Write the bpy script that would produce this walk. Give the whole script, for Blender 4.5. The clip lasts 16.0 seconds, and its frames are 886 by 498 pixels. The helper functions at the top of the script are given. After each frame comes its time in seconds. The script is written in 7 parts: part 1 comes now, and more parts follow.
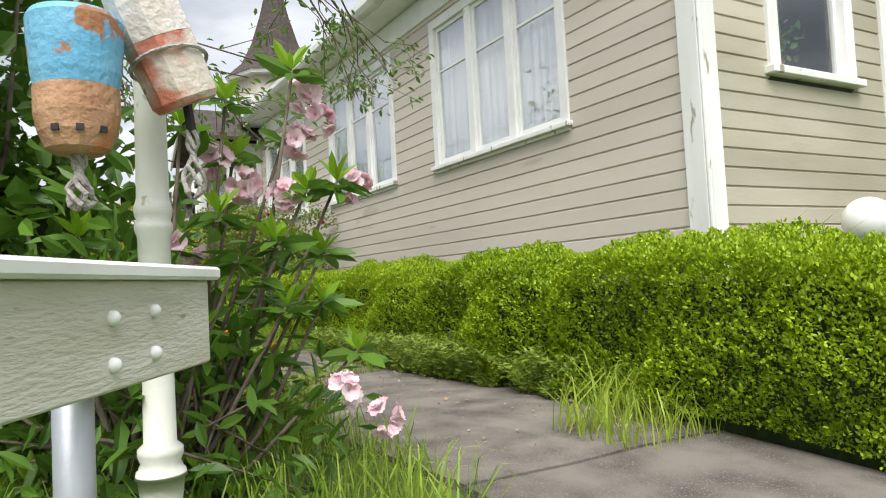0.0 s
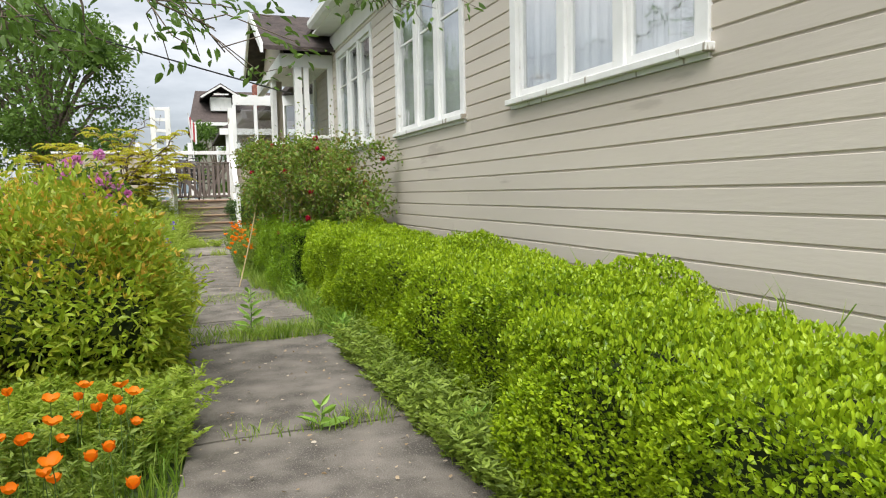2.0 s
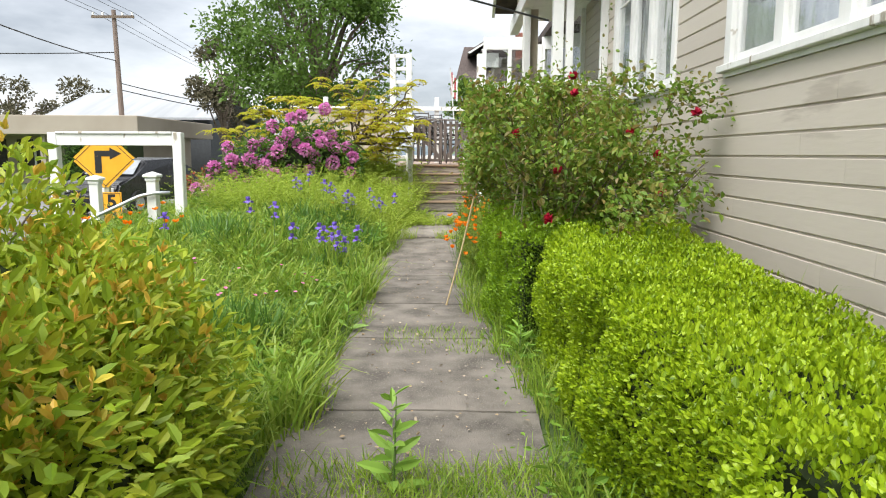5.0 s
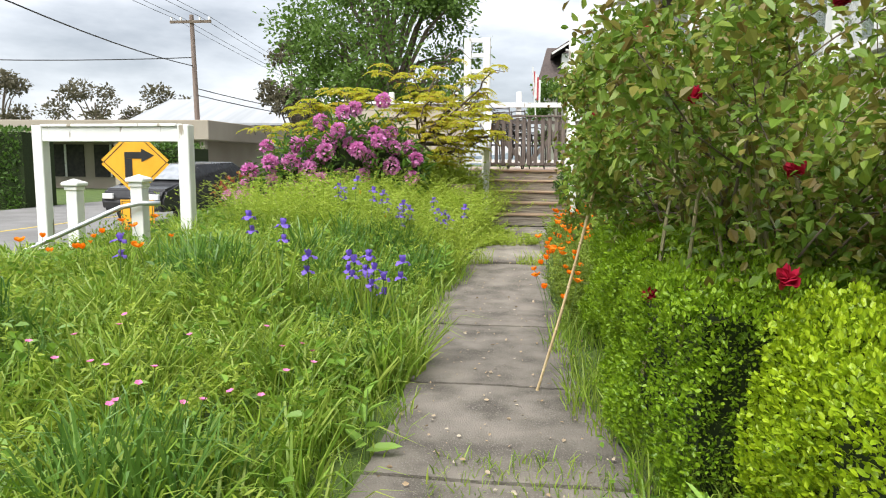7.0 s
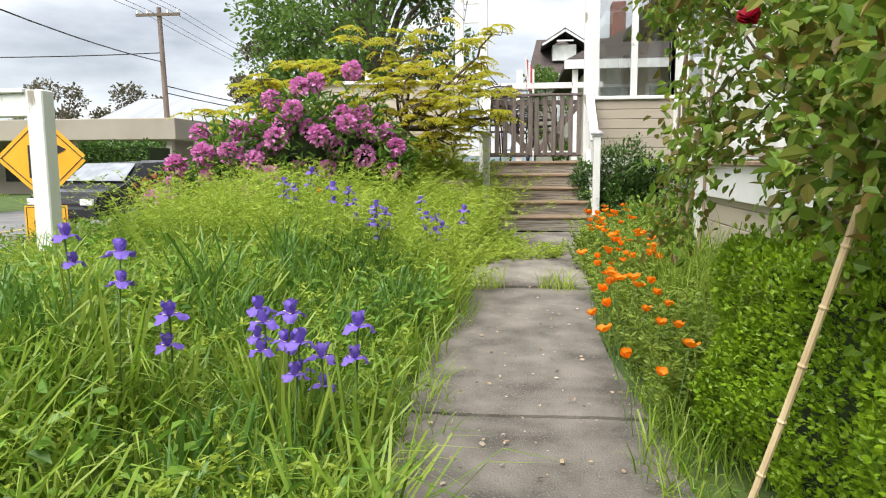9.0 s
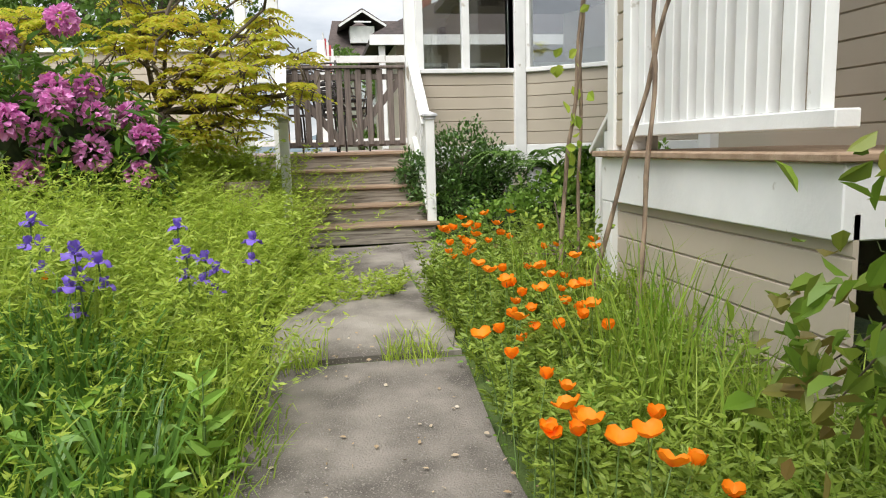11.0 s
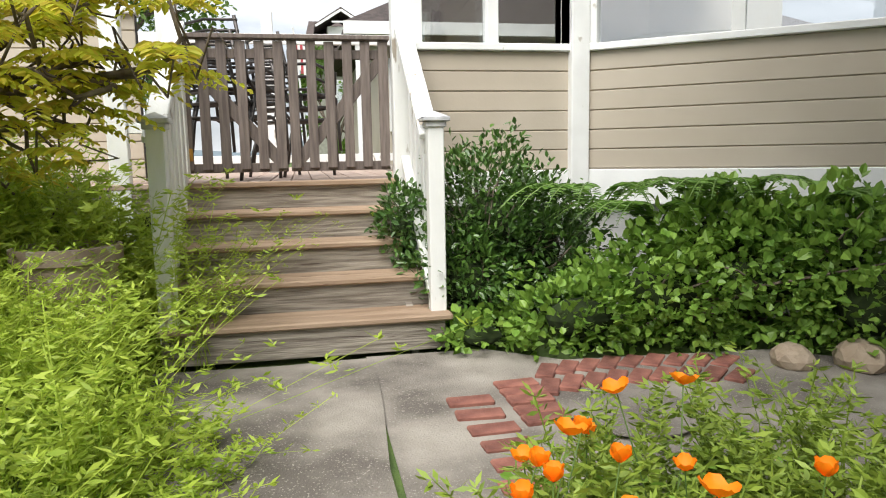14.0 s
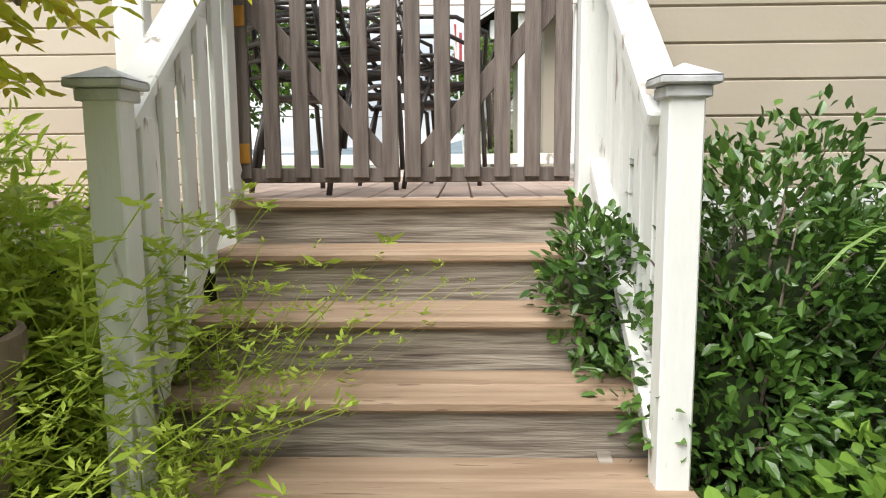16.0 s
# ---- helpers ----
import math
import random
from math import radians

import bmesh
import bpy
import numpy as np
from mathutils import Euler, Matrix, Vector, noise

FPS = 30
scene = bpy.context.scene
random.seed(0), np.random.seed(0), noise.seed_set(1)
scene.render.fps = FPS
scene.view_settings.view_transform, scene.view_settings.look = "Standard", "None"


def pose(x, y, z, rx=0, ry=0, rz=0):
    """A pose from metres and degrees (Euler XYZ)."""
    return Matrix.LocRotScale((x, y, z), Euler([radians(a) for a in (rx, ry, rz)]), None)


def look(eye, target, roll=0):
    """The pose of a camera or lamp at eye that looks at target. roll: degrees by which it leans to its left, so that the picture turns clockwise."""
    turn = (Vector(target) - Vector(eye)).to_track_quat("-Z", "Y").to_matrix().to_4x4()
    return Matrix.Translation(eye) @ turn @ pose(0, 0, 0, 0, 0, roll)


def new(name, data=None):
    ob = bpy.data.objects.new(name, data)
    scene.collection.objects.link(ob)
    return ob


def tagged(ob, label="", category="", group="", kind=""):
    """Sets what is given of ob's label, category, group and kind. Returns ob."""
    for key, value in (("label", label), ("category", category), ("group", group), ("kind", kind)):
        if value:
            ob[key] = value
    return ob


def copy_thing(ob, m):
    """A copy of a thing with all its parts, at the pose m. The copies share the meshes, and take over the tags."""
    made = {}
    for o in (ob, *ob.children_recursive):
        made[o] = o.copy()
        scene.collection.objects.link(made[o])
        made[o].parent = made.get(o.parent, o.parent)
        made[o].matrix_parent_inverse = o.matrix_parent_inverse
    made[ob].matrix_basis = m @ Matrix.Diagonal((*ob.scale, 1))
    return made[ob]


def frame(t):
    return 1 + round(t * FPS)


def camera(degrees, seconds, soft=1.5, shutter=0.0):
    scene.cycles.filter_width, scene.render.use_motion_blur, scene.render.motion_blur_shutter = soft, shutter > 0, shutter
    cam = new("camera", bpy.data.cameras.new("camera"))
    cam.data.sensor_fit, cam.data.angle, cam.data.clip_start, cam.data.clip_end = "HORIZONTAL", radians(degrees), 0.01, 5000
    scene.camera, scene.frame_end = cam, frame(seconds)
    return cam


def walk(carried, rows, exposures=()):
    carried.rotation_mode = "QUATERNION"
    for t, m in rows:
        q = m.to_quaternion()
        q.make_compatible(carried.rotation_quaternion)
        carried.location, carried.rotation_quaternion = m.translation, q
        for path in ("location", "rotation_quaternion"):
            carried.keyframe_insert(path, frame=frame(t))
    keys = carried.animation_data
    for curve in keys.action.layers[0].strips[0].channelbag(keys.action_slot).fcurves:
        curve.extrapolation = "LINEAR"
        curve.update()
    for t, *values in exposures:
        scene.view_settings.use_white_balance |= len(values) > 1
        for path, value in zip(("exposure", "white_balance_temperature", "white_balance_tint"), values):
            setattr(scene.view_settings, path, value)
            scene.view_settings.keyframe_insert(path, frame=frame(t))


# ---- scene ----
cam = camera(65.0, 16.0, soft=1.1)
METRES, EYE, TILT, LEAN, TURN = 18.0, 0.67, 0.0, 0.0, -30.0
ROWS = [
    (0.0, 0.0, 0.0, 0.0, 0.14, 2.79, 2.94),
    (0.5, 0.0062, 0.0218, 0.0094, 0.76, 2.25, 2.65),
    (1.0, 0.0126, 0.0461, 0.0176, 2.59, 0.49, 2.25),
    (1.5, 0.015, 0.0755, 0.0287, 5.74, -1.96, 1.67),
    (2.0, 0.0193, 0.1081, 0.0316, 9.47, -4.76, 1.25),
    (2.5, 0.0165, 0.1427, 0.0333, 13.12, -6.65, 0.87),
    (3.0, 0.0105, 0.1768, 0.0345, 16.21, -7.71, 0.61),
    (3.5, -0.0012, 0.2092, 0.0374, 18.76, -7.46, 0.43),
    (4.0, -0.012, 0.2403, 0.0416, 22.19, -7.06, 0.03),
    (4.5, -0.0303, 0.2708, 0.041, 26.85, -7.58, -0.32),
    (5.0, -0.0444, 0.3013, 0.0387, 31.01, -7.78, -0.36),
    (7.5, -0.1342, 0.4389, 0.0337, 38.74, -7.12, -0.41),
    (8.0, -0.1524, 0.4641, 0.0334, 40.03, -7.48, -0.27),
    (8.5, -0.1746, 0.4894, 0.0307, 39.44, -7.46, -0.08),
    (9.0, -0.1971, 0.5157, 0.026, 36.28, -7.13, 0.33),
    (9.5, -0.2212, 0.5413, 0.0228, 27.17, -7.17, 0.79),
    (12.0, -0.2839, 0.675, 0.0339, 17.48, -9.0, 1.6),
    (12.5, -0.2918, 0.707, 0.035, 15.05, -8.72, 1.54),
    (13.0, -0.3064, 0.7317, 0.0319, 14.87, -8.21, 1.5),
    (13.5, -0.3225, 0.7564, 0.033, 16.07, -7.95, 1.32),
    (14.0, -0.3337, 0.7815, 0.0349, 18.59, -7.73, 1.05),
    (14.5, -0.3462, 0.8065, 0.0334, 21.79, -7.71, 0.92),
    (15.0, -0.3611, 0.8312, 0.0367, 25.2, -7.8, 0.8),
    (15.5, -0.3705, 0.856, 0.0343, 28.32, -7.57, 0.75),
    (16.0, -0.3806, 0.8808, 0.0355, 31.51, -7.6, 0.42),
]
walk(cam, [(t, pose(0, 0, EYE, TILT, LEAN, TURN) @ pose(METRES * x, METRES * y, METRES * z, 90 + pitch, roll, yaw)) for t, x, y, z, yaw, pitch, roll in ROWS], exposures=[(0.0, 0.66), (1.5, 0.56), (3.0, 0.86), (9.5, 0.82), (12.0, 0.58), (13.5, 0.78), (16.0, 0.96)])

# ---------- world and light ----------
world = bpy.data.worlds.new("sky")
scene.world = world
world.use_nodes = True
wn, wl = world.node_tree.nodes, world.node_tree.links
wn.clear()
SUN_EL, SUN_AZ = radians(57), radians(209)
sky = wn.new("ShaderNodeTexSky")
sky.sky_type, sky.sun_disc, sky.sun_elevation, sky.sun_rotation = "NISHITA", False, SUN_EL, SUN_AZ
sky_gain = wn.new("ShaderNodeVectorMath")
sky_gain.operation = "SCALE"
sky_gain.inputs[3].default_value = 0.10
wl.new(sky.outputs[0], sky_gain.inputs[0])
wco = wn.new("ShaderNodeTexCoord")
wmap = wn.new("ShaderNodeMapping")
wmap.inputs["Scale"].default_value = (1.0, 1.0, 3.2)
wl.new(wco.outputs["Generated"], wmap.inputs[0])
cloud = wn.new("ShaderNodeTexNoise")
cloud.inputs["Scale"].default_value, cloud.inputs["Detail"].default_value = 2.6, 7.0
cloud.inputs["Roughness"].default_value = 0.55
wl.new(wmap.outputs[0], cloud.inputs["Vector"])
cramp = wn.new("ShaderNodeValToRGB")
for pos, col in ((0.36, (0.29, 0.31, 0.34)), (0.5, (0.46, 0.48, 0.51)), (0.62, (0.64, 0.64, 0.65))):
    e = cramp.color_ramp.elements[0] if pos == 0.36 else cramp.color_ramp.elements.new(pos)
    e.position, e.color = pos, (*col, 1)
cramp.color_ramp.elements[-1].color = (0.64, 0.64, 0.65, 1)
wl.new(cloud.outputs[0], cramp.inputs[0])
wmix = wn.new("ShaderNodeMixRGB")
wmix.inputs[0].default_value = 0.86
wl.new(sky_gain.outputs[0], wmix.inputs[1])
wl.new(cramp.outputs[0], wmix.inputs[2])
wbg = wn.new("ShaderNodeBackground")
wbg.inputs[1].default_value = 1.1
wl.new(wmix.outputs[0], wbg.inputs[0])
wout = wn.new("ShaderNodeOutputWorld")
wl.new(wbg.outputs[0], wout.inputs[0])

sun = new("sun", bpy.data.lights.new("sun", "SUN"))
sun.data.energy, sun.data.angle, sun.data.color = 3.5, radians(50), (1.0, 0.98, 0.95)
# the light comes from the street side, behind the walker's left shoulder
sun.matrix_world = look((0, 0, 30), (0 + 6.5, 0 + 11.5, 30 - 20))

# ---------- materials ----------
def mat(name, col, col2=None, scale=6.0, rough=0.7, bump=0.15, bscale=60.0, metal=0.0, spots=None, stretch=(1, 1, 1), vary=0.0, island=None, translucent=0.0, lo=0.35, hi=0.65, spec=0.5, spot_cut=0.62, spot_scale=14.0):
    m = bpy.data.materials.new(name)
    m.use_nodes = True
    nd, lk = m.node_tree.nodes, m.node_tree.links
    b = nd["Principled BSDF"]
    b.inputs["Roughness"].default_value, b.inputs["Metallic"].default_value = rough, metal
    b.inputs["Specular IOR Level"].default_value = spec
    co = nd.new("ShaderNodeTexCoord")
    mp = nd.new("ShaderNodeMapping")
    mp.inputs["Scale"].default_value = stretch
    lk.new(co.outputs["Object"], mp.inputs[0])
    n1 = nd.new("ShaderNodeTexNoise")
    n1.inputs["Scale"].default_value, n1.inputs["Detail"].default_value = scale, 6
    lk.new(mp.outputs[0], n1.inputs["Vector"])
    r = nd.new("ShaderNodeValToRGB")
    r.color_ramp.elements[0].position, r.color_ramp.elements[1].position = lo, hi
    r.color_ramp.elements[0].color = (*col, 1)
    r.color_ramp.elements[1].color = (*(col2 or [c * 1.25 for c in col]), 1)
    lk.new(n1.outputs[0], r.inputs[0])
    out = r.outputs[0]
    if spots:
        n3 = nd.new("ShaderNodeTexNoise")
        n3.inputs["Scale"].default_value, n3.inputs["Detail"].default_value = spot_scale, 8
        lk.new(mp.outputs[0], n3.inputs["Vector"])
        r3 = nd.new("ShaderNodeValToRGB")
        r3.color_ramp.elements[0].position, r3.color_ramp.elements[1].position = spot_cut, spot_cut + 0.04
        lk.new(n3.outputs[0], r3.inputs[0])
        mx = nd.new("ShaderNodeMixRGB")
        lk.new(r3.outputs[0], mx.inputs[0])
        lk.new(out, mx.inputs[1])
        mx.inputs[2].default_value = (*spots, 1)
        out = mx.outputs[0]
    if vary or island:
        if island:
            src = nd.new("ShaderNodeNewGeometry").outputs["Random Per Island"]
        else:
            src = nd.new("ShaderNodeObjectInfo").outputs["Random"]
        if island:
            ri = nd.new("ShaderNodeValToRGB")
            els = ri.color_ramp.elements
            for i, c in enumerate(island):
                e = els[i] if i < 2 else els.new(0.5)
                e.color = (*c, 1)
            for i, e in enumerate(els):
                e.position = i / max(1, len(els) - 1)
            lk.new(src, ri.inputs[0])
            mx = nd.new("ShaderNodeMixRGB")
            mx.blend_type, mx.inputs[0].default_value = "MIX", 0.75
            lk.new(out, mx.inputs[1])
            lk.new(ri.outputs[0], mx.inputs[2])
            out = mx.outputs[0]
        else:
            hs = nd.new("ShaderNodeHueSaturation")
            mr = nd.new("ShaderNodeMapRange")
            mr.inputs[3].default_value, mr.inputs[4].default_value = 1 - vary, 1 + vary
            lk.new(src, mr.inputs[0])
            lk.new(mr.outputs[0], hs.inputs["Value"])
            lk.new(out, hs.inputs["Color"])
            out = hs.outputs[0]
    lk.new(out, b.inputs["Base Color"])
    if bump:
        n2 = nd.new("ShaderNodeTexNoise")
        n2.inputs["Scale"].default_value, n2.inputs["Detail"].default_value = bscale, 5
        lk.new(mp.outputs[0], n2.inputs["Vector"])
        bp = nd.new("ShaderNodeBump")
        bp.inputs["Strength"].default_value, bp.inputs["Distance"].default_value = bump, 0.01
        lk.new(n2.outputs[0], bp.inputs["Height"])
        lk.new(bp.outputs[0], b.inputs["Normal"])
    if translucent:
        tr = nd.new("ShaderNodeBsdfTranslucent")
        lk.new(out, tr.inputs[0])
        ms = nd.new("ShaderNodeMixShader")
        ms.inputs[0].default_value = translucent
        lk.new(b.outputs[0], ms.inputs[1])
        lk.new(tr.outputs[0], ms.inputs[2])
        lk.new(ms.outputs[0], nd["Material Output"].inputs[0])
    return m


def leaf_mat(name, cols, rough=0.45, translucent=0.3, spec=0.4):
    return mat(name, cols[0], cols[-1], scale=1.6, rough=rough, bump=0, island=cols, translucent=translucent, spec=spec)


def glass_mat(name, tint, gloss):
    m = bpy.data.materials.new(name)
    m.use_nodes = True
    nd, lk = m.node_tree.nodes, m.node_tree.links
    nd.remove(nd["Principled BSDF"])
    tr, gl, ms = nd.new("ShaderNodeBsdfTransparent"), nd.new("ShaderNodeBsdfGlossy"), nd.new("ShaderNodeMixShader")
    tr.inputs[0].default_value = (*tint, 1)
    gl.inputs["Roughness"].default_value = 0.02
    nz = nd.new("ShaderNodeTexNoise")
    nz.inputs["Scale"].default_value = 1.7
    bp = nd.new("ShaderNodeBump")
    bp.inputs["Strength"].default_value, bp.inputs["Distance"].default_value = 0.12, 0.05
    lk.new(nz.outputs[0], bp.inputs["Height"])
    lk.new(bp.outputs[0], gl.inputs["Normal"])
    lw = nd.new("ShaderNodeLayerWeight")
    lw.inputs[0].default_value = 0.5
    pw = nd.new("ShaderNodeMath")
    pw.operation, pw.inputs[1].default_value = "POWER", 2.5
    ma = nd.new("ShaderNodeMath")
    ma.operation, ma.inputs[1].default_value, ma.inputs[2].default_value = "MULTIPLY_ADD", 0.5, gloss
    lk.new(lw.outputs["Facing"], pw.inputs[0])
    lk.new(pw.outputs[0], ma.inputs[0])
    lk.new(ma.outputs[0], ms.inputs[0])
    lk.new(tr.outputs[0], ms.inputs[1])
    lk.new(gl.outputs[0], ms.inputs[2])
    lk.new(ms.outputs[0], nd["Material Output"].inputs[0])
    return m


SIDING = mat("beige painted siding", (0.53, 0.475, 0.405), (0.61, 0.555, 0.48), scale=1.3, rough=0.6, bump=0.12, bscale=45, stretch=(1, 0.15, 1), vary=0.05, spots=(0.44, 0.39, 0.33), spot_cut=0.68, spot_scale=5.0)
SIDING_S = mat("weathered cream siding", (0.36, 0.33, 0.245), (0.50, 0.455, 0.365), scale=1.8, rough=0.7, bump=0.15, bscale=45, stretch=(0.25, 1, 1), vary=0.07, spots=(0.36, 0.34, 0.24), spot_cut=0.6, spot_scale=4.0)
TAN = mat("tan painted siding", (0.43, 0.37, 0.29), (0.48, 0.42, 0.335), scale=1.2, rough=0.6, bump=0.08, bscale=50, vary=0.04)
WHITE = mat("white paint", (0.72, 0.72, 0.70), (0.82, 0.82, 0.80), scale=3.0, rough=0.5, bump=0.15, bscale=50, spots=(0.5, 0.47, 0.41), spot_cut=0.69, spot_scale=9.0)
WORN_WHITE = mat("flaking white paint", (0.70, 0.70, 0.67), (0.8, 0.8, 0.77), scale=4.0, rough=0.6, bump=0.3, bscale=40, spots=(0.33, 0.29, 0.23), spot_cut=0.64, spot_scale=11.0, stretch=(1, 1, 0.25))
CAP_GREY = mat("weathered grey cap", (0.30, 0.30, 0.31), (0.62, 0.62, 0.62), scale=9.0, rough=0.6, bump=0.3)
WALL_CORE = mat("dark sheathing", (0.05, 0.045, 0.04), rough=0.9)
CONCRETE = mat("weathered concrete", (0.088, 0.077, 0.064), (0.215, 0.19, 0.162), scale=3.6, rough=0.95, bump=0.9, bscale=110, spots=(0.21, 0.19, 0.165), spot_cut=0.58, spot_scale=120.0, vary=0.08)
CONCRETE_PALE = mat("pale concrete", (0.11, 0.095, 0.08), (0.31, 0.28, 0.238), scale=2.6, rough=0.95, bump=0.7, bscale=110, spots=(0.27, 0.245, 0.21), spot_cut=0.6, spot_scale=100.0)
SOIL = mat("soil", (0.05, 0.045, 0.025), (0.09, 0.10, 0.035), scale=5.0, rough=1.0, bump=0.8, bscale=40)
TURF = mat("turf", (0.05, 0.085, 0.02), (0.10, 0.15, 0.03), scale=3.0, rough=1.0, bump=0.9, bscale=50)
ASPHALT = mat("asphalt", (0.16, 0.155, 0.15), (0.22, 0.215, 0.21), scale=1.2, rough=0.9, bump=0.3, bscale=120)
WOOD_GREY = mat("grey weathered wood", (0.15, 0.125, 0.10), (0.36, 0.32, 0.265), scale=9.0, rough=0.9, bump=0.7, bscale=24, stretch=(0.35, 5, 6), vary=0.12, spots=(0.07, 0.05, 0.04), spot_cut=0.68, spot_scale=7.0)
WOOD_TREAD = mat("brown painted tread", (0.26, 0.175, 0.11), (0.37, 0.265, 0.18), scale=5.0, rough=0.75, bump=0.3, bscale=35, stretch=(0.4, 4, 4), vary=0.08, spots=(0.16, 0.10, 0.065), spot_cut=0.66, spot_scale=16.0)
WOOD_DECK = mat("pinkish deck board", (0.36, 0.26, 0.205), (0.45, 0.345, 0.28), scale=5.0, rough=0.75, bump=0.25, bscale=35, vary=0.08)
WOOD_GATE = mat("grey brown gate wood", (0.115, 0.09, 0.078), (0.185, 0.15, 0.13), scale=9.0, rough=0.85, bump=0.5, bscale=40, stretch=(6, 6, 0.5), vary=0.12)
STICK = mat("brown stick bark", (0.13, 0.09, 0.062), (0.34, 0.25, 0.17), scale=12, rough=0.85, bump=0.5, bscale=50, stretch=(3, 3, 0.6))
BAMBOO = mat("pale bamboo", (0.50, 0.37, 0.2), (0.62, 0.48, 0.28), scale=9, rough=0.5, bump=0.15, stretch=(3, 3, 0.4))
BARK = mat("bark", (0.10, 0.075, 0.055), (0.2, 0.16, 0.12), scale=14, rough=0.95, bump=0.7, bscale=45)
SHINGLE = mat("brown roof shingle", (0.045, 0.035, 0.032), (0.085, 0.065, 0.058), scale=8, rough=0.95, bump=0.4, bscale=70, vary=0.25)
STEEL = mat("galvanised steel", (0.42, 0.44, 0.46), (0.55, 0.57, 0.6), scale=6, rough=0.5, metal=0.7, bump=0.1)
GLASS = glass_mat("window glass", (0.95, 0.97, 0.97), 0.26)
CLEAR = glass_mat("clear glass", (0.9, 0.93, 0.92), 0.05)
CURTAIN = mat("pale curtain", (0.55, 0.57, 0.59), (0.74, 0.75, 0.76), scale=3.0, rough=0.9, bump=0.2, stretch=(1, 6, 0.3))
DARK = mat("dark interior", (0.03, 0.03, 0.03), (0.06, 0.055, 0.05), rough=0.9)
BLACK = mat("black paint", (0.012, 0.012, 0.012), (0.02, 0.02, 0.02), rough=0.5)
YELLOW = mat("yellow sign sheeting", (0.85, 0.40, 0.02), (0.9, 0.45, 0.03), rough=0.4, bump=0)
BRICK = mat("red brick", (0.15, 0.055, 0.04), (0.27, 0.11, 0.08), scale=9, rough=0.9, bump=0.6, bscale=60, vary=0.2)

# ---------- mesh helpers ----------
def mesh_ob(name, bm, material, parent=None, smooth=False):
    me = bpy.data.meshes.new(name)
    bmesh.ops.recalc_face_normals(bm, faces=bm.faces[:])
    bm.to_mesh(me)
    bm.free()
    me.materials.append(material)
    if smooth:
        me.polygons.foreach_set("use_smooth", [True] * len(me.polygons))
    ob = new(name, me)
    if parent:
        ob.parent = parent
    return ob


def part(name, bm, material, parent, label="", smooth=False):
    return tagged(mesh_ob(name, bm, material, parent, smooth), label)


def structure(name, bm, material, label="", category=""):
    return tagged(mesh_ob(name, bm, material), label, category, "", "structure")


def thing(name, label, category, group="", kind="", at=(0, 0, 0)):
    ob = new(name)
    ob.location = at
    ob.empty_display_size = 0.1
    return tagged(ob, label, category, group, kind)


def box(bm, x0, x1, y0, y1, z0, z1, bevel=0.0, m=None):
    r = bmesh.ops.create_cube(bm, size=1.0, matrix=Matrix.LocRotScale(((x0 + x1) / 2, (y0 + y1) / 2, (z0 + z1) / 2), None, (abs(x1 - x0), abs(y1 - y0), abs(z1 - z0))))
    vs = r["verts"]
    if bevel:
        es = list({e for v in vs for e in v.link_edges})
        out = bmesh.ops.bevel(bm, geom=es, offset=bevel, segments=1, affect="EDGES", profile=0.5)
        vs = list({v for f in out["faces"] for v in f.verts} | {v for v in vs if v.is_valid})
    if m is not None:
        bmesh.ops.transform(bm, matrix=m, verts=[v for v in vs if v.is_valid])
    return vs


def one_box(*a, **k):
    bm = bmesh.new()
    box(bm, *a, **k)
    return bm


def tube(bm, pts, radii, sides=8, cap=True):
    """A round tapering tube along points."""
    pts = [Vector(p) for p in pts]
    rings, side = [], None
    for i, p in enumerate(pts):
        d = (pts[min(i + 1, len(pts) - 1)] - pts[max(i - 1, 0)]).normalized()
        if side is None:
            side = d.orthogonal().normalized()
        side = (side - d * side.dot(d)).normalized()
        up = d.cross(side)
        r = radii[i] if isinstance(radii, (list, tuple)) else radii
        rings.append([bm.verts.new(p + (side * math.cos(a) + up * math.sin(a)) * r) for a in [2 * math.pi * k / sides for k in range(sides)]])
    for a, b in zip(rings, rings[1:]):
        for k in range(sides):
            bm.faces.new((a[k], a[(k + 1) % sides], b[(k + 1) % sides], b[k]))
    if cap:
        bm.faces.new(rings[0][::-1])
        bm.faces.new(rings[-1])


def lathe(bm, profile, sides=20, at=(0, 0, 0), m=None):
    rings = []
    for r, z in profile:
        rings.append([bm.verts.new(Vector((r * math.cos(2 * math.pi * k / sides), r * math.sin(2 * math.pi * k / sides), z))) for k in range(sides)])
    for a, b in zip(rings, rings[1:]):
        for k in range(sides):
            bm.faces.new((a[k], a[(k + 1) % sides], b[(k + 1) % sides], b[k]))
    bm.faces.new(rings[0][::-1])
    bm.faces.new(rings[-1])
    mm = Matrix.Translation(at) @ (m if m is not None else Matrix())
    bmesh.ops.transform(bm, matrix=mm, verts=[v for ring in rings for v in ring])


def raw(name, verts, faces, material, parent=None, smooth=False):
    me = bpy.data.meshes.new(name)
    me.from_pydata(verts.tolist() if hasattr(verts, "tolist") else verts, [], faces.tolist() if hasattr(faces, "tolist") else faces)
    me.materials.append(material)
    me.update()
    ob = new(name, me)
    if parent:
        ob.parent = parent
    return ob


rng = np.random.default_rng(7)


def unit(v):
    return v / np.maximum(np.linalg.norm(v, axis=1, keepdims=True), 1e-6)


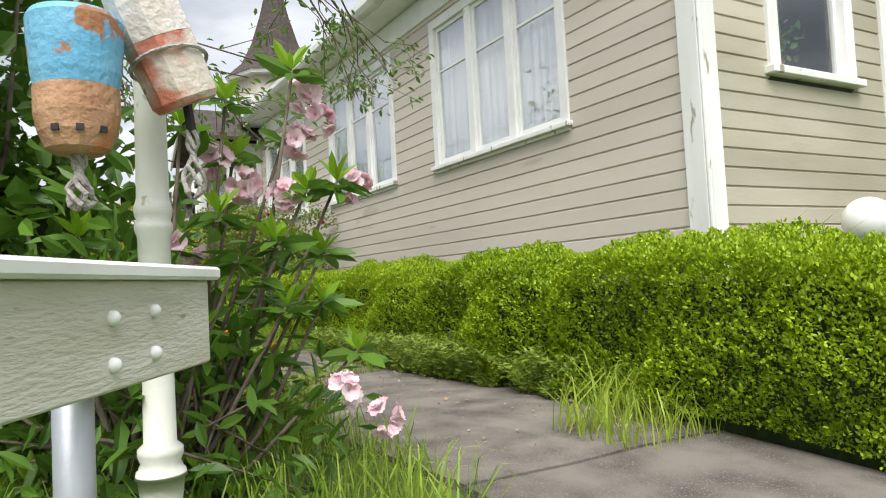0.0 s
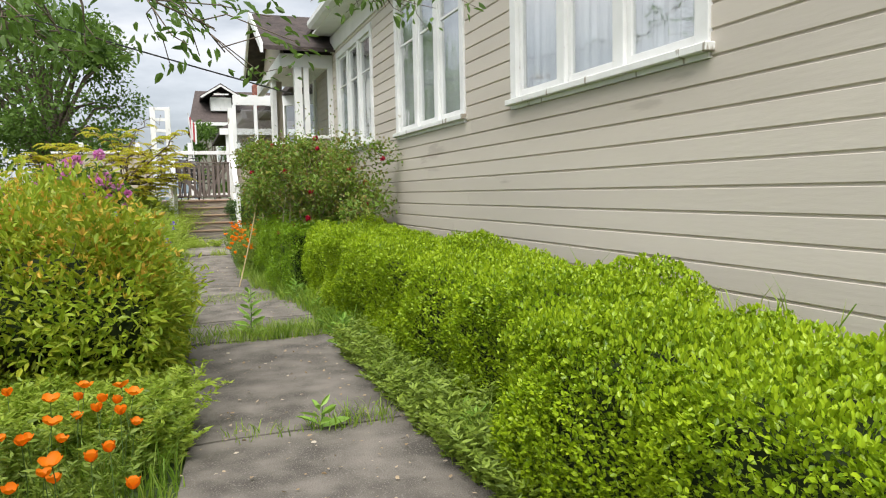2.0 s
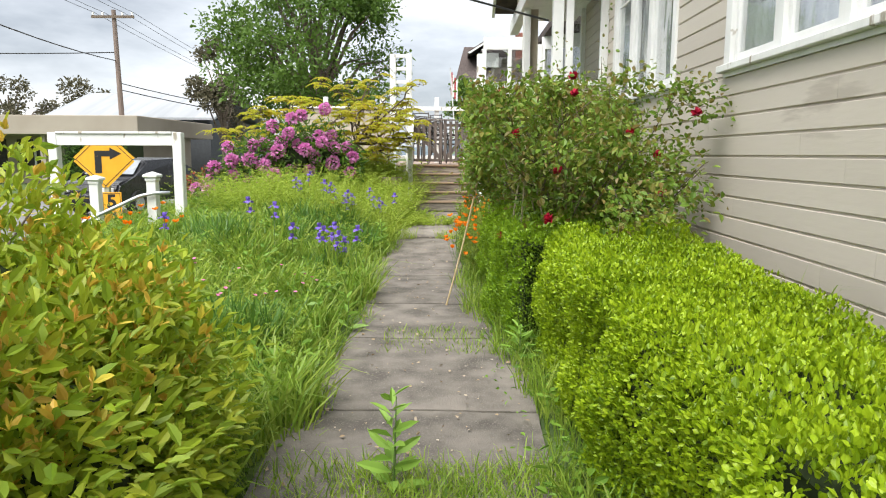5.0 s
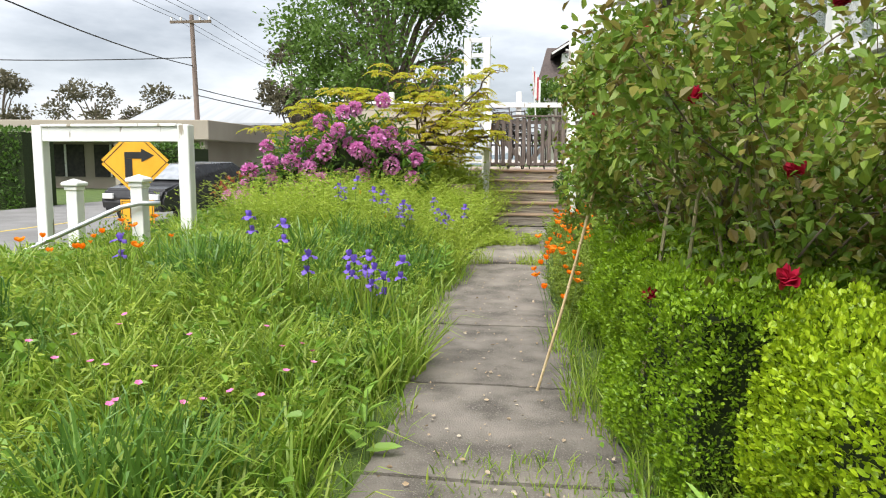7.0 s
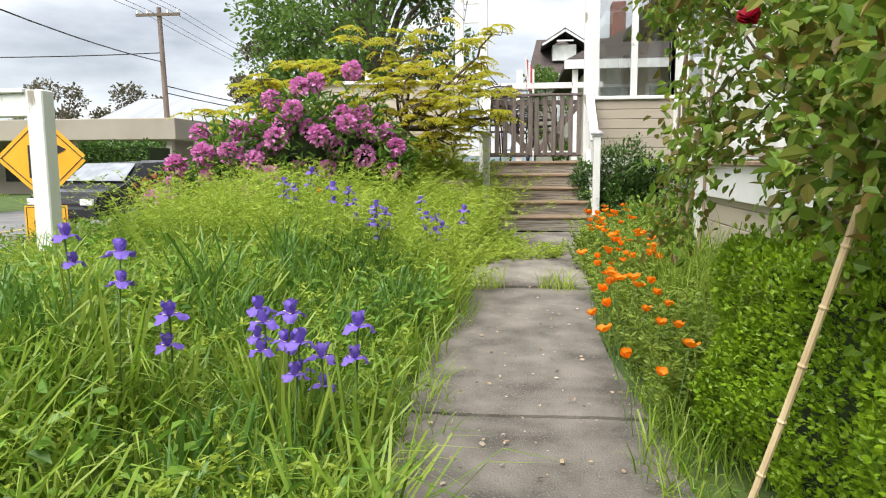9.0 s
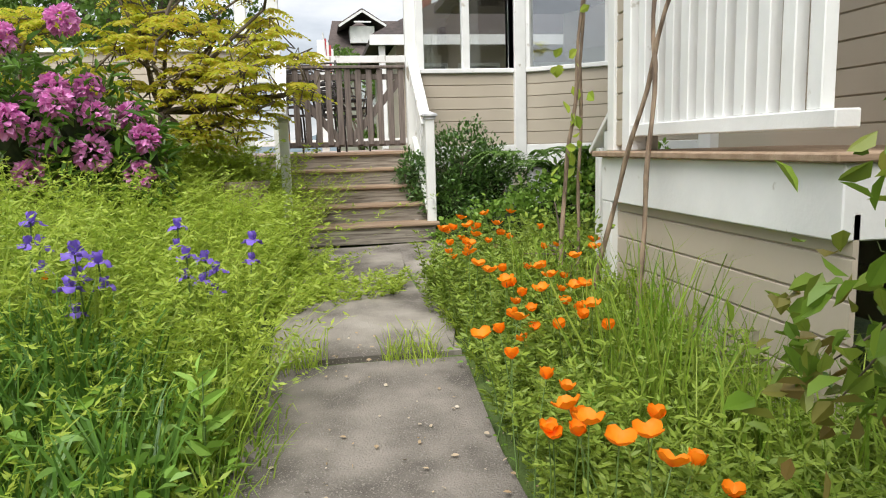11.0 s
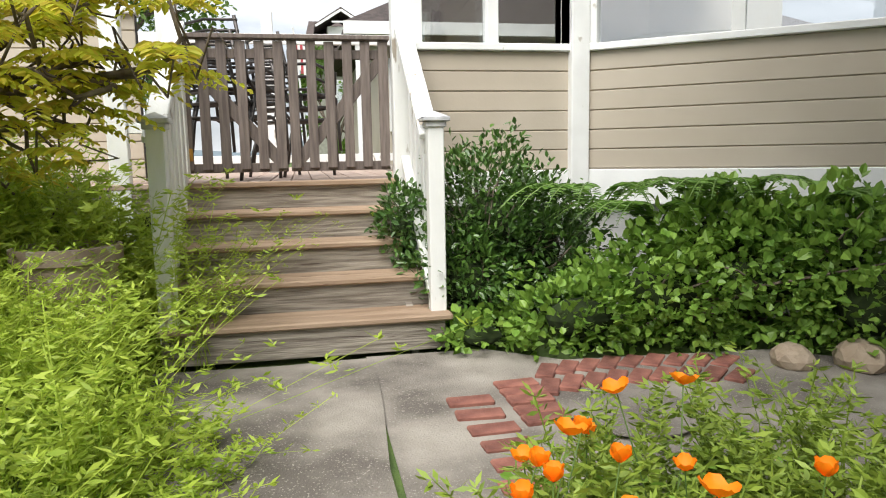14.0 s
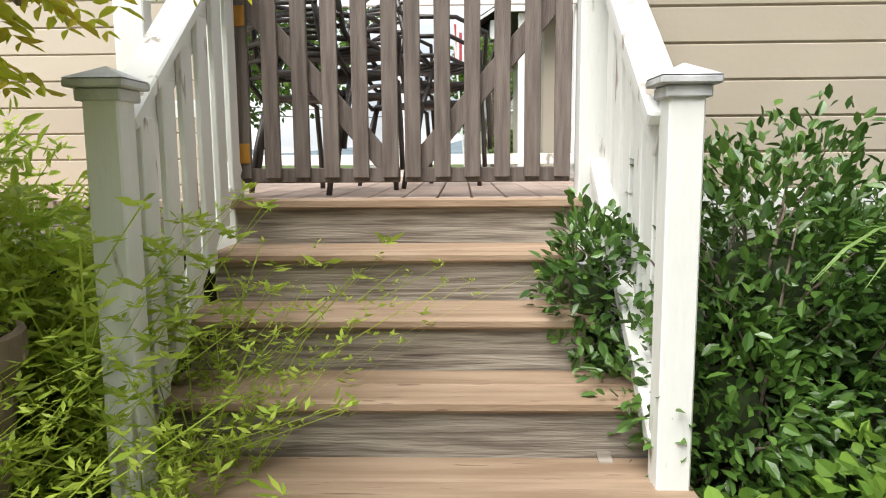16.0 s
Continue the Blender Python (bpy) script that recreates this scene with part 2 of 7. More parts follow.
def leaves(name, pos, way, size, material, parent=None, width=0.5, fold=0.25, droop=0.0):
    """Many folded leaves, one joined mesh: base points, directions and lengths. A narrow or broad blade of six points each."""
    n = len(pos)
    way = unit(way)
    ref = unit(rng.normal(size=(n, 3)) + np.array([0, 0, 1.6]))
    side = unit(np.cross(way, ref))
    up = np.cross(side, way)
    s = np.asarray(size).reshape(-1, 1) * np.ones((n, 1))
    w = s * width * 0.5
    v = np.stack([pos, pos + way * s * 0.38 + side * w + up * w * fold, pos + way * s * 0.75 + side * w * 0.75 + up * w * fold - up * s * droop * 0.5,
                  pos + way * s - up * s * droop, pos + way * s * 0.75 - side * w * 0.75 + up * w * fold - up * s * droop * 0.5, pos + way * s * 0.38 - side * w + up * w * fold], 1).reshape(-1, 3)
    k = np.arange(n)[:, None] * 6
    f = np.concatenate([k + np.array([[0, 1, 2, 3]]), k + np.array([[0, 3, 4, 5]])])
    return raw(name, v, f, material, parent)


def specks(name, pos, way, size, material, parent=None, width=0.3):
    """Many tiny flat diamond leaflets, one joined mesh."""
    n = len(pos)
    way = unit(way)
    side = unit(np.cross(way, unit(rng.normal(size=(n, 3)) + np.array([0, 0, 1.2]))))
    s = np.asarray(size).reshape(-1, 1) * np.ones((n, 1))
    v = np.stack([pos, pos + way * s * 0.5 + side * s * width * 0.5, pos + way * s, pos + way * s * 0.5 - side * s * width * 0.5], 1).reshape(-1, 3)
    return raw(name, v, np.arange(n)[:, None] * 4 + np.array([[0, 1, 2, 3]]), material, parent)


def blades(name, base, height, lean, material, parent=None, width=0.006):
    """Grass blades: tapered bent strips."""
    n = len(base)
    a = rng.uniform(0, 2 * math.pi, n)
    side = np.stack([np.cos(a), np.sin(a), np.zeros(n)], 1)
    b = rng.uniform(0, 2 * math.pi, n)
    out = np.stack([np.cos(b), np.sin(b), np.zeros(n)], 1)
    h = np.asarray(height).reshape(-1, 1) * np.ones((n, 1))
    ln = np.asarray(lean).reshape(-1, 1) * h * rng.uniform(0.3, 1.3, (n, 1))
    w = np.asarray(width).reshape(-1, 1) * rng.uniform(0.6, 1.3, (n, 1))
    up = np.array([[0, 0, 1.0]])
    p1 = base + up * h * 0.5 + out * ln * 0.22
    p2 = base + up * h * 0.85 + out * ln * 0.62
    p3 = base + up * h * (1.0 - 0.25 * np.clip(ln / h, 0, 1)) + out * ln
    v = np.stack([base - side * w, base + side * w, p1 + side * w * 0.9, p1 - side * w * 0.9, p2 + side * w * 0.6, p2 - side * w * 0.6, p3], 1).reshape(-1, 3)
    k = np.arange(n)[:, None] * 7
    faces = np.concatenate([k + np.array([[0, 1, 2, 3]]), k + np.array([[3, 2, 4, 5]])]).tolist() + (k + np.array([[5, 4, 6]])).tolist()
    return raw(name, v, faces, material, parent)


def sm(a, b, v):
    t = np.clip((v - a) / (b - a), 0, 1)
    return t * t * (3 - 2 * t)


def gz(x, y):
    """Height of the ground."""
    x, y = np.asarray(x, float), np.asarray(y, float)
    z = -0.26 * (1 - sm(-0.8, 2.4, y)) + 0.24 * sm(13.0, 18.4, y)
    bank = 0.34 * sm(8.0, 13.0, y) * (1 - sm(-0.3, 1.0, x)) * sm(-3.4, -1.6, x)
    street = -0.28 * (1 - sm(-4.2, -2.6, x))
    return z * sm(-4.5, -2.0, x) + bank + street + 0.012 * np.sin(x * 3.1 + y * 1.7) * (1 - sm(1.1, 1.3, x) * (1 - sm(2.3, 2.6, x)))


def gzf(x, y):
    return float(gz(x, y))

# ---------- ground ----------
def grid_sheet(name, xs, ys, zf, material):
    X, Y = np.meshgrid(xs, ys, indexing="ij")
    V = np.stack([X, Y, zf(X, Y)], 2).reshape(-1, 3)
    ny = len(ys)
    i, j = np.meshgrid(np.arange(len(xs) - 1), np.arange(ny - 1), indexing="ij")
    a = (i * ny + j).reshape(-1)
    return raw(name, V, np.stack([a, a + ny, a + ny + 1, a + 1], 1), material)


xs = np.unique(np.concatenate([np.linspace(-900, -20, 12), np.linspace(-20, -5, 12), np.linspace(-5, 6, 70), np.linspace(6, 40, 8), np.linspace(40, 900, 8)]))
ys = np.unique(np.concatenate([np.linspace(-700, -12, 8), np.linspace(-12, -2, 8), np.linspace(-2, 21, 130), np.linspace(21, 60, 10), np.linspace(60, 1500, 10)]))
tagged(grid_sheet("ground", xs, ys, lambda x, y: gz(x, y) - 0.03, TURF), "grassy soil of the garden and the land around", "ground", "", "structure")

# street beyond the bank
bm = bmesh.new()
box(bm, -13.5, -4.9, -60, 140, -0.5, -0.255)
road = structure("road", bm, ASPHALT, "pale grey asphalt street with faint lines", "road")
bm = bmesh.new()
box(bm, -4.9, -3.9, -60, 60, -0.5, -0.20, bevel=0.01)
structure("pavement", bm, CONCRETE_PALE, "pale concrete pavement beside the street", "pavement")
bm = bmesh.new()
box(bm, -9.15, -9.05, -60, 140, -0.256, -0.250)
structure("road_line", bm, mat("worn yellow line", (0.5, 0.38, 0.08), rough=0.8), "worn yellow centre line on the street", "road marking")

# ---------- garden path: one slab an object ----------
path = thing("garden_path", "weathered grey concrete slab path with grassy joints", "path", "", "structure")
def slab(y0, y1, xa, xb, material=CONCRETE, tilt=0.0, name="slab"):
    bm = bmesh.new()
    nx, ny = 5, 5
    grid = [[bm.verts.new((xa(y0 + (y1 - y0) * j / ny) * (1 - i / nx) + xb(y0 + (y1 - y0) * j / ny) * i / nx, y0 + (y1 - y0) * j / ny, 0)) for j in range(ny + 1)] for i in range(nx + 1)]
    for i in range(nx + 1):
        for j in range(ny + 1):
            v = grid[i][j]
            edge = 0.012 if i in (0, nx) or j in (0, ny) else 0.0
            v.co.z = gzf(1.8, v.co.y) + 0.012 - edge + tilt * (j / ny - 0.5) + 0.004 * math.sin(7 * v.co.x + 3 * v.co.y)
    for i in range(nx):
        for j in range(ny):
            bm.faces.new((grid[i][j], grid[i + 1][j], grid[i + 1][j + 1], grid[i][j + 1]))
    ret = bmesh.ops.extrude_face_region(bm, geom=bm.faces[:])
    for v in ret["geom"]:
        if isinstance(v, bmesh.types.BMVert):
            v.co.z -= 0.09
    part(name, bm, material, path)

left_edge = lambda y: 1.22 + 0.06 * math.sin(y * 1.3) - 0.12 * float(sm(9, 13, y)) - 0.06 * (1 - float(sm(1, 5, y)))
right_edge = lambda y: 2.50 - 0.38 * float(sm(8.5, 13, y)) + 0.04 * math.sin(y * 2.1)
for y0, y1, tl in ((-1.6, 0.3, 0), (0.31, 2.0, 0.005), (2.02, 5.13, -0.01), (5.16, 7.55, 0.012), (7.60, 8.68, -0.012), (8.70, 10.12, 0.008), (10.16, 11.35, 0), (11.37, 12.84, -0.008), (12.88, 15.45, 0.008), (15.55, 18.75, 0)):
    slab(y0, y1, left_edge, right_edge, CONCRETE_PALE if y0 > 15.5 else CONCRETE, tilt=tl)

# ---------- house ----------
W, S, BOARD, LINE0 = 3.85, 3.11, 0.1332, 0.690
WINS = [(4.43, 6.72), (7.72, 9.97), (11.07, 13.4)]
ZB, ZT, EAVE = 1.94, 3.60, 3.95
bm = bmesh.new()
box(bm, W + 0.02, W + 0.18, S + 0.02, 13.9, -0.3, ZB + 0.03)
box(bm, W + 0.02, W + 0.18, S + 0.02, 13.9, ZT - 0.03, EAVE)
for a, b in ((S + 0.02, WINS[0][0] + 0.05), (WINS[0][1] - 0.05, WINS[1][0] + 0.05), (WINS[1][1] - 0.05, WINS[2][0] + 0.05), (WINS[2][1] - 0.05, 13.9)):
    box(bm, W + 0.02, W + 0.18, a, b, ZB + 0.03, ZT - 0.03)
wall_w = structure("wall_west", bm, WALL_CORE, "beige painted horizontal board wall of the house", "wall")
bm = bmesh.new()
box(bm, W + 0.18, 4.62, S + 0.02, S + 0.18, -0.3, EAVE)
box(bm, 5.68, 11, S + 0.02, S + 0.18, -0.3, EAVE)
box(bm, 4.62, 5.68, S + 0.02, S + 0.18, -0.3, 2.1)
box(bm, 4.62, 5.68, S + 0.02, S + 0.18, 3.6, EAVE)
wall_s = structure("wall_south", bm, WALL_CORE, "weathered cream board end wall of the house", "wall")
bm = bmesh.new()
box(bm, 4.03, 11, 13.72, 13.9, -0.3, EAVE)
box(bm, 10.8, 11, S + 0.2, 13.7, -0.3, EAVE)
structure("wall_inner", bm, TAN, "plain inner and rear walls closing the house", "wall")
bm = bmesh.new()
box(bm, 4.03, 10.8, S + 0.18, 13.72, EAVE - 0.1, EAVE)
structure("ceiling", bm, WHITE, "plain white ceiling of the rooms", "ceiling")
bm = bmesh.new()
box(bm, 4.03, 10.8, S + 0.18, 13.72, 0.7, 0.8)
structure("floor", bm, WOOD_GREY, "plain wooden floor of the rooms", "floor")


def board(parent, material, y0, y1, z, axis="y", at=0.0, h=BOARD):
    """One drop-siding board: a flat face with a chamfered shadow groove along its lower edge."""
    g = 0.004 if material is TAN else 0.011
    prof = [(0.02, z), (0.012, z), (0.012, z + g), (0.0, z + g + 0.007), (0.0, z + h - 0.003), (0.003, z + h), (0.02, z + h)]
    bm = bmesh.new()
    ends = []
    for y in (y0, y1):
        ends.append([bm.verts.new((at + d, y, zz) if axis == "y" else (y, at + d, zz)) for d, zz in prof])
    n = len(prof)
    for k in range(n):
        bm.faces.new((ends[0][k], ends[0][(k + 1) % n], ends[1][(k + 1) % n], ends[1][k]))
    bm.faces.new(ends[0])
    bm.faces.new(ends[1][::-1])
    return part("board", bm, material, parent)


z = LINE0 - 4 * BOARD
while z < EAVE - 0.25:
    segs = [(S + 0.14, 13.78)]
    if z + BOARD > ZB + 0.02 and z < ZT - 0.05:
        segs = [(S + 0.14, WINS[0][0] + 0.02), (WINS[0][1] - 0.02, WINS[1][0] + 0.02), (WINS[1][1] - 0.02, WINS[2][0] + 0.02), (WINS[2][1] - 0.02, 13.78)]
    for a, b in segs:
        if b - a > 5:
            c = a + (b - a) * random.uniform(0.3, 0.7)
            board(wall_w, SIDING, a, c - 0.001, z, at=W)
            board(wall_w, SIDING, c + 0.001, b, z, at=W)
        else:
            board(wall_w, SIDING, a, b, z, at=W)
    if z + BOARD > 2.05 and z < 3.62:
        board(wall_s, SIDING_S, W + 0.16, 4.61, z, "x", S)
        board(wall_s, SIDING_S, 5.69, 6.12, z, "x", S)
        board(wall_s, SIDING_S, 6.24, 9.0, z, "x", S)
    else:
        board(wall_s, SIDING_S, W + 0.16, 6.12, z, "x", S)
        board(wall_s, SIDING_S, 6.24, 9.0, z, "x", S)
    z += BOARD

# corner boards, frieze, eave and gutter
bm = bmesh.new()
box(bm, W - 0.035, W + 0.02, S - 0.03, S + 0.135, -0.1, EAVE, bevel=0.004)
box(bm, W + 0.022, W + 0.155, S - 0.035, S + 0.0, -0.1, EAVE, bevel=0.004)
lathe(bm, [(0.016, -0.1), (0.016, EAVE)], 8, (W - 0.02, S - 0.045, 0))
structure("trim_corner", bm, WORN_WHITE, "flaking white corner boards of the house", "trim")
bm = bmesh.new()
box(bm, W - 0.025, W + 0.02, S + 0.14, 13.8, EAVE - 0.27, EAVE, bevel=0.004)
structure("trim_frieze", bm, WHITE, "white painted frieze board under the eave", "trim")
bm = bmesh.new()
box(bm, 6.12, 6.24, S - 0.03, S + 0.02, -0.1, EAVE, bevel=0.004)
structure("trim_south", bm, WHITE, "white vertical trim board on the end wall", "trim")
bm = bmesh.new()
box(bm, W - 0.34, W + 0.02, S - 0.35, 13.75, EAVE + 0.01, EAVE + 0.05)
structure("soffit", bm, WHITE, "white painted soffit boards under the roof edge", "soffit")
bm = bmesh.new()
prof = [(0, 0.0), (-0.10, 0.0), (-0.14, 0.05), (-0.14, 0.12), (-0.128, 0.12), (-0.12, 0.05), (-0.095, 0.015), (0, 0.015)]
ends = [[bm.verts.new((W - 0.34 + dx, yy, EAVE + 0.03 + dz)) for dx, dz in prof] for yy in (S - 0.4, 13.4)]
for k in range(len(prof)):
    bm.faces.new((ends[0][k], ends[0][(k + 1) % len(prof)], ends[1][(k + 1) % len(prof)], ends[1][k]))
bm.faces.new(ends[0]); bm.faces.new(ends[1][::-1])
structure("gutter", bm, WHITE, "white metal gutter along the eave", "gutter")
bm = bmesh.new()
vs = [bm.verts.new(p) for p in ((W - 0.36, S - 0.4, EAVE + 0.08), (W - 0.36, 17.5, EAVE + 0.08), (7.4, 17.5, 5.9), (7.4, S - 0.4, 5.9), (11.2, S - 0.4, EAVE + 0.08), (11.2, 17.5, EAVE + 0.08))]
bm.faces.new((vs[0], vs[1], vs[2], vs[3])); bm.faces.new((vs[3], vs[2], vs[5], vs[4]))
r = bmesh.ops.extrude_face_region(bm, geom=bm.faces[:])
for v in r["geom"]:
    if isinstance(v, bmesh.types.BMVert):
        v.co.z += 0.06
structure("roof", bm, SHINGLE, "brown shingle roof of the house", "roof")


def wall_window(name, y0, y1, z0, z1):
    """Three casements side by side in a white casing, with a sill."""
    w = tagged(new(name), "white painted triple casement window, pale curtains behind glass", "window", "house windows", "structure")
    c = 0.10
    bm = bmesh.new()
    box(bm, W - 0.02, W + 0.10, y0, y0 + c, z0 + 0.03, z1, bevel=0.004)
    box(bm, W - 0.02, W + 0.10, y1 - c, y1, z0 + 0.03, z1, bevel=0.004)
    box(bm, W - 0.022, W + 0.10, y0 + c, y1 - c, z1 - c, z1 - 0.001, bevel=0.004)
    iy0, iy1 = y0 + c, y1 - c
    for k in (1, 2):
        yy = iy0 + (iy1 - iy0) * k / 3
        box(bm, W - 0.015, W + 0.10, yy - 0.055, yy + 0.055, z0 + 0.035, z1 - c - 0.001, bevel=0.004)
    part("window_frame", bm, WHITE, w)
    bm = bmesh.new()
    box(bm, W - 0.06, W + 0.1, y0 - 0.03, y1 + 0.03, z0 - 0.02, z0 + 0.028, bevel=0.006)
    box(bm, W - 0.018, W + 0.02, y0, y1, z0 - 0.05, z0 - 0.021)
    part("window_sill", bm, WORN_WHITE, w, "worn white sill")
    for k in range(3):
        a = iy0 + (iy1 - iy0) * k / 3 + (0.056 if k else 0.002)
        b = iy0 + (iy1 - iy0) * (k + 1) / 3 - (0.056 if k < 2 else 0.002)
        za, zb = z0 + 0.03, z1 - c - 0.002
        bm = bmesh.new()
        s = 0.042
        box(bm, W + 0.012, W + 0.052, a, a + s, za, zb, bevel=0.003)
        box(bm, W + 0.012, W + 0.052, b - s, b, za, zb, bevel=0.003)
        box(bm, W + 0.013, W + 0.051, a + s, b - s, za, za + s + 0.02, bevel=0.003)
        box(bm, W + 0.013, W + 0.051, a + s, b - s, zb - s, zb, bevel=0.003)
        zm = za + (zb - za) * 0.68
        box(bm, W + 0.018, W + 0.046, a + s, b - s, zm - 0.011, zm + 0.011)
        sash = part("sash", bm, WHITE, w)
        for q0, q1 in ((za + s + 0.02, zm - 0.011), (zm + 0.011, zb - s)):
            p = part("pane", one_box(W + 0.03, W + 0.034, a + s, b - s, q0, q1), GLASS, sash)
            p.visible_shadow = False
    bm = bmesh.new()
    n = 60
    cols = [[bm.verts.new((W + 0.078 + 0.012 * math.sin(i * 1.9), y0 + c + (y1 - y0 - 2 * c) * i / n, zz)) for zz in (z0 + 0.035, z1 - c - 0.005)] for i in range(n + 1)]
    for p, q in zip(cols, cols[1:]):
        bm.faces.new((p[0], q[0], q[1], p[1]))
    cu = part("curtain", bm, CURTAIN, w, "pale sheer curtain")
    return w


for i, (a, b) in enumerate(WINS):
    wall_window("window_%d" % (i + 1), a, b, ZB, ZT)

# end wall window: one dark sash with a potted plant behind
w4 = tagged(new("window_4"), "white framed window of the end wall, dark room behind", "window", "", "structure")
bm = bmesh.new()
box(bm, 4.60, 4.72, S - 0.03, S + 0.1, 2.12, 3.62, bevel=0.004)
box(bm, 5.58, 5.70, S - 0.03, S + 0.1, 2.12, 3.62, bevel=0.004)
box(bm, 4.72, 5.58, S - 0.032, S + 0.1, 3.5, 3.62, bevel=0.004)
part("window_frame", bm, WHITE, w4)
part("window_sill", one_box(4.56, 5.74, S - 0.08, S + 0.08, 2.06, 2.118, bevel=0.006), WORN_WHITE, w4)
bm = bmesh.new()
box(bm, 4.722, 4.77, S + 0.03, S + 0.07, 2.12, 3.498); box(bm, 5.53, 5.578, S + 0.03, S + 0.07, 2.12, 3.498); box(bm, 4.77, 5.53, S + 0.031, S + 0.069, 2.12, 2.17)
sash = part("sash", bm, WHITE, w4)
p = part("pane", one_box(4.77, 5.53, S + 0.048, S + 0.052, 2.17, 3.498), CLEAR, sash)
p.visible_shadow = False

# ---------- projecting porch ----------
PX, PY0, PY1, PZ = 2.97, 13.8, 15.60, 1.135
porch = thing("porch", "white painted corner porch with balusters on a boxed base", "porch")
bm = bmesh.new()
box(bm, PX - 0.02, W + 0.2, PY0, PY1 - 0.03, PZ - 0.26, PZ - 0.03, bevel=0.005)
box(bm, PX + 0.03, W + 0.1, PY1 - 0.1, PY1 - 0.04, gzf(3, 15) - 0.1, PZ - 0.27)
part("base", bm, WHITE, porch)
part("porch_floor", one_box(PX - 0.06, W + 0.2, PY0 - 0.02, PY1 + 0.02, PZ - 0.03, PZ, bevel=0.006), WOOD_TREAD, porch, "worn tan floor edge")
zz = gzf(3, 15) - 0.05
while zz < PZ - 0.3:
    board(porch, TAN, PY0, PY1 - 0.12, zz, at=PX + 0.02)
    zz += BOARD
zz = PZ + 0.001
while zz < 2.2:
    board(porch, TAN, 3.19, W, zz, "x", PY0 - 0.005)
    zz += BOARD
def post(parent, x, y, z0, z1, s=0.1, material=WHITE, name="post"):
    return part(name, one_box(x - s / 2, x + s / 2, y - s / 2, y + s / 2, z0, z1, bevel=0.006), material, parent)
for x, y, s in ((PX + 0.06, PY1 - 0.245, 0.09), (3.25, PY0 + 0.05, 0.13), (3.39, PY0 + 0.03, 0.09), (W - 0.04, PY0 + 0.03, 0.09)):
    post(porch, x, y, PZ, 3.42, s)
# wall end at the porch corner: a narrow boarded strip between white corner boards
part("corner_core", one_box(PX + 0.05, PX + 0.22, PY1 - 0.19, PY1 - 0.042, PZ, 3.42), TAN, porch)
zz = PZ + 0.02
while zz < 3.35:
    board(porch, TAN, PY1 - 0.2, PY1 - 0.1, zz, at=PX + 0.03)
    zz += BOARD
part("corner_board", one_box(PX + 0.015, PX + 0.06, PY1 - 0.1, PY1 - 0.015, PZ, 3.42, bevel=0.004), WORN_WHITE, porch)
part("corner_board", one_box(PX + 0.062, PX + 0.23, PY1 - 0.04, PY1 - 0.01, PZ, 3.42, bevel=0.004), WORN_WHITE, porch)
part("base_post", one_box(PX - 0.018, PX + 0.09, PY1 - 0.15, PY1 - 0.032, gzf(3, 15.5) - 0.1, PZ - 0.262, bevel=0.005), WORN_WHITE, porch)
yy = PY1 - 0.36
while yy > PY0 + 0.15:
    part("baluster", one_box(PX + 0.04, PX + 0.09, yy - 0.035, yy + 0.035, PZ + 0.13, 2.1, bevel=0.004), WHITE, porch)
    yy -= 0.135
part("bottom_rail", one_box(PX + 0.02, PX + 0.11, PY0 + 0.1, PY1 - 0.2, PZ + 0.07, PZ + 0.13, bevel=0.005), WHITE, porch)
part("top_rail", one_box(PX + 0.01, PX + 0.12, PY0 + 0.1, PY1 - 0.2, 2.1, 2.16, bevel=0.006), WHITE, porch)
part("window_sill", one_box(3.3, W, PY0 - 0.05, PY0 + 0.1, 2.2, 2.26, bevel=0.006), WHITE, porch)
bm = bmesh.new()
box(bm, PX - 0.02, W + 0.3, PY0 - 0.02, PY0 + 0.12, 3.42, 3.64, bevel=0.005)
box(bm, PX - 0.02, PX + 0.12, PY0 + 0.13, 17.6, 3.42, 3.64, bevel=0.005)
part("beam", bm, WHITE, porch)
p = part("pane", one_box(3.44, W - 0.09, PY0 + 0.03, PY0 + 0.034, 2.27, 3.41), CLEAR, porch)
p.visible_shadow = False
part("back_wall", one_box(W + 0.18, W + 0.22, PY0 + 0.12, 16.2, 0.3, 3.6), WALL_CORE, porch)
zz = 0.3
while zz < 3.5:
    board(porch, TAN, PY0 + 0.13, 16.2, zz, at=W + 0.159)
    zz += BOARD
part("trim_board", one_box(W + 0.1, W + 0.24, 16.201, 16.32, 0.3, 3.6, bevel=0.004), WHITE, porch)
part("porch_ceiling", one_box(PX, W + 0.2, PY0 + 0.1, 17.5, 3.64, 3.67), WHITE, porch)
# rail of the porch steps
prail = thing("porch_stair_rail", "short white sloping handrail beside the porch steps", "railing")
part("post", one_box(3.03, 3.09, 15.80, 15.86, 0.05, 1.15, bevel=0.005), WORN_WHITE, prail)
part("baluster", one_box(3.03, 3.07, 15.68, 15.74, 0.05, 1.24, bevel=0.004), WORN_WHITE, prail)
part("handrail", one_box(-0.035, 0.035, 0, 0.36, 0, 0.03, bevel=0.005, m=Matrix.Translation((3.045, 15.9, 1.115)) @ Matrix.Rotation(radians(180), 4, "Z") @ Matrix.Rotation(radians(37), 4, "X")), WORN_WHITE, prail)
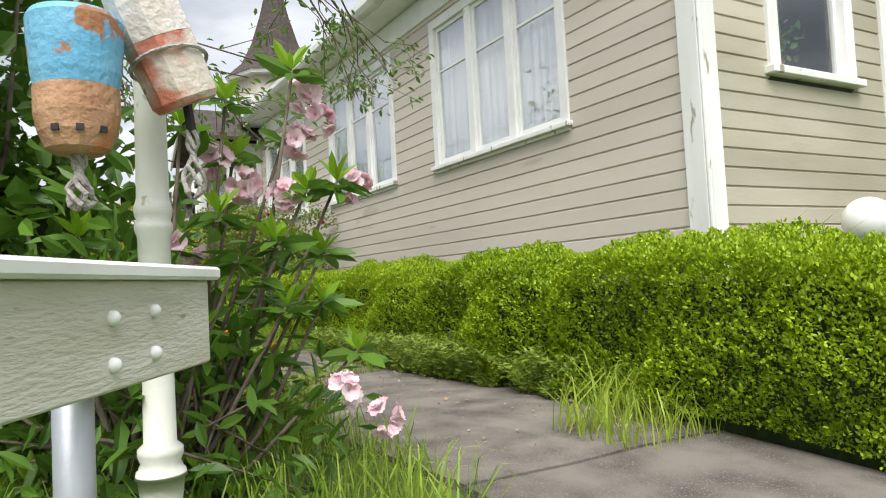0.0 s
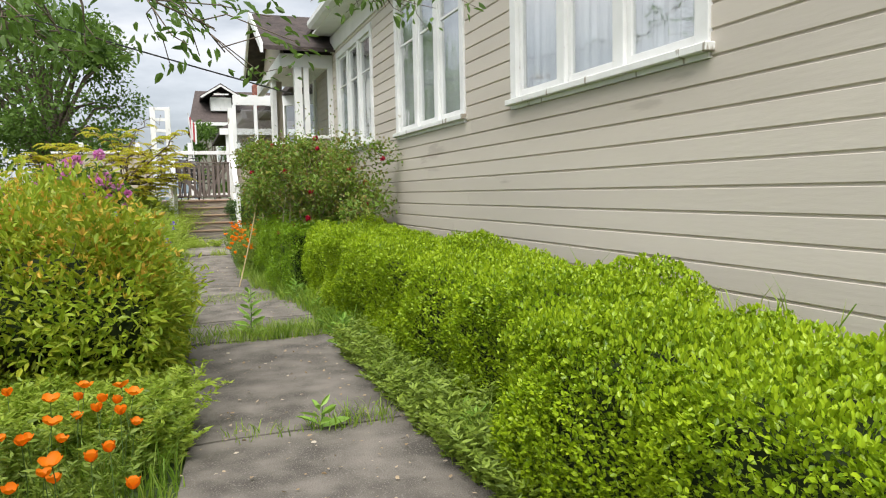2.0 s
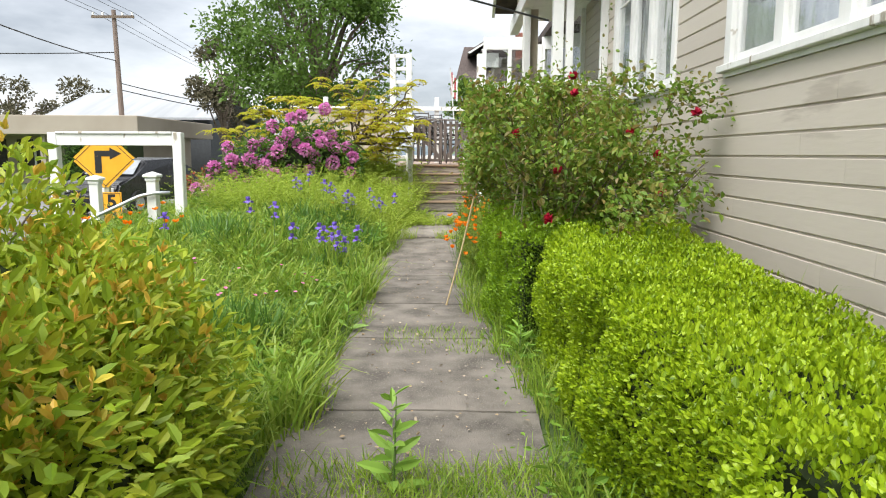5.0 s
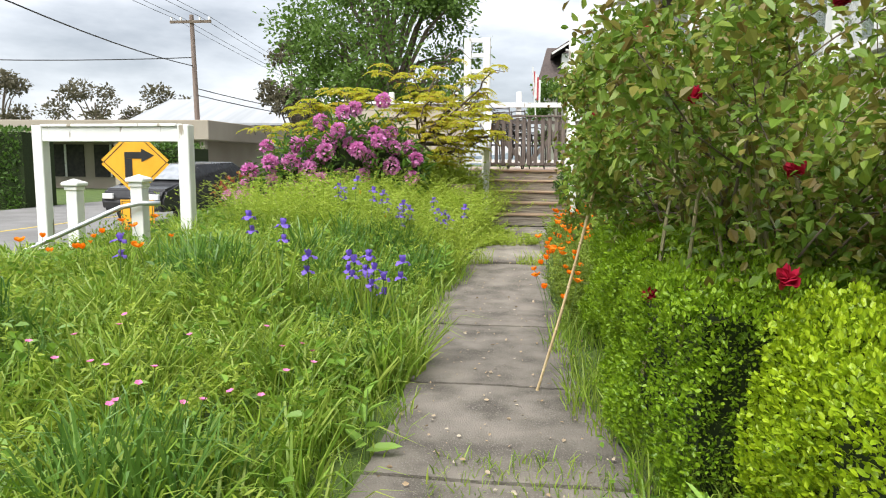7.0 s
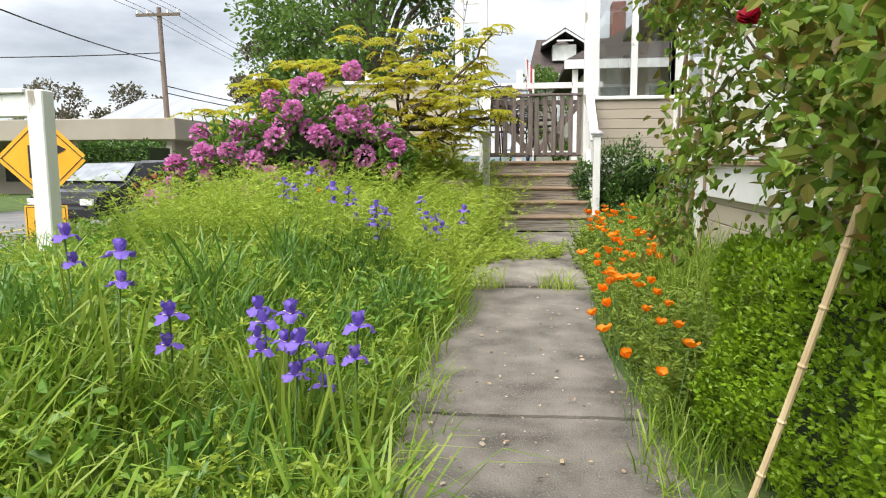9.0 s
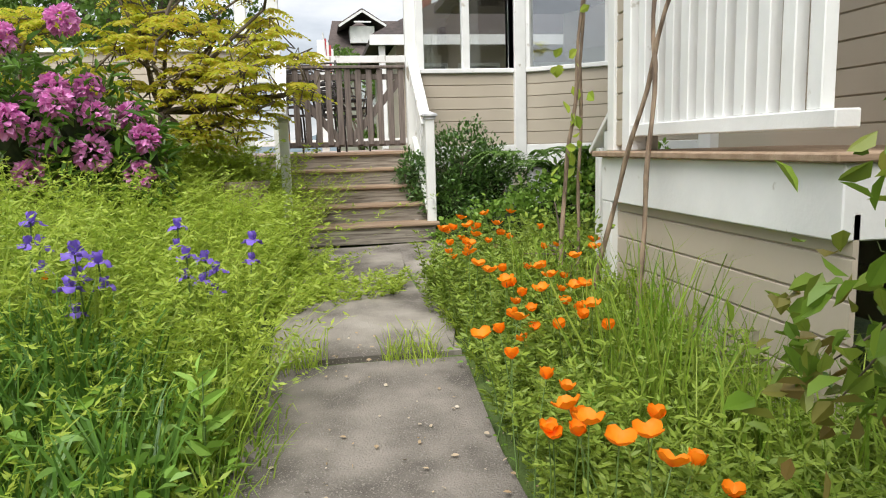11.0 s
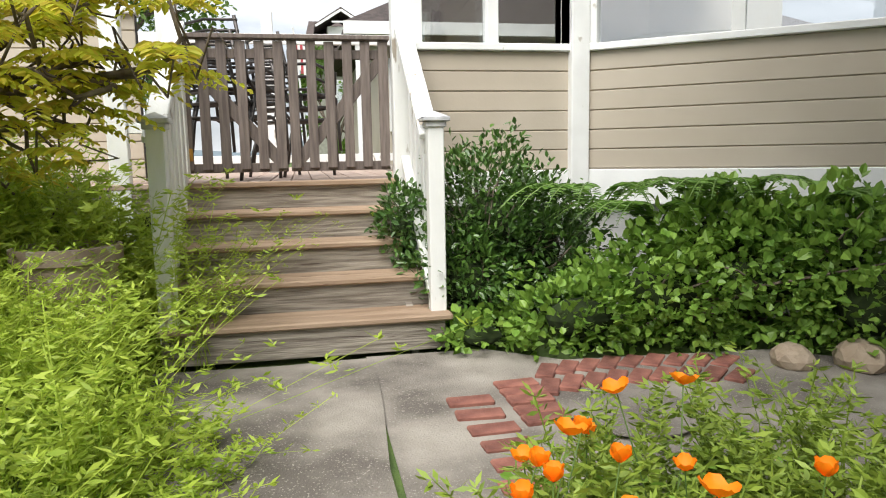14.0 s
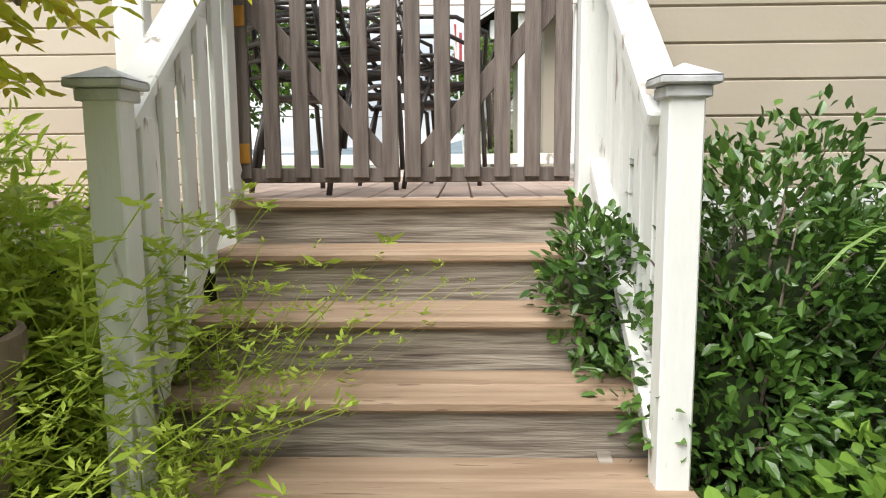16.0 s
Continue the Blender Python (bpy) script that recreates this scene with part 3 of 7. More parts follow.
# gable roof with its ridge along the street side
bm = bmesh.new()
for (a, b) in (((PX - 0.32, PY0 - 0.3, 3.62), (W + 0.6, PY0 - 0.3, 3.62)),):
    v = [bm.verts.new(p) for p in ((PX - 0.32, PY0 - 0.3, 3.64), (W + 1.2, PY0 - 0.3, 3.64), (W + 1.2, PY0 + 1.4, 4.55), (PX - 0.32, PY0 + 1.4, 4.55), (PX - 0.32, PY0 + 3.1, 3.64), (W + 1.2, PY0 + 3.1, 3.64))]
    bm.faces.new((v[0], v[1], v[2], v[3])); bm.faces.new((v[3], v[2], v[5], v[4]))
r = bmesh.ops.extrude_face_region(bm, geom=bm.faces[:])
for v in r["geom"]:
    if isinstance(v, bmesh.types.BMVert):
        v.co.z += 0.07
part("roof", bm, SHINGLE, porch, "brown shingle gable roof")
bm = bmesh.new()
for y0, z0, y1, z1 in ((PY0 - 0.33, 3.58, PY0 + 1.4, 4.5), (PY0 + 3.13, 3.58, PY0 + 1.4, 4.5)):
    v = [bm.verts.new(p) for p in ((PX - 0.37, y0, z0), (PX - 0.37, y1, z1), (PX - 0.37, y1, z1 + 0.15), (PX - 0.37, y0, z0 + 0.15))]
    f = bm.faces.new(v)
    r = bmesh.ops.extrude_face_region(bm, geom=[f])
    for q in r["geom"]:
        if isinstance(q, bmesh.types.BMVert):
            q.co.x += 0.045
part("barge_board", bm, WHITE, porch)
bm = bmesh.new()
v = [bm.verts.new(p) for p in ((PX, PY0, 3.64), (PX, PY0 + 2.8, 3.64), (PX, PY0 + 1.4, 4.5))]
bm.faces.new(v)
r = bmesh.ops.extrude_face_region(bm, geom=bm.faces[:])
for q in r["geom"]:
    if isinstance(q, bmesh.types.BMVert):
        q.co.x += 0.06
part("gable", bm, TAN, porch, "beige gable end")

# ---------- stairs, deck and gate ----------
SX0, SX1, G0 = 1.08, 2.47, 0.27
RISE, RUN, SY = 0.175, 0.27, 18.78
stairs = thing("wooden_stairs", "weathered wooden steps with brown treads up to a deck", "stairs", at=(0, 0, 0))
DZ = G0 + 5 * RISE
for k in range(1, 5):
    y = SY + (k - 1) * RUN
    x1 = SX1 + (0.13 if k <= 2 else -0.04)
    z = G0 + k * RISE
    part("riser", one_box(SX0 + 0.02, x1 - 0.04, y + 0.03, y + 0.065, z - RISE - 0.02, z - 0.035, bevel=0.003), WOOD_GREY, stairs)
    part("tread", one_box(SX0, x1, y, y + 0.145, z - 0.035, z, bevel=0.008), WOOD_TREAD, stairs)
    part("tread", one_box(SX0, x1, y + 0.15, y + RUN + 0.03, z - 0.035, z - 0.001, bevel=0.008), WOOD_TREAD, stairs)
y = SY + 4 * RUN
part("riser", one_box(SX0 + 0.02, SX1 - 0.04, y + 0.03, y + 0.065, DZ - RISE - 0.02, DZ - 0.035, bevel=0.003), WOOD_GREY, stairs)
for x in (SX0 + 0.005, SX1 - 0.09):
    bm = bmesh.new()
    v = [bm.verts.new(p) for p in ((x, SY + 0.08, G0 - 0.05), (x, SY + 5 * RUN, G0 - 0.05), (x, SY + 5 * RUN, DZ - 0.25), (x, SY + 0.08, G0 + 0.1))]
    f = bm.faces.new(v)
    r = bmesh.ops.extrude_face_region(bm, geom=[f])
    for q in r["geom"]:
        if isinstance(q, bmesh.types.BMVert):
            q.co.x += 0.04
    part("stringer", bm, WOOD_GREY, stairs)

deck = thing("deck", "pinkish brown board deck at the top of the steps", "deck", "", "structure")
DY = SY + 4 * RUN
xx = SX0 - 2.4
part("nosing", one_box(SX0, SX1, DY - 0.005, DY + 0.05, DZ - 0.035, DZ + 0.001, bevel=0.006), WOOD_TREAD, deck)
while xx < 5.6:
    part("plank", one_box(xx, xx + 0.132, DY + 0.055, DY + 6.5, DZ - 0.035, DZ, bevel=0.004), WOOD_DECK, deck)
    xx += 0.14
part("joist", one_box(SX0 - 2.4, 5.6, DY + 0.07, DY + 6.4, DZ - 0.2, DZ - 0.04), WOOD_GREY, deck)


def newel(x, y, z0, z1, s=0.088):
    n = thing("newel_post", "flaking white square newel post with a pyramid cap", "post", "stair posts")
    part("shaft", one_box(x - s / 2, x + s / 2, y - s / 2, y + s / 2, z0, z1 - 0.07, bevel=0.005), WORN_WHITE, n)
    bm = bmesh.new()
    box(bm, x - s / 2 - 0.012, x + s / 2 + 0.012, y - s / 2 - 0.012, y + s / 2 + 0.012, z1 - 0.075, z1 - 0.045, bevel=0.004)
    box(bm, x - s / 2 - 0.03, x + s / 2 + 0.03, y - s / 2 - 0.03, y + s / 2 + 0.03, z1 - 0.044, z1 - 0.024, bevel=0.004)
    a = s / 2 + 0.03
    vs = [bm.verts.new((x + dx * a, y + dy * a, z1 - 0.023)) for dx, dy in ((-1, -1), (1, -1), (1, 1), (-1, 1))]
    top = bm.verts.new((x, y, z1 + 0.012))
    for k in range(4):
        bm.faces.new((vs[k], vs[(k + 1) % 4], top))
    bm.faces.new(vs[::-1])
    part("cap", bm, CAP_GREY, n, "grey weathered pyramid cap")
    return n


newel(2.54, 18.92, G0 + 0.12, 1.52)
newel(1.135, 18.86, G0 + 0.1, 1.52)


def rail_side(x, lab):
    """A sloped handrail with slats between the newel and the gate post."""
    t = thing("stair_rail", lab, "railing", "stair rails")
    ya, za, yb, zb = 18.97, 1.38, DY + 0.04, 2.12
    slope = math.atan2(zb - za, yb - ya)
    L = math.hypot(yb - ya, zb - za)
    m = Matrix.Translation((x, ya, za)) @ Matrix.Rotation(slope, 4, "X")
    part("handrail", one_box(-0.055, 0.055, 0, L, 0, 0.04, bevel=0.006, m=m), WORN_WHITE, t)
    part("top_rail", one_box(-0.02, 0.02, 0, L, -0.10, -0.002, bevel=0.004, m=m), WORN_WHITE, t)
    m2 = Matrix.Translation((x, ya, za - 0.86)) @ Matrix.Rotation(slope, 4, "X")
    part("bottom_rail", one_box(-0.03, 0.03, 0, L, 0, 0.05, bevel=0.004, m=m2), WORN_WHITE, t)
    for k in range(6):
        f = (k + 0.6) / 6.3
        y = ya + (yb - ya) * f
        z = za + (zb - za) * f
        part("slat", one_box(x + 0.021, x + 0.04, y - 0.045, y + 0.045, z - 0.86, z - 0.03, bevel=0.003), WORN_WHITE, t)


rail_side(2.52, "flaking white sloped stair rail with vertical slats")
rail_side(1.10, "flaking white sloped stair rail with vertical slats")
# tall gate posts
for x in (1.04, 2.51):
    g = thing("gate_post", "tall white painted gate post with peeling paint", "post", "gate posts")
    part("shaft", one_box(x - 0.06, x + 0.06, DY + 0.03, DY + 0.15, DZ - 0.3, 3.42, bevel=0.006), WORN_WHITE, g)
trel = thing("trellis_side", "white trellis ladder fixed beside the gate post", "trellis")
part("upright", one_box(0.64, 0.76, DY + 0.06, DY + 0.14, 0.2, 3.42, bevel=0.005), WORN_WHITE, trel)
for z in (1.5, 1.95, 2.4, 2.85, 3.12, 3.38):
    part("rung", one_box(0.761, 0.978, DY + 0.08, DY + 0.12, z - 0.035, z + 0.035, bevel=0.004), WORN_WHITE, trel)



def gate_leaf(x0, x1, flip):
    g = thing("gate_leaf", "grey-brown slatted wooden gate leaf with a diagonal brace", "gate", "gate leaves")
    y, z0, z1 = DY + 0.12, DZ + 0.06, 2.06
    n = 6
    for k in range(n):
        x = x0 + 0.035 + (x1 - x0 - 0.07) * k / (n - 1)
        part("slat", one_box(x - 0.032, x + 0.032, y - 0.022, y, z0 + 0.02, z1 - random.uniform(0, 0.012), bevel=0.003), WOOD_GATE, g)
    part("rail", one_box(x0, x1, y + 0.001, y + 0.036, z0 + 0.0, z0 + 0.06, bevel=0.004), WOOD_GATE, g)
    part("rail", one_box(x0, x1, y + 0.001, y + 0.036, z1 - 0.12, z1 - 0.06, bevel=0.004), WOOD_GATE, g)
    part("cap", one_box(x0 - 0.01, x1 + 0.01, y - 0.045, y + 0.05, z1 + 0.001, z1 + 0.03, bevel=0.004), WOOD_GATE, g)
    a, b = (x0 + 0.05, x1 - 0.05) if flip else (x1 - 0.05, x0 + 0.05)
    L = math.hypot(b - a, z1 - z0 - 0.2)
    ang = math.atan2(z1 - z0 - 0.2, b - a)
    m = Matrix.Translation((a, y + 0.002, z0 + 0.07)) @ Matrix.Rotation(-ang, 4, "Y")
    part("brace", one_box(0, L, 0.0, 0.034, -0.04, 0.04, bevel=0.003, m=m), WOOD_GATE, g)
    hx = x0 + 0.035
    for z in () if flip else (z0 + 0.12, z1 - 0.2):
        part("hinge", one_box(hx - 0.03, hx + 0.03, y - 0.028, y - 0.023, z - 0.04, z + 0.04, bevel=0.002), mat("rusty brass", (0.35, 0.16, 0.03), (0.5, 0.26, 0.05), metal=0.7, rough=0.5), g, "rusty brass hinge")


gate_leaf(1.08, 1.745, False)
gate_leaf(1.765, 2.43, True)

# side wall beside the stairs, then the bay slanting towards the walker
side = thing("sunroom", "tan board sunroom wall with white trim and large windows", "wall", "", "structure")
BX, BY = 3.72, DY - 0.05
def slant_wall(parent, p0, p1, z0, z1, zline):
    d = Vector((p1[0] - p0[0], p1[1] - p0[1], 0))
    L, a = d.length, math.atan2(d.y, d.x)
    m = Matrix.Translation((p0[0], p0[1], 0)) @ Matrix.Rotation(a, 4, "Z")
    part("wall_core", one_box(0, L, 0.021, 0.12, z0, z1, m=m), WALL_CORE, parent)
    z = z0
    while z < z1 - 0.01:
        h = min(BOARD, z1 - z)
        b = board(parent, TAN, 0.0, L, z, "x", 0.0, h)
        b.data.transform(m)
        z += BOARD
    part("ledge", one_box(-0.02, L + 0.02, -0.035, 0.13, z1 + 0.001, z1 + 0.05, bevel=0.006, m=m), WHITE, parent)
    part("skirt", one_box(0, L, -0.015, 0.02, z0 - 0.24, z0 - 0.002, bevel=0.005, m=m), WHITE, parent)
    part("footing", one_box(0.0, L, 0.05, 0.12, z0 - 1.2, z0 - 0.241, m=m), mat("painted footing", (0.4, 0.4, 0.38), rough=0.9), parent)
    bm = bmesh.new()
    for f in (0.02, 0.5 if L < 2 else 0.33, 0.98 if L < 2 else 0.66, 0.98):
        box(bm, L * f - 0.04, L * f + 0.04, -0.02, 0.1, z1 + 0.05, 3.5, bevel=0.004, m=m)
    box(bm, 0, L, -0.018, 0.1, 3.5, 3.75, m=m)
    part("window_frame", bm, WHITE, parent)
    p = part("pane", one_box(0.05, L - 0.05, 0.03, 0.034, z1 + 0.05, 3.5, m=m), GLASS, parent)
    p.visible_shadow = False
slant_wall(side, (2.58, BY + 0.02), (3.66, BY + 0.02), 1.18, 1.98, 0)
slant_wall(side, (3.78, BY), (5.3, 18.62), 1.18, 1.98, 0)
part("corner_post", one_box(3.66, 3.79, BY - 0.05, BY + 0.09, 0.9, 3.6, bevel=0.006), WHITE, side)
part("corner_post", one_box(5.26, 5.39, 18.5, 18.64, 0.3, 3.6, bevel=0.006), WHITE, side)
zz = 0.3
while zz < 3.6:
    board(side, TAN, 5.39, 7.2, zz, "x", 18.57)
    zz += BOARD
part("wall_core", one_box(5.4, 7.2, 18.6, 18.72, 0.2, 3.7), WALL_CORE, side)
part("roof", one_box(3.8, 7.5, 18.4, 26, 3.76, 3.9), SHINGLE, side, "dark roof slab")
part("floor", one_box(2.7, 7.5, BY + 0.15, 26, DZ + 0.002, DZ + 0.02), WOOD_GREY, side)

# ---------- hedge ----------
BOX_LEAF = leaf_mat("boxwood leaf", [(0.07, 0.15, 0.006), (0.22, 0.36, 0.010), (0.33, 0.47, 0.014), (0.42, 0.55, 0.02)], rough=0.4)
# near-black green: the inner shade of hedges and shrubs given as a colour
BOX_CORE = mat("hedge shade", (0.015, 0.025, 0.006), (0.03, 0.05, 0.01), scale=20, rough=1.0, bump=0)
hedge = thing("box_hedge", "bright green clipped box hedge in spring leaf", "hedge", "", "stuff")
def hedge_run(y0, y1, xf, xb, top, dens, seed, hedge=hedge, leaf=BOX_LEAF, rough=1.0):
    r = np.random.default_rng(seed)
    per = (top - 0.06) + (xb - xf) + 0.35
    n = int(dens * per * (y1 - y0 + 0.6))
    y = r.uniform(y0, y1, n)
    s = r.uniform(0, per, n)
    bul = 0.032 * np.sin(y * 3.1 + seed + 0.8 * np.sin(s * 5)) + 0.025 * np.sin(y * 6.7 + s * 4) + 0.03 * np.sin(y * 9.1 + 2 * s) + 0.03 * np.sin(s * 11 + y * 3) + 0.028 * np.sin(y * 31 + 5 * np.sin(s * 9)) * np.sin(s * 27 + 4 * np.sin(y * 7)) - 0.03 * (np.sin(y * 19 + s * 5) * np.sin(s * 17 - y * 6) > 0.55)
    hf = top - 0.06
    front, topm = s < hf, (s >= hf) & (s < hf + xb - xf)
    px = np.where(front, xf, np.where(topm, xf + (s - hf), xb))
    pz = np.where(front, 0.06 + s, np.where(topm, top, top - (s - hf - (xb - xf))))
    rd = 0.12
    d = np.minimum(np.abs(s - hf), np.abs(s - hf - (xb - xf)))
    rnd = np.where(d < rd, (rd - d) * 0.45, 0)
    nx = np.where(front, -1.0, np.where(topm, 0.0, 1.0))
    nz = np.where(topm, 1.0, 0.25)
    nrm = unit(np.stack([nx, np.zeros(n), nz], 1))
    depth = r.exponential(0.026, n) - 0.02
    endr = np.minimum(y - y0, y1 - y)
    pull = np.where(endr < 0.2, (0.2 - endr) ** 2 * 2.2, 0)
    p = np.stack([px, y, pz + gz(px, y)], 1) + nrm * (bul - depth - rnd - pull)[:, None]
    way = nrm * 0.8 + r.normal(size=(n, 3)) * 0.6 + np.array([0, 0, 0.5])
    leaves("leaf_mass", p, way, r.uniform(0.013, 0.025, n), leaf, hedge, width=0.62)
    # both ends
    ne = int(dens * (xb - xf) * top)
    for ye, sg2 in ((y0, -1.0), (y1, 1.0)):
        q = np.stack([r.uniform(xf + 0.04, xb - 0.04, ne), np.full(ne, ye), r.uniform(0.03, top - 0.02, ne)], 1)
        q[:, 2] += gz(q[:, 0], q[:, 1])
        edge = np.minimum(np.minimum(q[:, 0] - xf, xb - q[:, 0]), top - q[:, 2])
        q[:, 1] += -sg2 * (0.06 + r.exponential(0.03, ne) + np.where(edge < 0.18, (0.18 - edge) ** 2 * 2.5, 0)) + sg2 * 0.03 * np.sin(q[:, 0] * 17) * np.sin(q[:, 2] * 19)
        leaves("leaf_mass", q, np.tile([0, sg2, 0.5], (ne, 1)) + r.normal(size=(ne, 3)) * 0.6, r.uniform(0.012, 0.025, ne), leaf, hedge, width=0.62)
    # near-black box that paints in the shade inside the hedge
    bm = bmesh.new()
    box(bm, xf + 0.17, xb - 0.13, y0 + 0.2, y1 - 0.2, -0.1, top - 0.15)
    part("shade_block", bm, BOX_CORE, hedge)
    m2 = int(n * 0.03)
    tip = np.stack([r.uniform(xf + 0.05, xb - 0.05, m2), r.uniform(y0, y1, m2), np.full(m2, top + 0.01)], 1)
    tip[:, 2] += gz(tip[:, 0], tip[:, 1])
    leaves("shoot", tip, np.tile([0, 0, 1.0], (m2, 1)) + r.normal(size=(m2, 3)) * 0.3, r.uniform(0.016, 0.032, m2), leaf, hedge, width=0.5)
hedge_run(1.2, 4.0, 2.42, 3.2, 0.76, 13500, 1)
hedge_run(3.85, 8.3, 2.64, 3.42, 0.80, 12500, 2)
hedge_run(8.1, 9.75, 2.62, 3.5, 0.84, 9000, 3)

# ---------- plants ----------
GRASS = leaf_mat("grass blade", [(0.08, 0.18, 0.015), (0.16, 0.30, 0.02), (0.26, 0.42, 0.035), (0.38, 0.46, 0.08)], rough=0.45, translucent=0.4)
LIME = leaf_mat("lime green weed", [(0.22, 0.34, 0.03), (0.34, 0.46, 0.05), (0.46, 0.55, 0.08)], rough=0.5, translucent=0.45)
FEATHER = leaf_mat("feathery green foliage", [(0.12, 0.19, 0.025), (0.19, 0.28, 0.035), (0.29, 0.38, 0.05)], rough=0.5)
RHODO = leaf_mat("rhododendron leaf", [(0.05, 0.12, 0.015), (0.09, 0.19, 0.025), (0.13, 0.25, 0.03)], rough=0.35)
RHODO_NEW = leaf_mat("fresh rhododendron leaf", [(0.20, 0.36, 0.02), (0.28, 0.46, 0.03)], rough=0.35, translucent=0.4)
DARKLEAF = leaf_mat("dark green leaf", [(0.035, 0.085, 0.012), (0.06, 0.13, 0.02), (0.11, 0.21, 0.03)], rough=0.35)
GLOSSY = leaf_mat("glossy evergreen leaf", [(0.03, 0.08, 0.016), (0.055, 0.125, 0.024), (0.11, 0.21, 0.035)], rough=0.33, translucent=0.15, spec=0.6)
SPIREA = leaf_mat("spirea leaf", [(0.16, 0.28, 0.02), (0.36, 0.44, 0.03), (0.56, 0.56, 0.05), (0.24, 0.38, 0.03), (0.50, 0.52, 0.05), (0.34, 0.46, 0.03)], rough=0.45, translucent=0.42)
SPIREA_TIP = leaf_mat("orange spirea tip", [(0.68, 0.62, 0.07), (0.70, 0.52, 0.07), (0.64, 0.36, 0.06)], rough=0.5)
SUMAC = leaf_mat("yellow green leaf", [(0.46, 0.52, 0.04), (0.60, 0.64, 0.06), (0.52, 0.56, 0.05), (0.60, 0.44, 0.06)], rough=0.5, translucent=0.6)
ROSELEAF = leaf_mat("rose leaf", [(0.065, 0.135, 0.014), (0.14, 0.25, 0.025), (0.30, 0.40, 0.055), (0.24, 0.13, 0.045), (0.18, 0.29, 0.035)], rough=0.42, translucent=0.38)
TREELEAF = leaf_mat("tree leaf", [(0.06, 0.12, 0.02), (0.10, 0.19, 0.03), (0.17, 0.28, 0.05)], rough=0.5, translucent=0.4)
PURPLETREE = leaf_mat("brownish tree leaf", [(0.06, 0.06, 0.03), (0.12, 0.11, 0.06), (0.18, 0.16, 0.10)], rough=0.6)
BIGLEAF = leaf_mat("broad weed leaf", [(0.20, 0.36, 0.05), (0.30, 0.48, 0.08)], rough=0.45, translucent=0.35)
DRY = leaf_mat("dry fallen petal", [(0.45, 0.36, 0.25), (0.55, 0.5, 0.42), (0.3, 0.2, 0.1)], rough=0.9, translucent=0.1)
POPPY = leaf_mat("orange poppy petal", [(0.95, 0.22, 0.003), (1.0, 0.31, 0.006)], rough=0.6, translucent=0.35)
PINK = leaf_mat("pale pink petal", [(0.84, 0.50, 0.60), (0.88, 0.66, 0.72), (0.86, 0.76, 0.78)], rough=0.6, translucent=0.35)
MAGENTA = leaf_mat("magenta petal", [(0.56, 0.10, 0.40), (0.72, 0.20, 0.55), (0.84, 0.42, 0.70)], rough=0.6, translucent=0.3)
IRIS = leaf_mat("purple iris petal", [(0.09, 0.04, 0.42), (0.15, 0.07, 0.55), (0.24, 0.15, 0.62)], rough=0.6, translucent=0.3)
ROSE = leaf_mat("crimson rose petal", [(0.30, 0.005, 0.02), (0.48, 0.01, 0.05)], rough=0.6, translucent=0.2)
IVY = leaf_mat("ivy leaf", [(0.08, 0.18, 0.025), (0.15, 0.29, 0.04), (0.27, 0.42, 0.07)], rough=0.4)
SWORD = leaf_mat("sword leaf", [(0.05, 0.13, 0.02), (0.09, 0.20, 0.03), (0.16, 0.30, 0.05)], rough=0.4)
STEMGREEN = mat("green stem", (0.08, 0.15, 0.03), (0.14, 0.22, 0.05), rough=0.6, bump=0)


def in_lobes(lobes, n, r, inner=0.72):
    vol = np.array([l[3] * l[4] + l[4] * l[5] + l[3] * l[5] for l in lobes])
    which = r.choice(len(lobes), n, p=vol / vol.sum())
    L = np.array(lobes)[which]
    d = unit(r.normal(size=(n, 3)))
    rad = inner + (1.06 - inner) * r.random(n) ** 0.6
    lump = 1 + 0.13 * np.sin(d[:, 0] * 7 + which) + 0.13 * np.sin(d[:, 1] * 8 + 2 * which) + 0.1 * np.sin(d[:, 2] * 9)
    p = L[:, :3] + d * L[:, 3:6] * (rad * lump)[:, None]
    return p, d


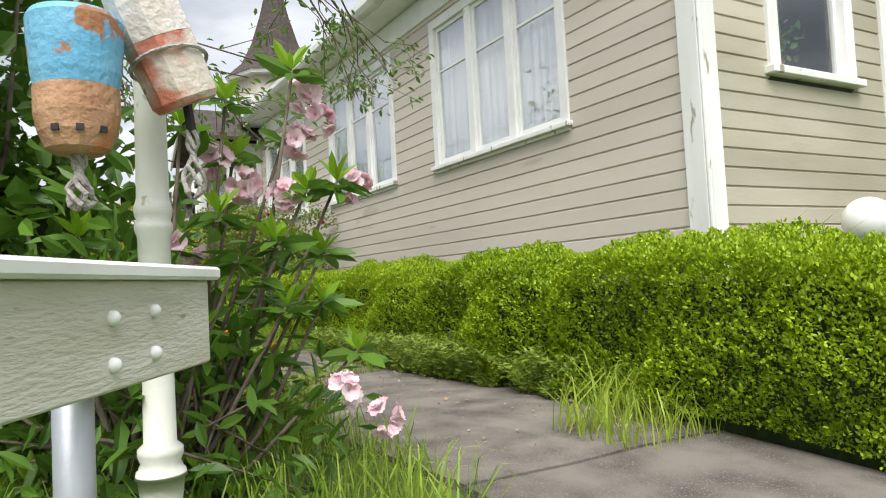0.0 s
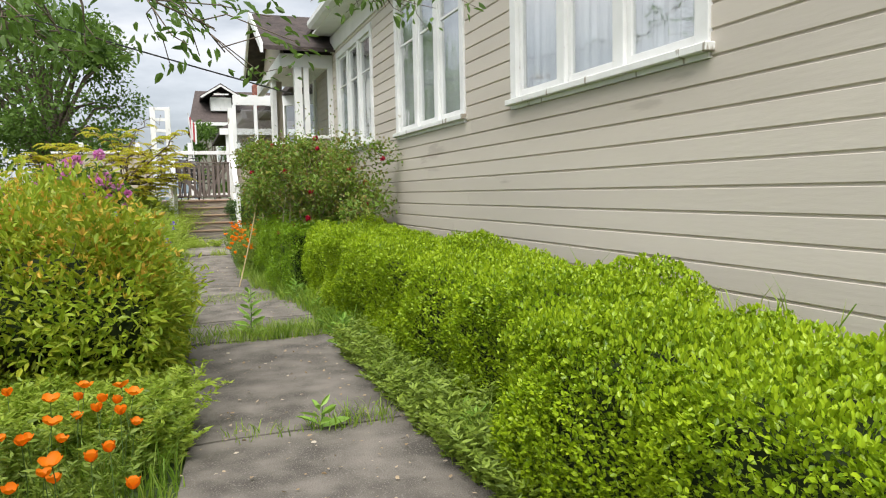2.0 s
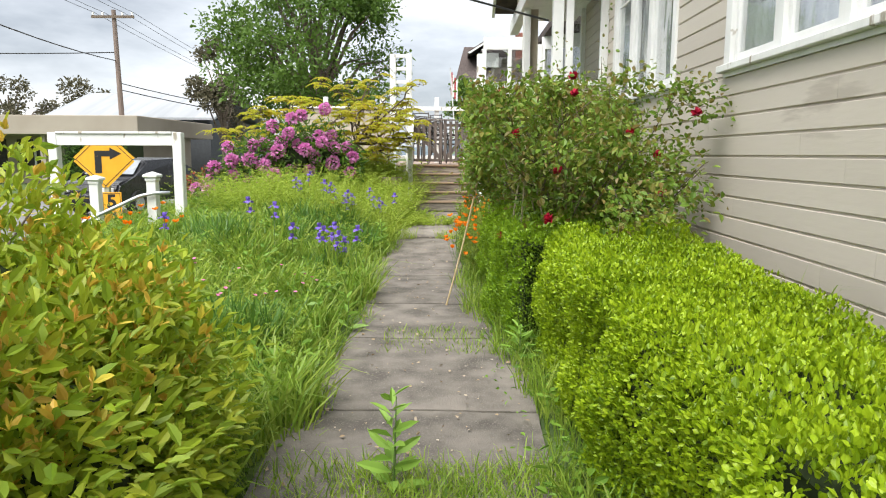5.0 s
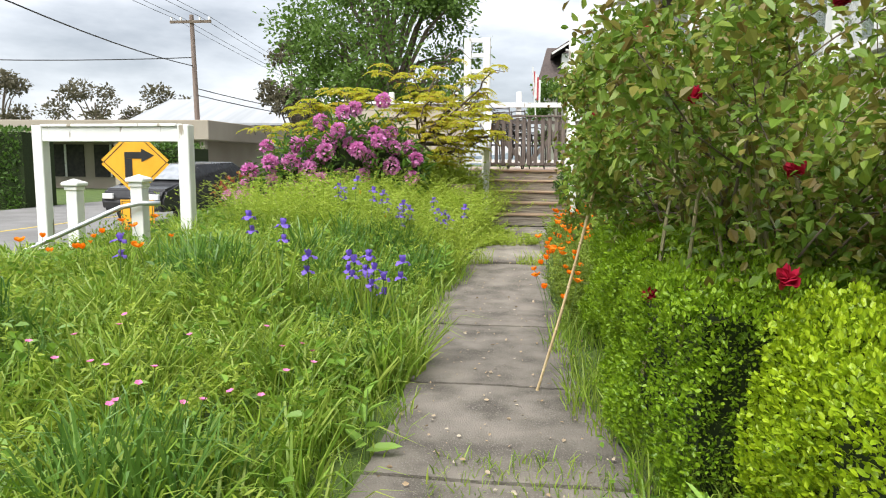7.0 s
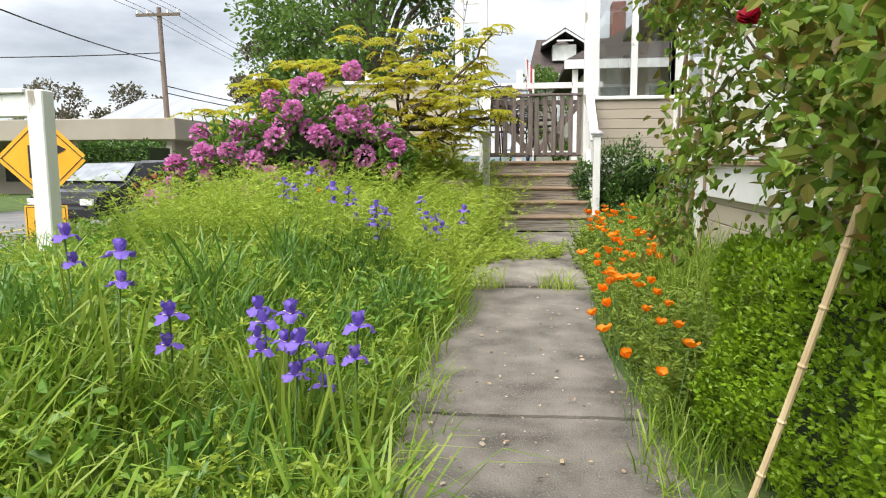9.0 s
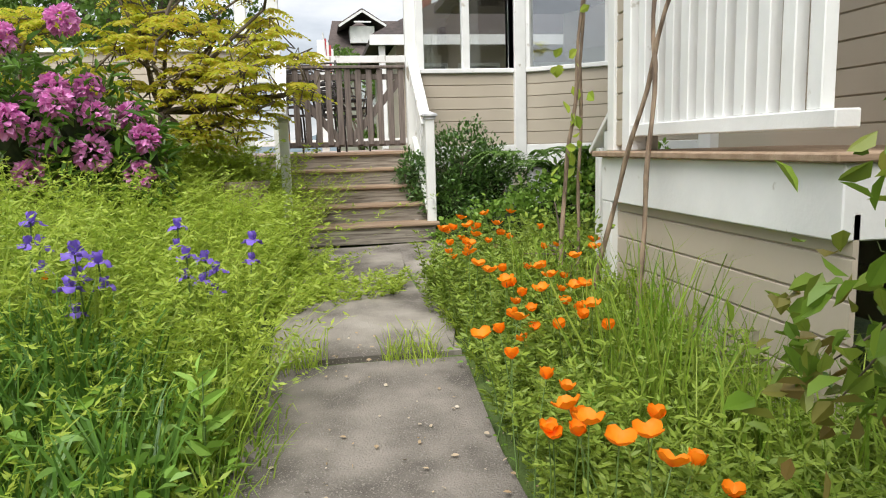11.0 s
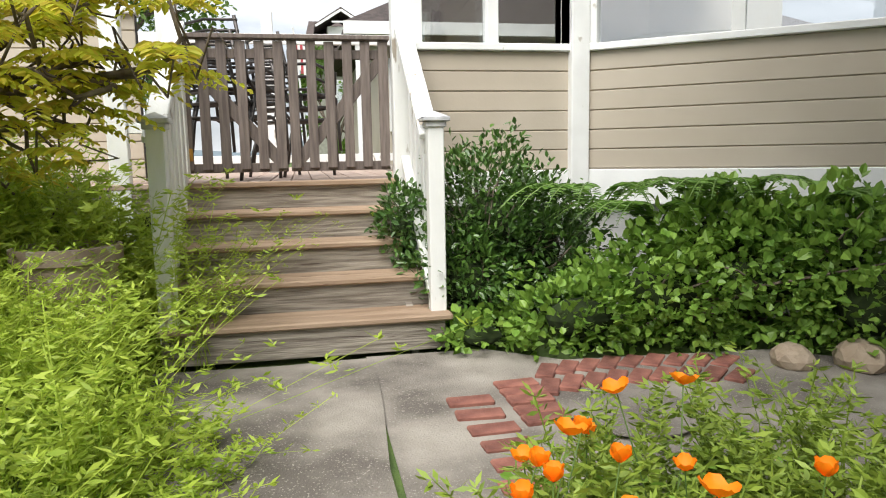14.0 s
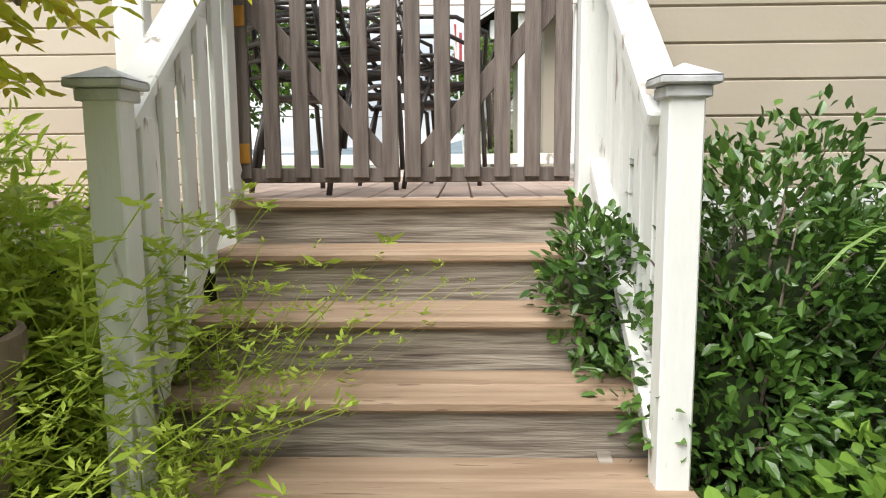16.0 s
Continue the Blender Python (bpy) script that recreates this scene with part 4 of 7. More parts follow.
def bush(name, label, category, lobes, n, size, material, width=0.45, seed=1, base=None, stems=10, inner=0.7, up=0.35, stem_mat=BARK, core=None, jitter=0.7, droop=0.1, min_z=0.02):
    r = np.random.default_rng(seed)
    bx, by = base if base else (np.mean([l[0] for l in lobes]), np.mean([l[1] for l in lobes]))
    t = thing(name, label, category)
    p, d = in_lobes(lobes, n, r, inner)
    keep = p[:, 2] > gz(p[:, 0], p[:, 1]) + min_z
    p, d = p[keep], d[keep]
    way = d + r.normal(size=p.shape) * jitter + np.array([0, 0, up])
    leaves("foliage", p, way, r.uniform(size[0], size[1], len(p)), material, t, width=width, droop=droop)
    bm = bmesh.new()
    zb = gzf(bx, by) - 0.05
    for k in range(stems):
        q = p[r.integers(len(p))]
        b = Vector((bx + r.normal() * 0.07, by + r.normal() * 0.07, zb))
        m1 = b.lerp(Vector(q), 0.5) + Vector((r.normal() * 0.08, r.normal() * 0.08, 0.1))
        tube(bm, [b, b.lerp(m1, 0.5), m1, Vector(q)], [0.018, 0.013, 0.009, 0.003], 6)
        for j in range(2):
            q2 = p[r.integers(len(p))]
            if (Vector(q2) - m1).length < 0.9:
                tube(bm, [m1, m1.lerp(Vector(q2), 0.5) + Vector((0, 0, 0.03)), Vector(q2)], [0.008, 0.006, 0.002], 5)
    part("stem_frame", bm, stem_mat, t, smooth=True)
    # dark blobs put the shade deep in the shrub into colour
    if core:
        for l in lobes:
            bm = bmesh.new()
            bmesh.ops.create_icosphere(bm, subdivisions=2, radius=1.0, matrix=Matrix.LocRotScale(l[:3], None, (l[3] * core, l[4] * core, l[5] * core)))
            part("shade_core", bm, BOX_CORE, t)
    return t, p, d


def twiggy(name, label, category, base, limbs, n, leaf, material, seed, spread=0.35, levels=3, group="", width=0.4, trunk=0.05, per=14, stem_mat=BARK, up=0.35, zmin=-9.0, zmax=99.0, xmin=-99.0):
    """A small tree: trunk points, limbs towards given targets, forks, and leaves along the outer twigs."""
    r = np.random.default_rng(seed)
    t = thing(name, label, category, group)
    bm = bmesh.new()
    tips = []

    def grow(a, b, r0, lev):
        mid = a.lerp(b, 0.5) + Vector(r.normal(size=3) * (b - a).length * 0.09)
        tube(bm, [a, mid, b], [r0, r0 * 0.8, r0 * 0.6], 6 if lev else 8)
        tips.append((mid, b))
        if lev < levels:
            for k in range(3):
                L = (b - a).length * r.uniform(0.4, 0.7)
                d2 = ((b - a).normalized() + Vector(r.normal(size=3)) * 0.55 + Vector((0, 0, up * 0.5))).normalized()
                s = mid.lerp(b, r.uniform(0.3, 1.0))
                e = s + d2 * L
                e.z = min(max(e.z, zmin), zmax - 0.15 * r.random())
                e.x = max(e.x, xmin)
                grow(s, e, max(r0 * 0.5, 0.002), lev + 1)

    b0 = Vector(base)
    for q in limbs:
        grow(b0, Vector(q), trunk, 0)
    part("branch_frame", bm, stem_mat, t, smooth=True)
    outer = tips
    k = r.integers(len(outer), size=n)
    f = r.random(n)
    A = np.array([list(outer[i][0]) for i in k])
    B = np.array([list(outer[i][1]) for i in k])
    p = A + (B - A) * f[:, None] + r.normal(size=(n, 3)) * spread * 0.12
    leaves("foliage", p, (B - A) * 1.5 + r.normal(size=(n, 3)) * 0.35 + np.array([0, 0, -0.1]), r.uniform(leaf[0], leaf[1], n), material, t, width=width, droop=0.25)
    return t


def petals(name, centres, ups, count, length, tilt, material, parent, width=0.8, droop=0.0, seed=3):
    """Flower petals round each centre: tilt 0 lies flat, 1 stands up."""
    r = np.random.default_rng(seed)
    c = np.repeat(np.asarray(centres), count, 0)
    u = unit(np.repeat(np.asarray(ups, float), count, 0))
    a = np.tile(np.arange(count) * 2 * math.pi / count, len(centres)) + r.normal(size=len(c)) * 0.2
    ref = unit(np.cross(u, np.array([0.31, 0.2, 0.91]) + 0 * u))
    s2 = np.cross(u, ref)
    out = ref * np.cos(a)[:, None] + s2 * np.sin(a)[:, None]
    way = out * (1 - tilt) + u * tilt
    return leaves(name, c, way, length * r.uniform(0.85, 1.15, len(c)), material, parent, width=width, fold=-0.2, droop=droop)


def ruffled(bm, c, a, L, wide, e0, e1, cup=0.25, frill=0.0, m=None, phase=0.0):
    """One curved petal: leaves its centre at bearing a, elevation running from e0 to e1, edges cupped and frilled."""
    rows, p, n = [], Vector((0, 0, 0)), 5
    for i in range(n + 1):
        u = i / n
        e = e0 + (e1 - e0) * u
        w = wide * 0.5 * max(0.12, math.sin(math.pi * (0.08 + 0.80 * u))) ** 0.8
        up = Vector((-math.sin(e), 0, math.cos(e)))
        row = []
        for k in (-1.0, -0.5, 0.0, 0.5, 1.0):
            q = p + Vector((0, k * w, 0)) + up * (cup * w * k * k + frill * wide * u * abs(k) * math.sin(9 * u + 4 * k + phase))
            q = Matrix.Rotation(a, 3, "Z") @ q
            row.append(bm.verts.new(Vector(c) + (m.to_3x3() @ q if m is not None else q)))
        rows.append(row)
        p = p + Vector((math.cos(e), 0, math.sin(e))) * (L / n)
    for r0, r1 in zip(rows, rows[1:]):
        for k in range(4):
            bm.faces.new((r0[k], r0[k + 1], r1[k + 1], r1[k]))


def ball_blooms(name, centres, radius, count, material, parent, seed=5, petal=0.05):
    """Round trusses: a ball of petals at each centre, one mesh a truss."""
    r = np.random.default_rng(seed)
    for c in centres:
        k = count
        d = unit(r.normal(size=(k, 3)) + np.array([0, 0, 0.35]))
        rad = radius * r.uniform(0.8, 1.15)
        leaves(name, np.asarray(c) + d * rad * 0.55, d + r.normal(size=(k, 3)) * 0.55, r.uniform(petal * 0.8, petal * 1.2, k), material, parent, width=0.8, droop=0.2)


def stuff_grass(name, label, x0, x1, y0, y1, n, h, lean, material, seed, width=0.005, keep=None):
    r = np.random.default_rng(seed)
    x, y = r.uniform(x0, x1, n), r.uniform(y0, y1, n)
    clump = 0.5 + 0.5 * np.sin(x * 5.3 + seed) * np.sin(y * 4.1 + 1.3 * x)
    ok = r.random(n) < 0.35 + 0.65 * clump
    if keep is not None:
        ok &= keep(x, y)
    x, y, clump = x[ok], y[ok], clump[ok]
    base = np.stack([x, y, gz(x, y) - 0.03], 1)
    hh = r.uniform(h[0], h[1], len(x)) * (0.65 + 0.5 * clump)
    ob = blades(name, base, hh, np.full(len(x), lean), material, None, width=width)
    return tagged(ob, label, "grass", "", "stuff")


edge_l = lambda x, y: x < 1.2 - 0.12 * sm(9, 13, y) + 0.10 * np.sin(y * 2.3) + 0.06 * np.sin(y * 6.1)
stuff_grass("grass", "long unmown green grass on the bank", -3.4, 1.35, 7.4, 13.5, 40000, (0.16, 0.44), 0.95, GRASS, 11, 0.0068, edge_l)
stuff_grass("grass", "long lime green grass and weeds on the bank", -3.4, 1.3, 13.5, 19.2, 17000, (0.18, 0.44), 0.9, GRASS, 12, 0.0055, edge_l)
stuff_grass("grass", "tall grass in front of the flower bank", -3.6, -0.2, 6.0, 8.0, 6000, (0.15, 0.4), 0.7, GRASS, 13, 0.005)
stuff_grass("grass", "grass along the foot of the hedge", 2.3, 2.72, 2.4, 10.2, 5200, (0.10, 0.34), 0.6, GRASS, 14, 0.0035, lambda x, y: x > 2.44 - 0.35 * sm(9, 12, y) - 0.05 * np.sin(y * 5))
stuff_grass("grass", "grass tuft growing at the edge of the first slab", 1.9, 2.45, 1.95, 2.5, 500, (0.15, 0.4), 0.7, LIME, 15, 0.004)
stuff_grass("grass", "grass growing in the slab joints", 1.25, 2.5, 7.48, 7.95, 2600, (0.05, 0.22), 0.7, GRASS, 16, 0.003)
stuff_grass("grass", "grass growing in a slab joint", 1.5, 2.4, 9.7, 10.35, 1100, (0.03, 0.13), 0.7, GRASS, 17, 0.003)
stuff_grass("grass", "small tufts in the first joint", 1.4, 2.3, 5.05, 5.25, 350, (0.04, 0.16), 0.7, GRASS, 18, 0.003)
stuff_grass("grass", "weeds over the far slab joint", 0.95, 2.25, 15.1, 16.0, 2600, (0.05, 0.24), 0.8, LIME, 19, 0.003, lambda x, y: np.abs(x - 1.55 - 0.15 * np.sin(y * 9)) > 0.75 - 1.1 * np.exp(-((y - 15.5) / 0.16) ** 2) * (0.6 + 0.4 * np.sin(x * 11)))
stuff_grass("grass", "grass between hedge and house wall", 3.4, 3.84, 1.5, 9.0, 2500, (0.5, 0.85), 0.5, GRASS, 20, 0.005)
stuff_grass("grass", "grass before the end wall", 3.3, 6.5, 1.9, 3.1, 4200, (0.55, 0.95), 0.5, GRASS, 21, 0.006)
stuff_grass("grass", "grass in the flower bed beside the path", -0.6, 1.28, 1.6, 5.8, 9000, (0.10, 0.30), 0.6, GRASS, 22, 0.0035, lambda x, y: x < 1.15 + 0.08 * np.sin(3 * y))
stuff_grass("grass", "tall stalks by the porch", 2.4, 2.98, 12.8, 15.5, 1700, (0.3, 0.85), 0.4, GRASS, 23, 0.0035)
stuff_grass("grass", "grass and weeds edging the slab path", 2.0, 2.5, 9.3, 13.2, 2600, (0.06, 0.26), 0.8, GRASS, 24, 0.0035, lambda x, y: x > 2.42 - 0.36 * sm(8.7, 12, y) + 0.06 * np.sin(y * 5))
stuff_grass("grass", "grass spilling over the left path edge", 1.0, 1.5, 7.7, 15.0, 2400, (0.06, 0.24), 1.1, GRASS, 25, 0.0035, lambda x, y: x < 1.3 + 0.1 * np.sin(y * 3.1) - 0.1 * sm(9, 12, y))
stuff_grass("grass", "tall green weeds beside the newel post", -1.2, 1.0, 17.8, 19.4, 2400, (0.3, 0.8), 0.6, LIME, 26, 0.0035)

for gx, gy, gn, gs in ((0.95, 11.75, 900, 0.45), (0.5, 14.4, 1500, 0.6), (0.3, 13.2, 700, 0.5), (-0.4, 12.2, 600, 0.4), (0.6, 9.6, 600, 0.35), (-0.9, 10.4, 700, 0.5)):
    stuff_grass("grass", "dark green sword-leaved clump on the bank", gx - gs, gx + gs, gy - gs, gy + gs, gn, (0.3, 0.55), 0.55, SWORD, int(gx * 100 + gy * 7) % 97 + 100, 0.007, lambda x, y, gx=gx, gy=gy, gs=gs: ((x - gx) ** 2 + (y - gy) ** 2 < gs ** 2) & (x < 0.95))

# feathery weeds: cleavers beside the stairs, horsetail by the hedge, vetch round the poppies
def feathery(name, label, x0, x1, y0, y1, n, h, material, seed, whorl=6, leaf=0.035, keep=None, lean=0.35):
    r = np.random.default_rng(seed)
    x, y = r.uniform(x0, x1, n), r.uniform(y0, y1, n)
    if keep is not None:
        k = keep(x, y)
        x, y = x[k], y[k]
        n = len(x)
    hh = r.uniform(h[0], h[1], n)
    base = np.stack([x, y, gz(x, y) - 0.02], 1)
    ln = r.normal(size=(n, 2)) * lean
    P, D = [], []
    for lev in np.linspace(0.2, 1.0, 9):
        c = base.copy()
        c[:, 2] += hh * lev * (1 - 0.15 * lev)
        c[:, :2] += ln * (hh * lev ** 2)[:, None]
        for k in range(whorl):
            a = r.uniform(0, 2 * math.pi, n)
            P.append(c + r.normal(size=c.shape) * 0.006)
            D.append(np.stack([np.cos(a), np.sin(a), r.uniform(-0.1, 0.7, n)], 1))
    P, D = np.concatenate(P), np.concatenate(D)
    t = thing(name, label, "weed", "", "stuff")
    specks("leaflets", P, D, r.uniform(leaf * 0.5, leaf * 1.15, len(P)), material, t, width=0.27)
    a = r.uniform(0, 6.28, n)
    side = np.stack([np.cos(a), np.sin(a), 0 * a], 1) * 0.0022
    pts = []
    for lev in (0, 0.5, 1.0):
        c = base.copy()
        c[:, 2] += hh * lev * (1 - 0.15 * lev)
        c[:, :2] += ln * (hh * lev ** 2)[:, None]
        pts += [c - side, c + side]
    v = np.stack(pts, 1).reshape(-1, 3)
    k = np.arange(n)[:, None] * 6
    raw("stalks", v, np.concatenate([k + np.array([[0, 1, 3, 2]]), k + np.array([[2, 3, 5, 4]])]), material, t)
    return t


feathery("cleavers", "tangled lime green cleavers beside the steps", -1.6, 1.6, 14.6, 18.85, 3000, (0.28, 0.78), LIME, 31, 6, 0.044, lambda x, y: x < 1.08 + 0.1 * np.sin(y * 3) + 0.12 * np.exp(-((y - 17.3) / 0.7) ** 2), lean=0.55)
feathery("cleavers", "low lime green cleavers sprawling over the path", 1.0, 2.0, 16.2, 18.6, 560, (0.08, 0.20), LIME, 38, 6, 0.042, lambda x, y: x < 1.16 + 0.8 * np.exp(-((y - 16.75) / 0.28) ** 2) + 0.42 * np.exp(-((y - 17.5) / 0.5) ** 2), lean=1.1)
feathery("cleavers", "lime green weeds growing over the stair edge", 1.12, 1.42, 18.7, 19.75, 150, (0.4, 0.95), LIME, 36, 6, 0.034, lean=0.5)
feathery("cleavers", "tall soft green weeds behind the newel post", -0.4, 1.02, 18.78, 19.3, 800, (0.6, 1.15), LIME, 39, 7, 0.06, lean=0.3)
feathery("cleavers", "lime green cleavers before the planter", -0.2, 1.0, 17.7, 18.38, 520, (0.45, 0.75), LIME, 40, 6, 0.036, lean=0.5)
feathery("horsetail", "soft green horsetail at the hedge foot", 2.36, 2.62, 3.0, 6.8, 420, (0.14, 0.36), FEATHER, 32, 10, 0.05)
feathery("horsetail", "soft green horsetail beside the path", 0.3, 1.25, 4.9, 5.7, 480, (0.14, 0.40), LIME, 37, 10, 0.05)
feathery("poppy_foliage", "grey-green feathery foliage of poppies", -0.5, 1.35, 2.9, 5.5, 900, (0.14, 0.38), FEATHER, 33, 7, 0.05, lambda x, y: x < 1.15 + 0.12 * np.sin(4 * y) - 0.4 * np.random.default_rng(4).random(len(x)) ** 2)
feathery("vetch", "feathery green vetch and poppy foliage", 2.0, 3.4, 12.7, 17.0, 2700, (0.20, 0.58), FEATHER, 34, 8, 0.046, lambda x, y: x > 2.14 + 0.05 * np.sin(3 * y) + 0.35 * sm(16.4, 17.0, y), lean=0.22)
feathery("bank_weeds", "mixed green weeds on the bank", -2.6, 1.1, 8.0, 14.5, 1100, (0.15, 0.38), LIME, 35, 6, 0.05, lambda x, y: x < 1.02)


def ground_leaves(name, label, x0, x1, y0, y1, n, h, size, material, seed, keep, width=0.5):
    """Low broad leaves between the grass, at mixed heights."""
    r = np.random.default_rng(seed)
    x, y = r.uniform(x0, x1, n), r.uniform(y0, y1, n)
    patch = np.sin(x * 2.7 + seed) * np.sin(y * 2.1 + 0.7 * x)
    ok = keep(x, y) & (r.random(n) < 0.35 + 0.65 * (patch > 0.1))
    x, y = x[ok], y[ok]
    p = np.stack([x, y, gz(x, y) + r.uniform(0.02, h, len(x))], 1)
    a = r.uniform(0, 6.28, len(x))
    ob = leaves(name, p, np.stack([np.cos(a), np.sin(a), r.uniform(-0.1, 0.9, len(x))], 1), r.uniform(size[0], size[1], len(x)), material, None, width=width, droop=0.25)
    return tagged(ob, label, "weed", "", "stuff")


BANKLEAF = leaf_mat("bank weed leaf", [(0.07, 0.17, 0.02), (0.14, 0.28, 0.03), (0.24, 0.40, 0.05)], rough=0.45, translucent=0.35)
ground_leaves("bank_leaves", "broad green weed leaves among the bank grass", -2.8, 1.25, 7.8, 15.2, 9000, 0.30, (0.03, 0.085), BANKLEAF, 91, lambda x, y: x < 1.16 - 0.1 * sm(9, 13, y) + 0.08 * np.sin(y * 2.3))
ground_leaves("hedge_foot_leaves", "small broad weeds along the hedge foot", 2.28, 2.6, 3.0, 9.9, 1500, 0.18, (0.025, 0.07), BANKLEAF, 92, lambda x, y: x > 2.42 + 0.05 * np.sin(y * 4))
ground_leaves("poppy_bed_leaves", "small broad weeds under the poppies", 2.1, 3.3, 12.6, 16.9, 2200, 0.34, (0.02, 0.05), BANKLEAF, 93, lambda x, y: x > 2.2 + 0.05 * np.sin(3 * y))
ground_leaves("path_edge_leaves", "small leaves and debris along the path edges", 1.1, 2.45, 7.7, 15.6, 2600, 0.06, (0.015, 0.045), BANKLEAF, 94, lambda x, y: np.abs(x - 1.76 + 0.14 * sm(9, 13, y)) > 0.48 + 0.05 * np.sin(y * 6))

# broad-leaved weeds
def rosette(x, y, h, n, seed, material=BIGLEAF, size=0.16):
    r = np.random.default_rng(seed)
    t = thing("broadleaf_weed", "tall pale green broad-leaved weed in the path", "weed", "broadleaf weeds")
    z = gzf(x, y)
    bm = bmesh.new()
    tube(bm, [(x, y, z - 0.03), (x + 0.01, y, z + h * 0.5), (x + 0.015, y + 0.01, z + h)], [0.006, 0.005, 0.002], 6)
    part("stem", bm, STEMGREEN, t)
    lev = np.linspace(0.08, 1, n)
    p = np.stack([np.full(n, x), np.full(n, y), z + h * lev], 1)
    a = np.arange(n) * 2.4
    leaves("foliage", p, np.stack([np.cos(a), np.sin(a), 0.25 + 0.6 * lev], 1), size * (1.1 - 0.55 * lev), material, t, width=0.3, droop=0.15)
for i, (x, y, h, n) in enumerate(((1.78, 7.72, 0.42, 22), (2.42, 6.9, 0.25, 26), (2.47, 6.5, 0.2, 20), (1.9, 5.1, 0.12, 9), (1.2, 10.3, 0.3, 14), (1.02, 14.4, 0.4, 20), (0.9, 8.9, 0.3, 16), (2.45, 9.6, 0.25, 16), (2.5, 4.4, 0.2, 14))):
    rosette(x, y, h, n, 50 + i)

# ---------- pink rhododendron at the start ----------
t, p, d = bush("pink_rhododendron", "pale pink flowering rhododendron with long green leaves", "shrub",
     [(0.3, 2.5, 0.6, 0.42, 0.4, 0.5), (0.5, 2.4, 0.2, 0.42, 0.35, 0.35), (0.1, 2.5, 0.35, 0.4, 0.4, 0.5)], 1000, (0.08, 0.14), RHODO, 0.36, 3, (0.25, 2.5), 14, 0.5, 0.15)
rw = np.random.default_rng(19)
tips = [(0.73, 2.2, 1.40), (0.51, 2.2, 1.28), (0.48, 2.2, 0.92), (0.65, 2.18, 0.83), (0.78, 2.25, 1.01), (0.89, 2.25, 1.04), (0.66, 2.15, 0.62), (0.92, 2.2, 0.46), (0.51, 2.12, 0.78), (0.81, 2.22, 0.63), (0.85, 2.3, 0.8), (0.32, 2.2, 0.66), (0.38, 2.25, 1.2), (0.55, 2.3, 1.12), (0.74, 2.35, 1.2)]
tips += [(rw.uniform(-0.1, 0.85), rw.uniform(2.2, 2.7), rw.uniform(-0.05, 1.0)) for _ in range(26)]
P, D, Z, P2, D2 = [], [], [], [], []
for i, q in enumerate(tips):
    b = Vector((0.3 + 0.1 * rw.normal(), 2.5, -0.2))
    mid = b.lerp(Vector(q), 0.55) + Vector((0.04 * rw.normal(), 0.05, -0.06))
    bm = bmesh.new()
    tube(bm, [b, mid, Vector(q)], [0.011, 0.008, 0.005], 6)
    part("branch", bm, BARK, t, smooth=True)
    for k in range(9):
        a = k * 2.4 + i
        P.append((q[0], q[1], q[2] - 0.012 * (k % 3)))
        D.append((math.cos(a), math.sin(a), rw.uniform(-0.45, 0.25)))
        Z.append(rw.uniform(0.09, 0.15))
    if i % 3 != 2 or i < 6:
        for k in range(6):
            a = k * 1.05 + i
            P2.append(q)
            D2.append((math.cos(a), math.sin(a), rw.uniform(0.9, 2.0)))
leaves("whorled_leaves", np.array(P), np.array(D), np.array(Z), RHODO, t, width=0.36, fold=0.15, droop=0.12)
leaves("new_leaves", np.array(P2), np.array(D2), rw.uniform(0.06, 0.115, len(P2)), RHODO_NEW, t, width=0.34, droop=0.08)
for j, q in enumerate(((0.80, 2.3, 1.35), (0.88, 2.38, 1.28), (0.77, 2.3, 1.18), (0.57, 2.27, 1.02), (0.72, 2.3, 0.99), (0.98, 2.3, 1.03), (0.83, 2.12, 0.34), (0.96, 2.1, 0.24), (0.39, 2.3, 0.82), (0.49, 2.3, 1.10))):
    for k in range(7):
        dv = Vector((rw.normal(), rw.normal() - 0.7, rw.normal() + 0.4)).normalized()
        mm = dv.to_track_quat("Z", "Y").to_matrix().to_4x4()
        bm = bmesh.new()
        for w in range(5):
            ruffled(bm, Vector(q) + dv * 0.028, w * 1.2566 + k, 0.047, 0.04, 1.25, -0.1, 0.2, 0.12, mm, w)
        part("bloom", bm, PINK, t, smooth=True)

# dark shrub behind it
bush("leafy_shrub", "tall green broad-leaved shrub behind the buoys", "shrub", [(-0.55, 3.0, 1.4, 0.75, 0.7, 1.3), (-0.1, 3.3, 0.8, 0.55, 0.5, 0.8), (-0.6, 2.5, 2.3, 0.6, 0.6, 0.6)], 5200, (0.06, 0.13), RHODO, 0.6, 4, None, 20, 0.5, 0.0, core=0.5)

# spirea
t, p, d = bush("spirea_bush", "yellow-green spirea bush with orange leaf tips", "shrub",
     [(0.5, 6.35, 0.55, 0.72, 0.8, 0.72), (0.05, 6.9, 0.6, 0.75, 0.9, 0.7), (0.75, 7.1, 0.35, 0.45, 0.6, 0.5), (-0.5, 6.2, 0.6, 0.6, 0.7, 0.65), (0.45, 7.6, 0.5, 0.45, 0.5, 0.45), (0.85, 6.15, 0.5, 0.42, 0.6, 0.58), (0.9, 6.9, 0.45, 0.36, 0.7, 0.55), (0.3, 7.5, 0.75, 0.6, 0.5, 0.55), (0.85, 7.5, 0.45, 0.34, 0.5, 0.5)], 46000, (0.034, 0.075), SPIREA, 0.42, 6, (0.25, 6.7), 60, 0.6, 0.3, core=0.5, droop=0.2)
up = (d[:, 2] > 0.35) & (rng.random(len(d)) < 0.13)
q = np.repeat(p[up], 4, 0)
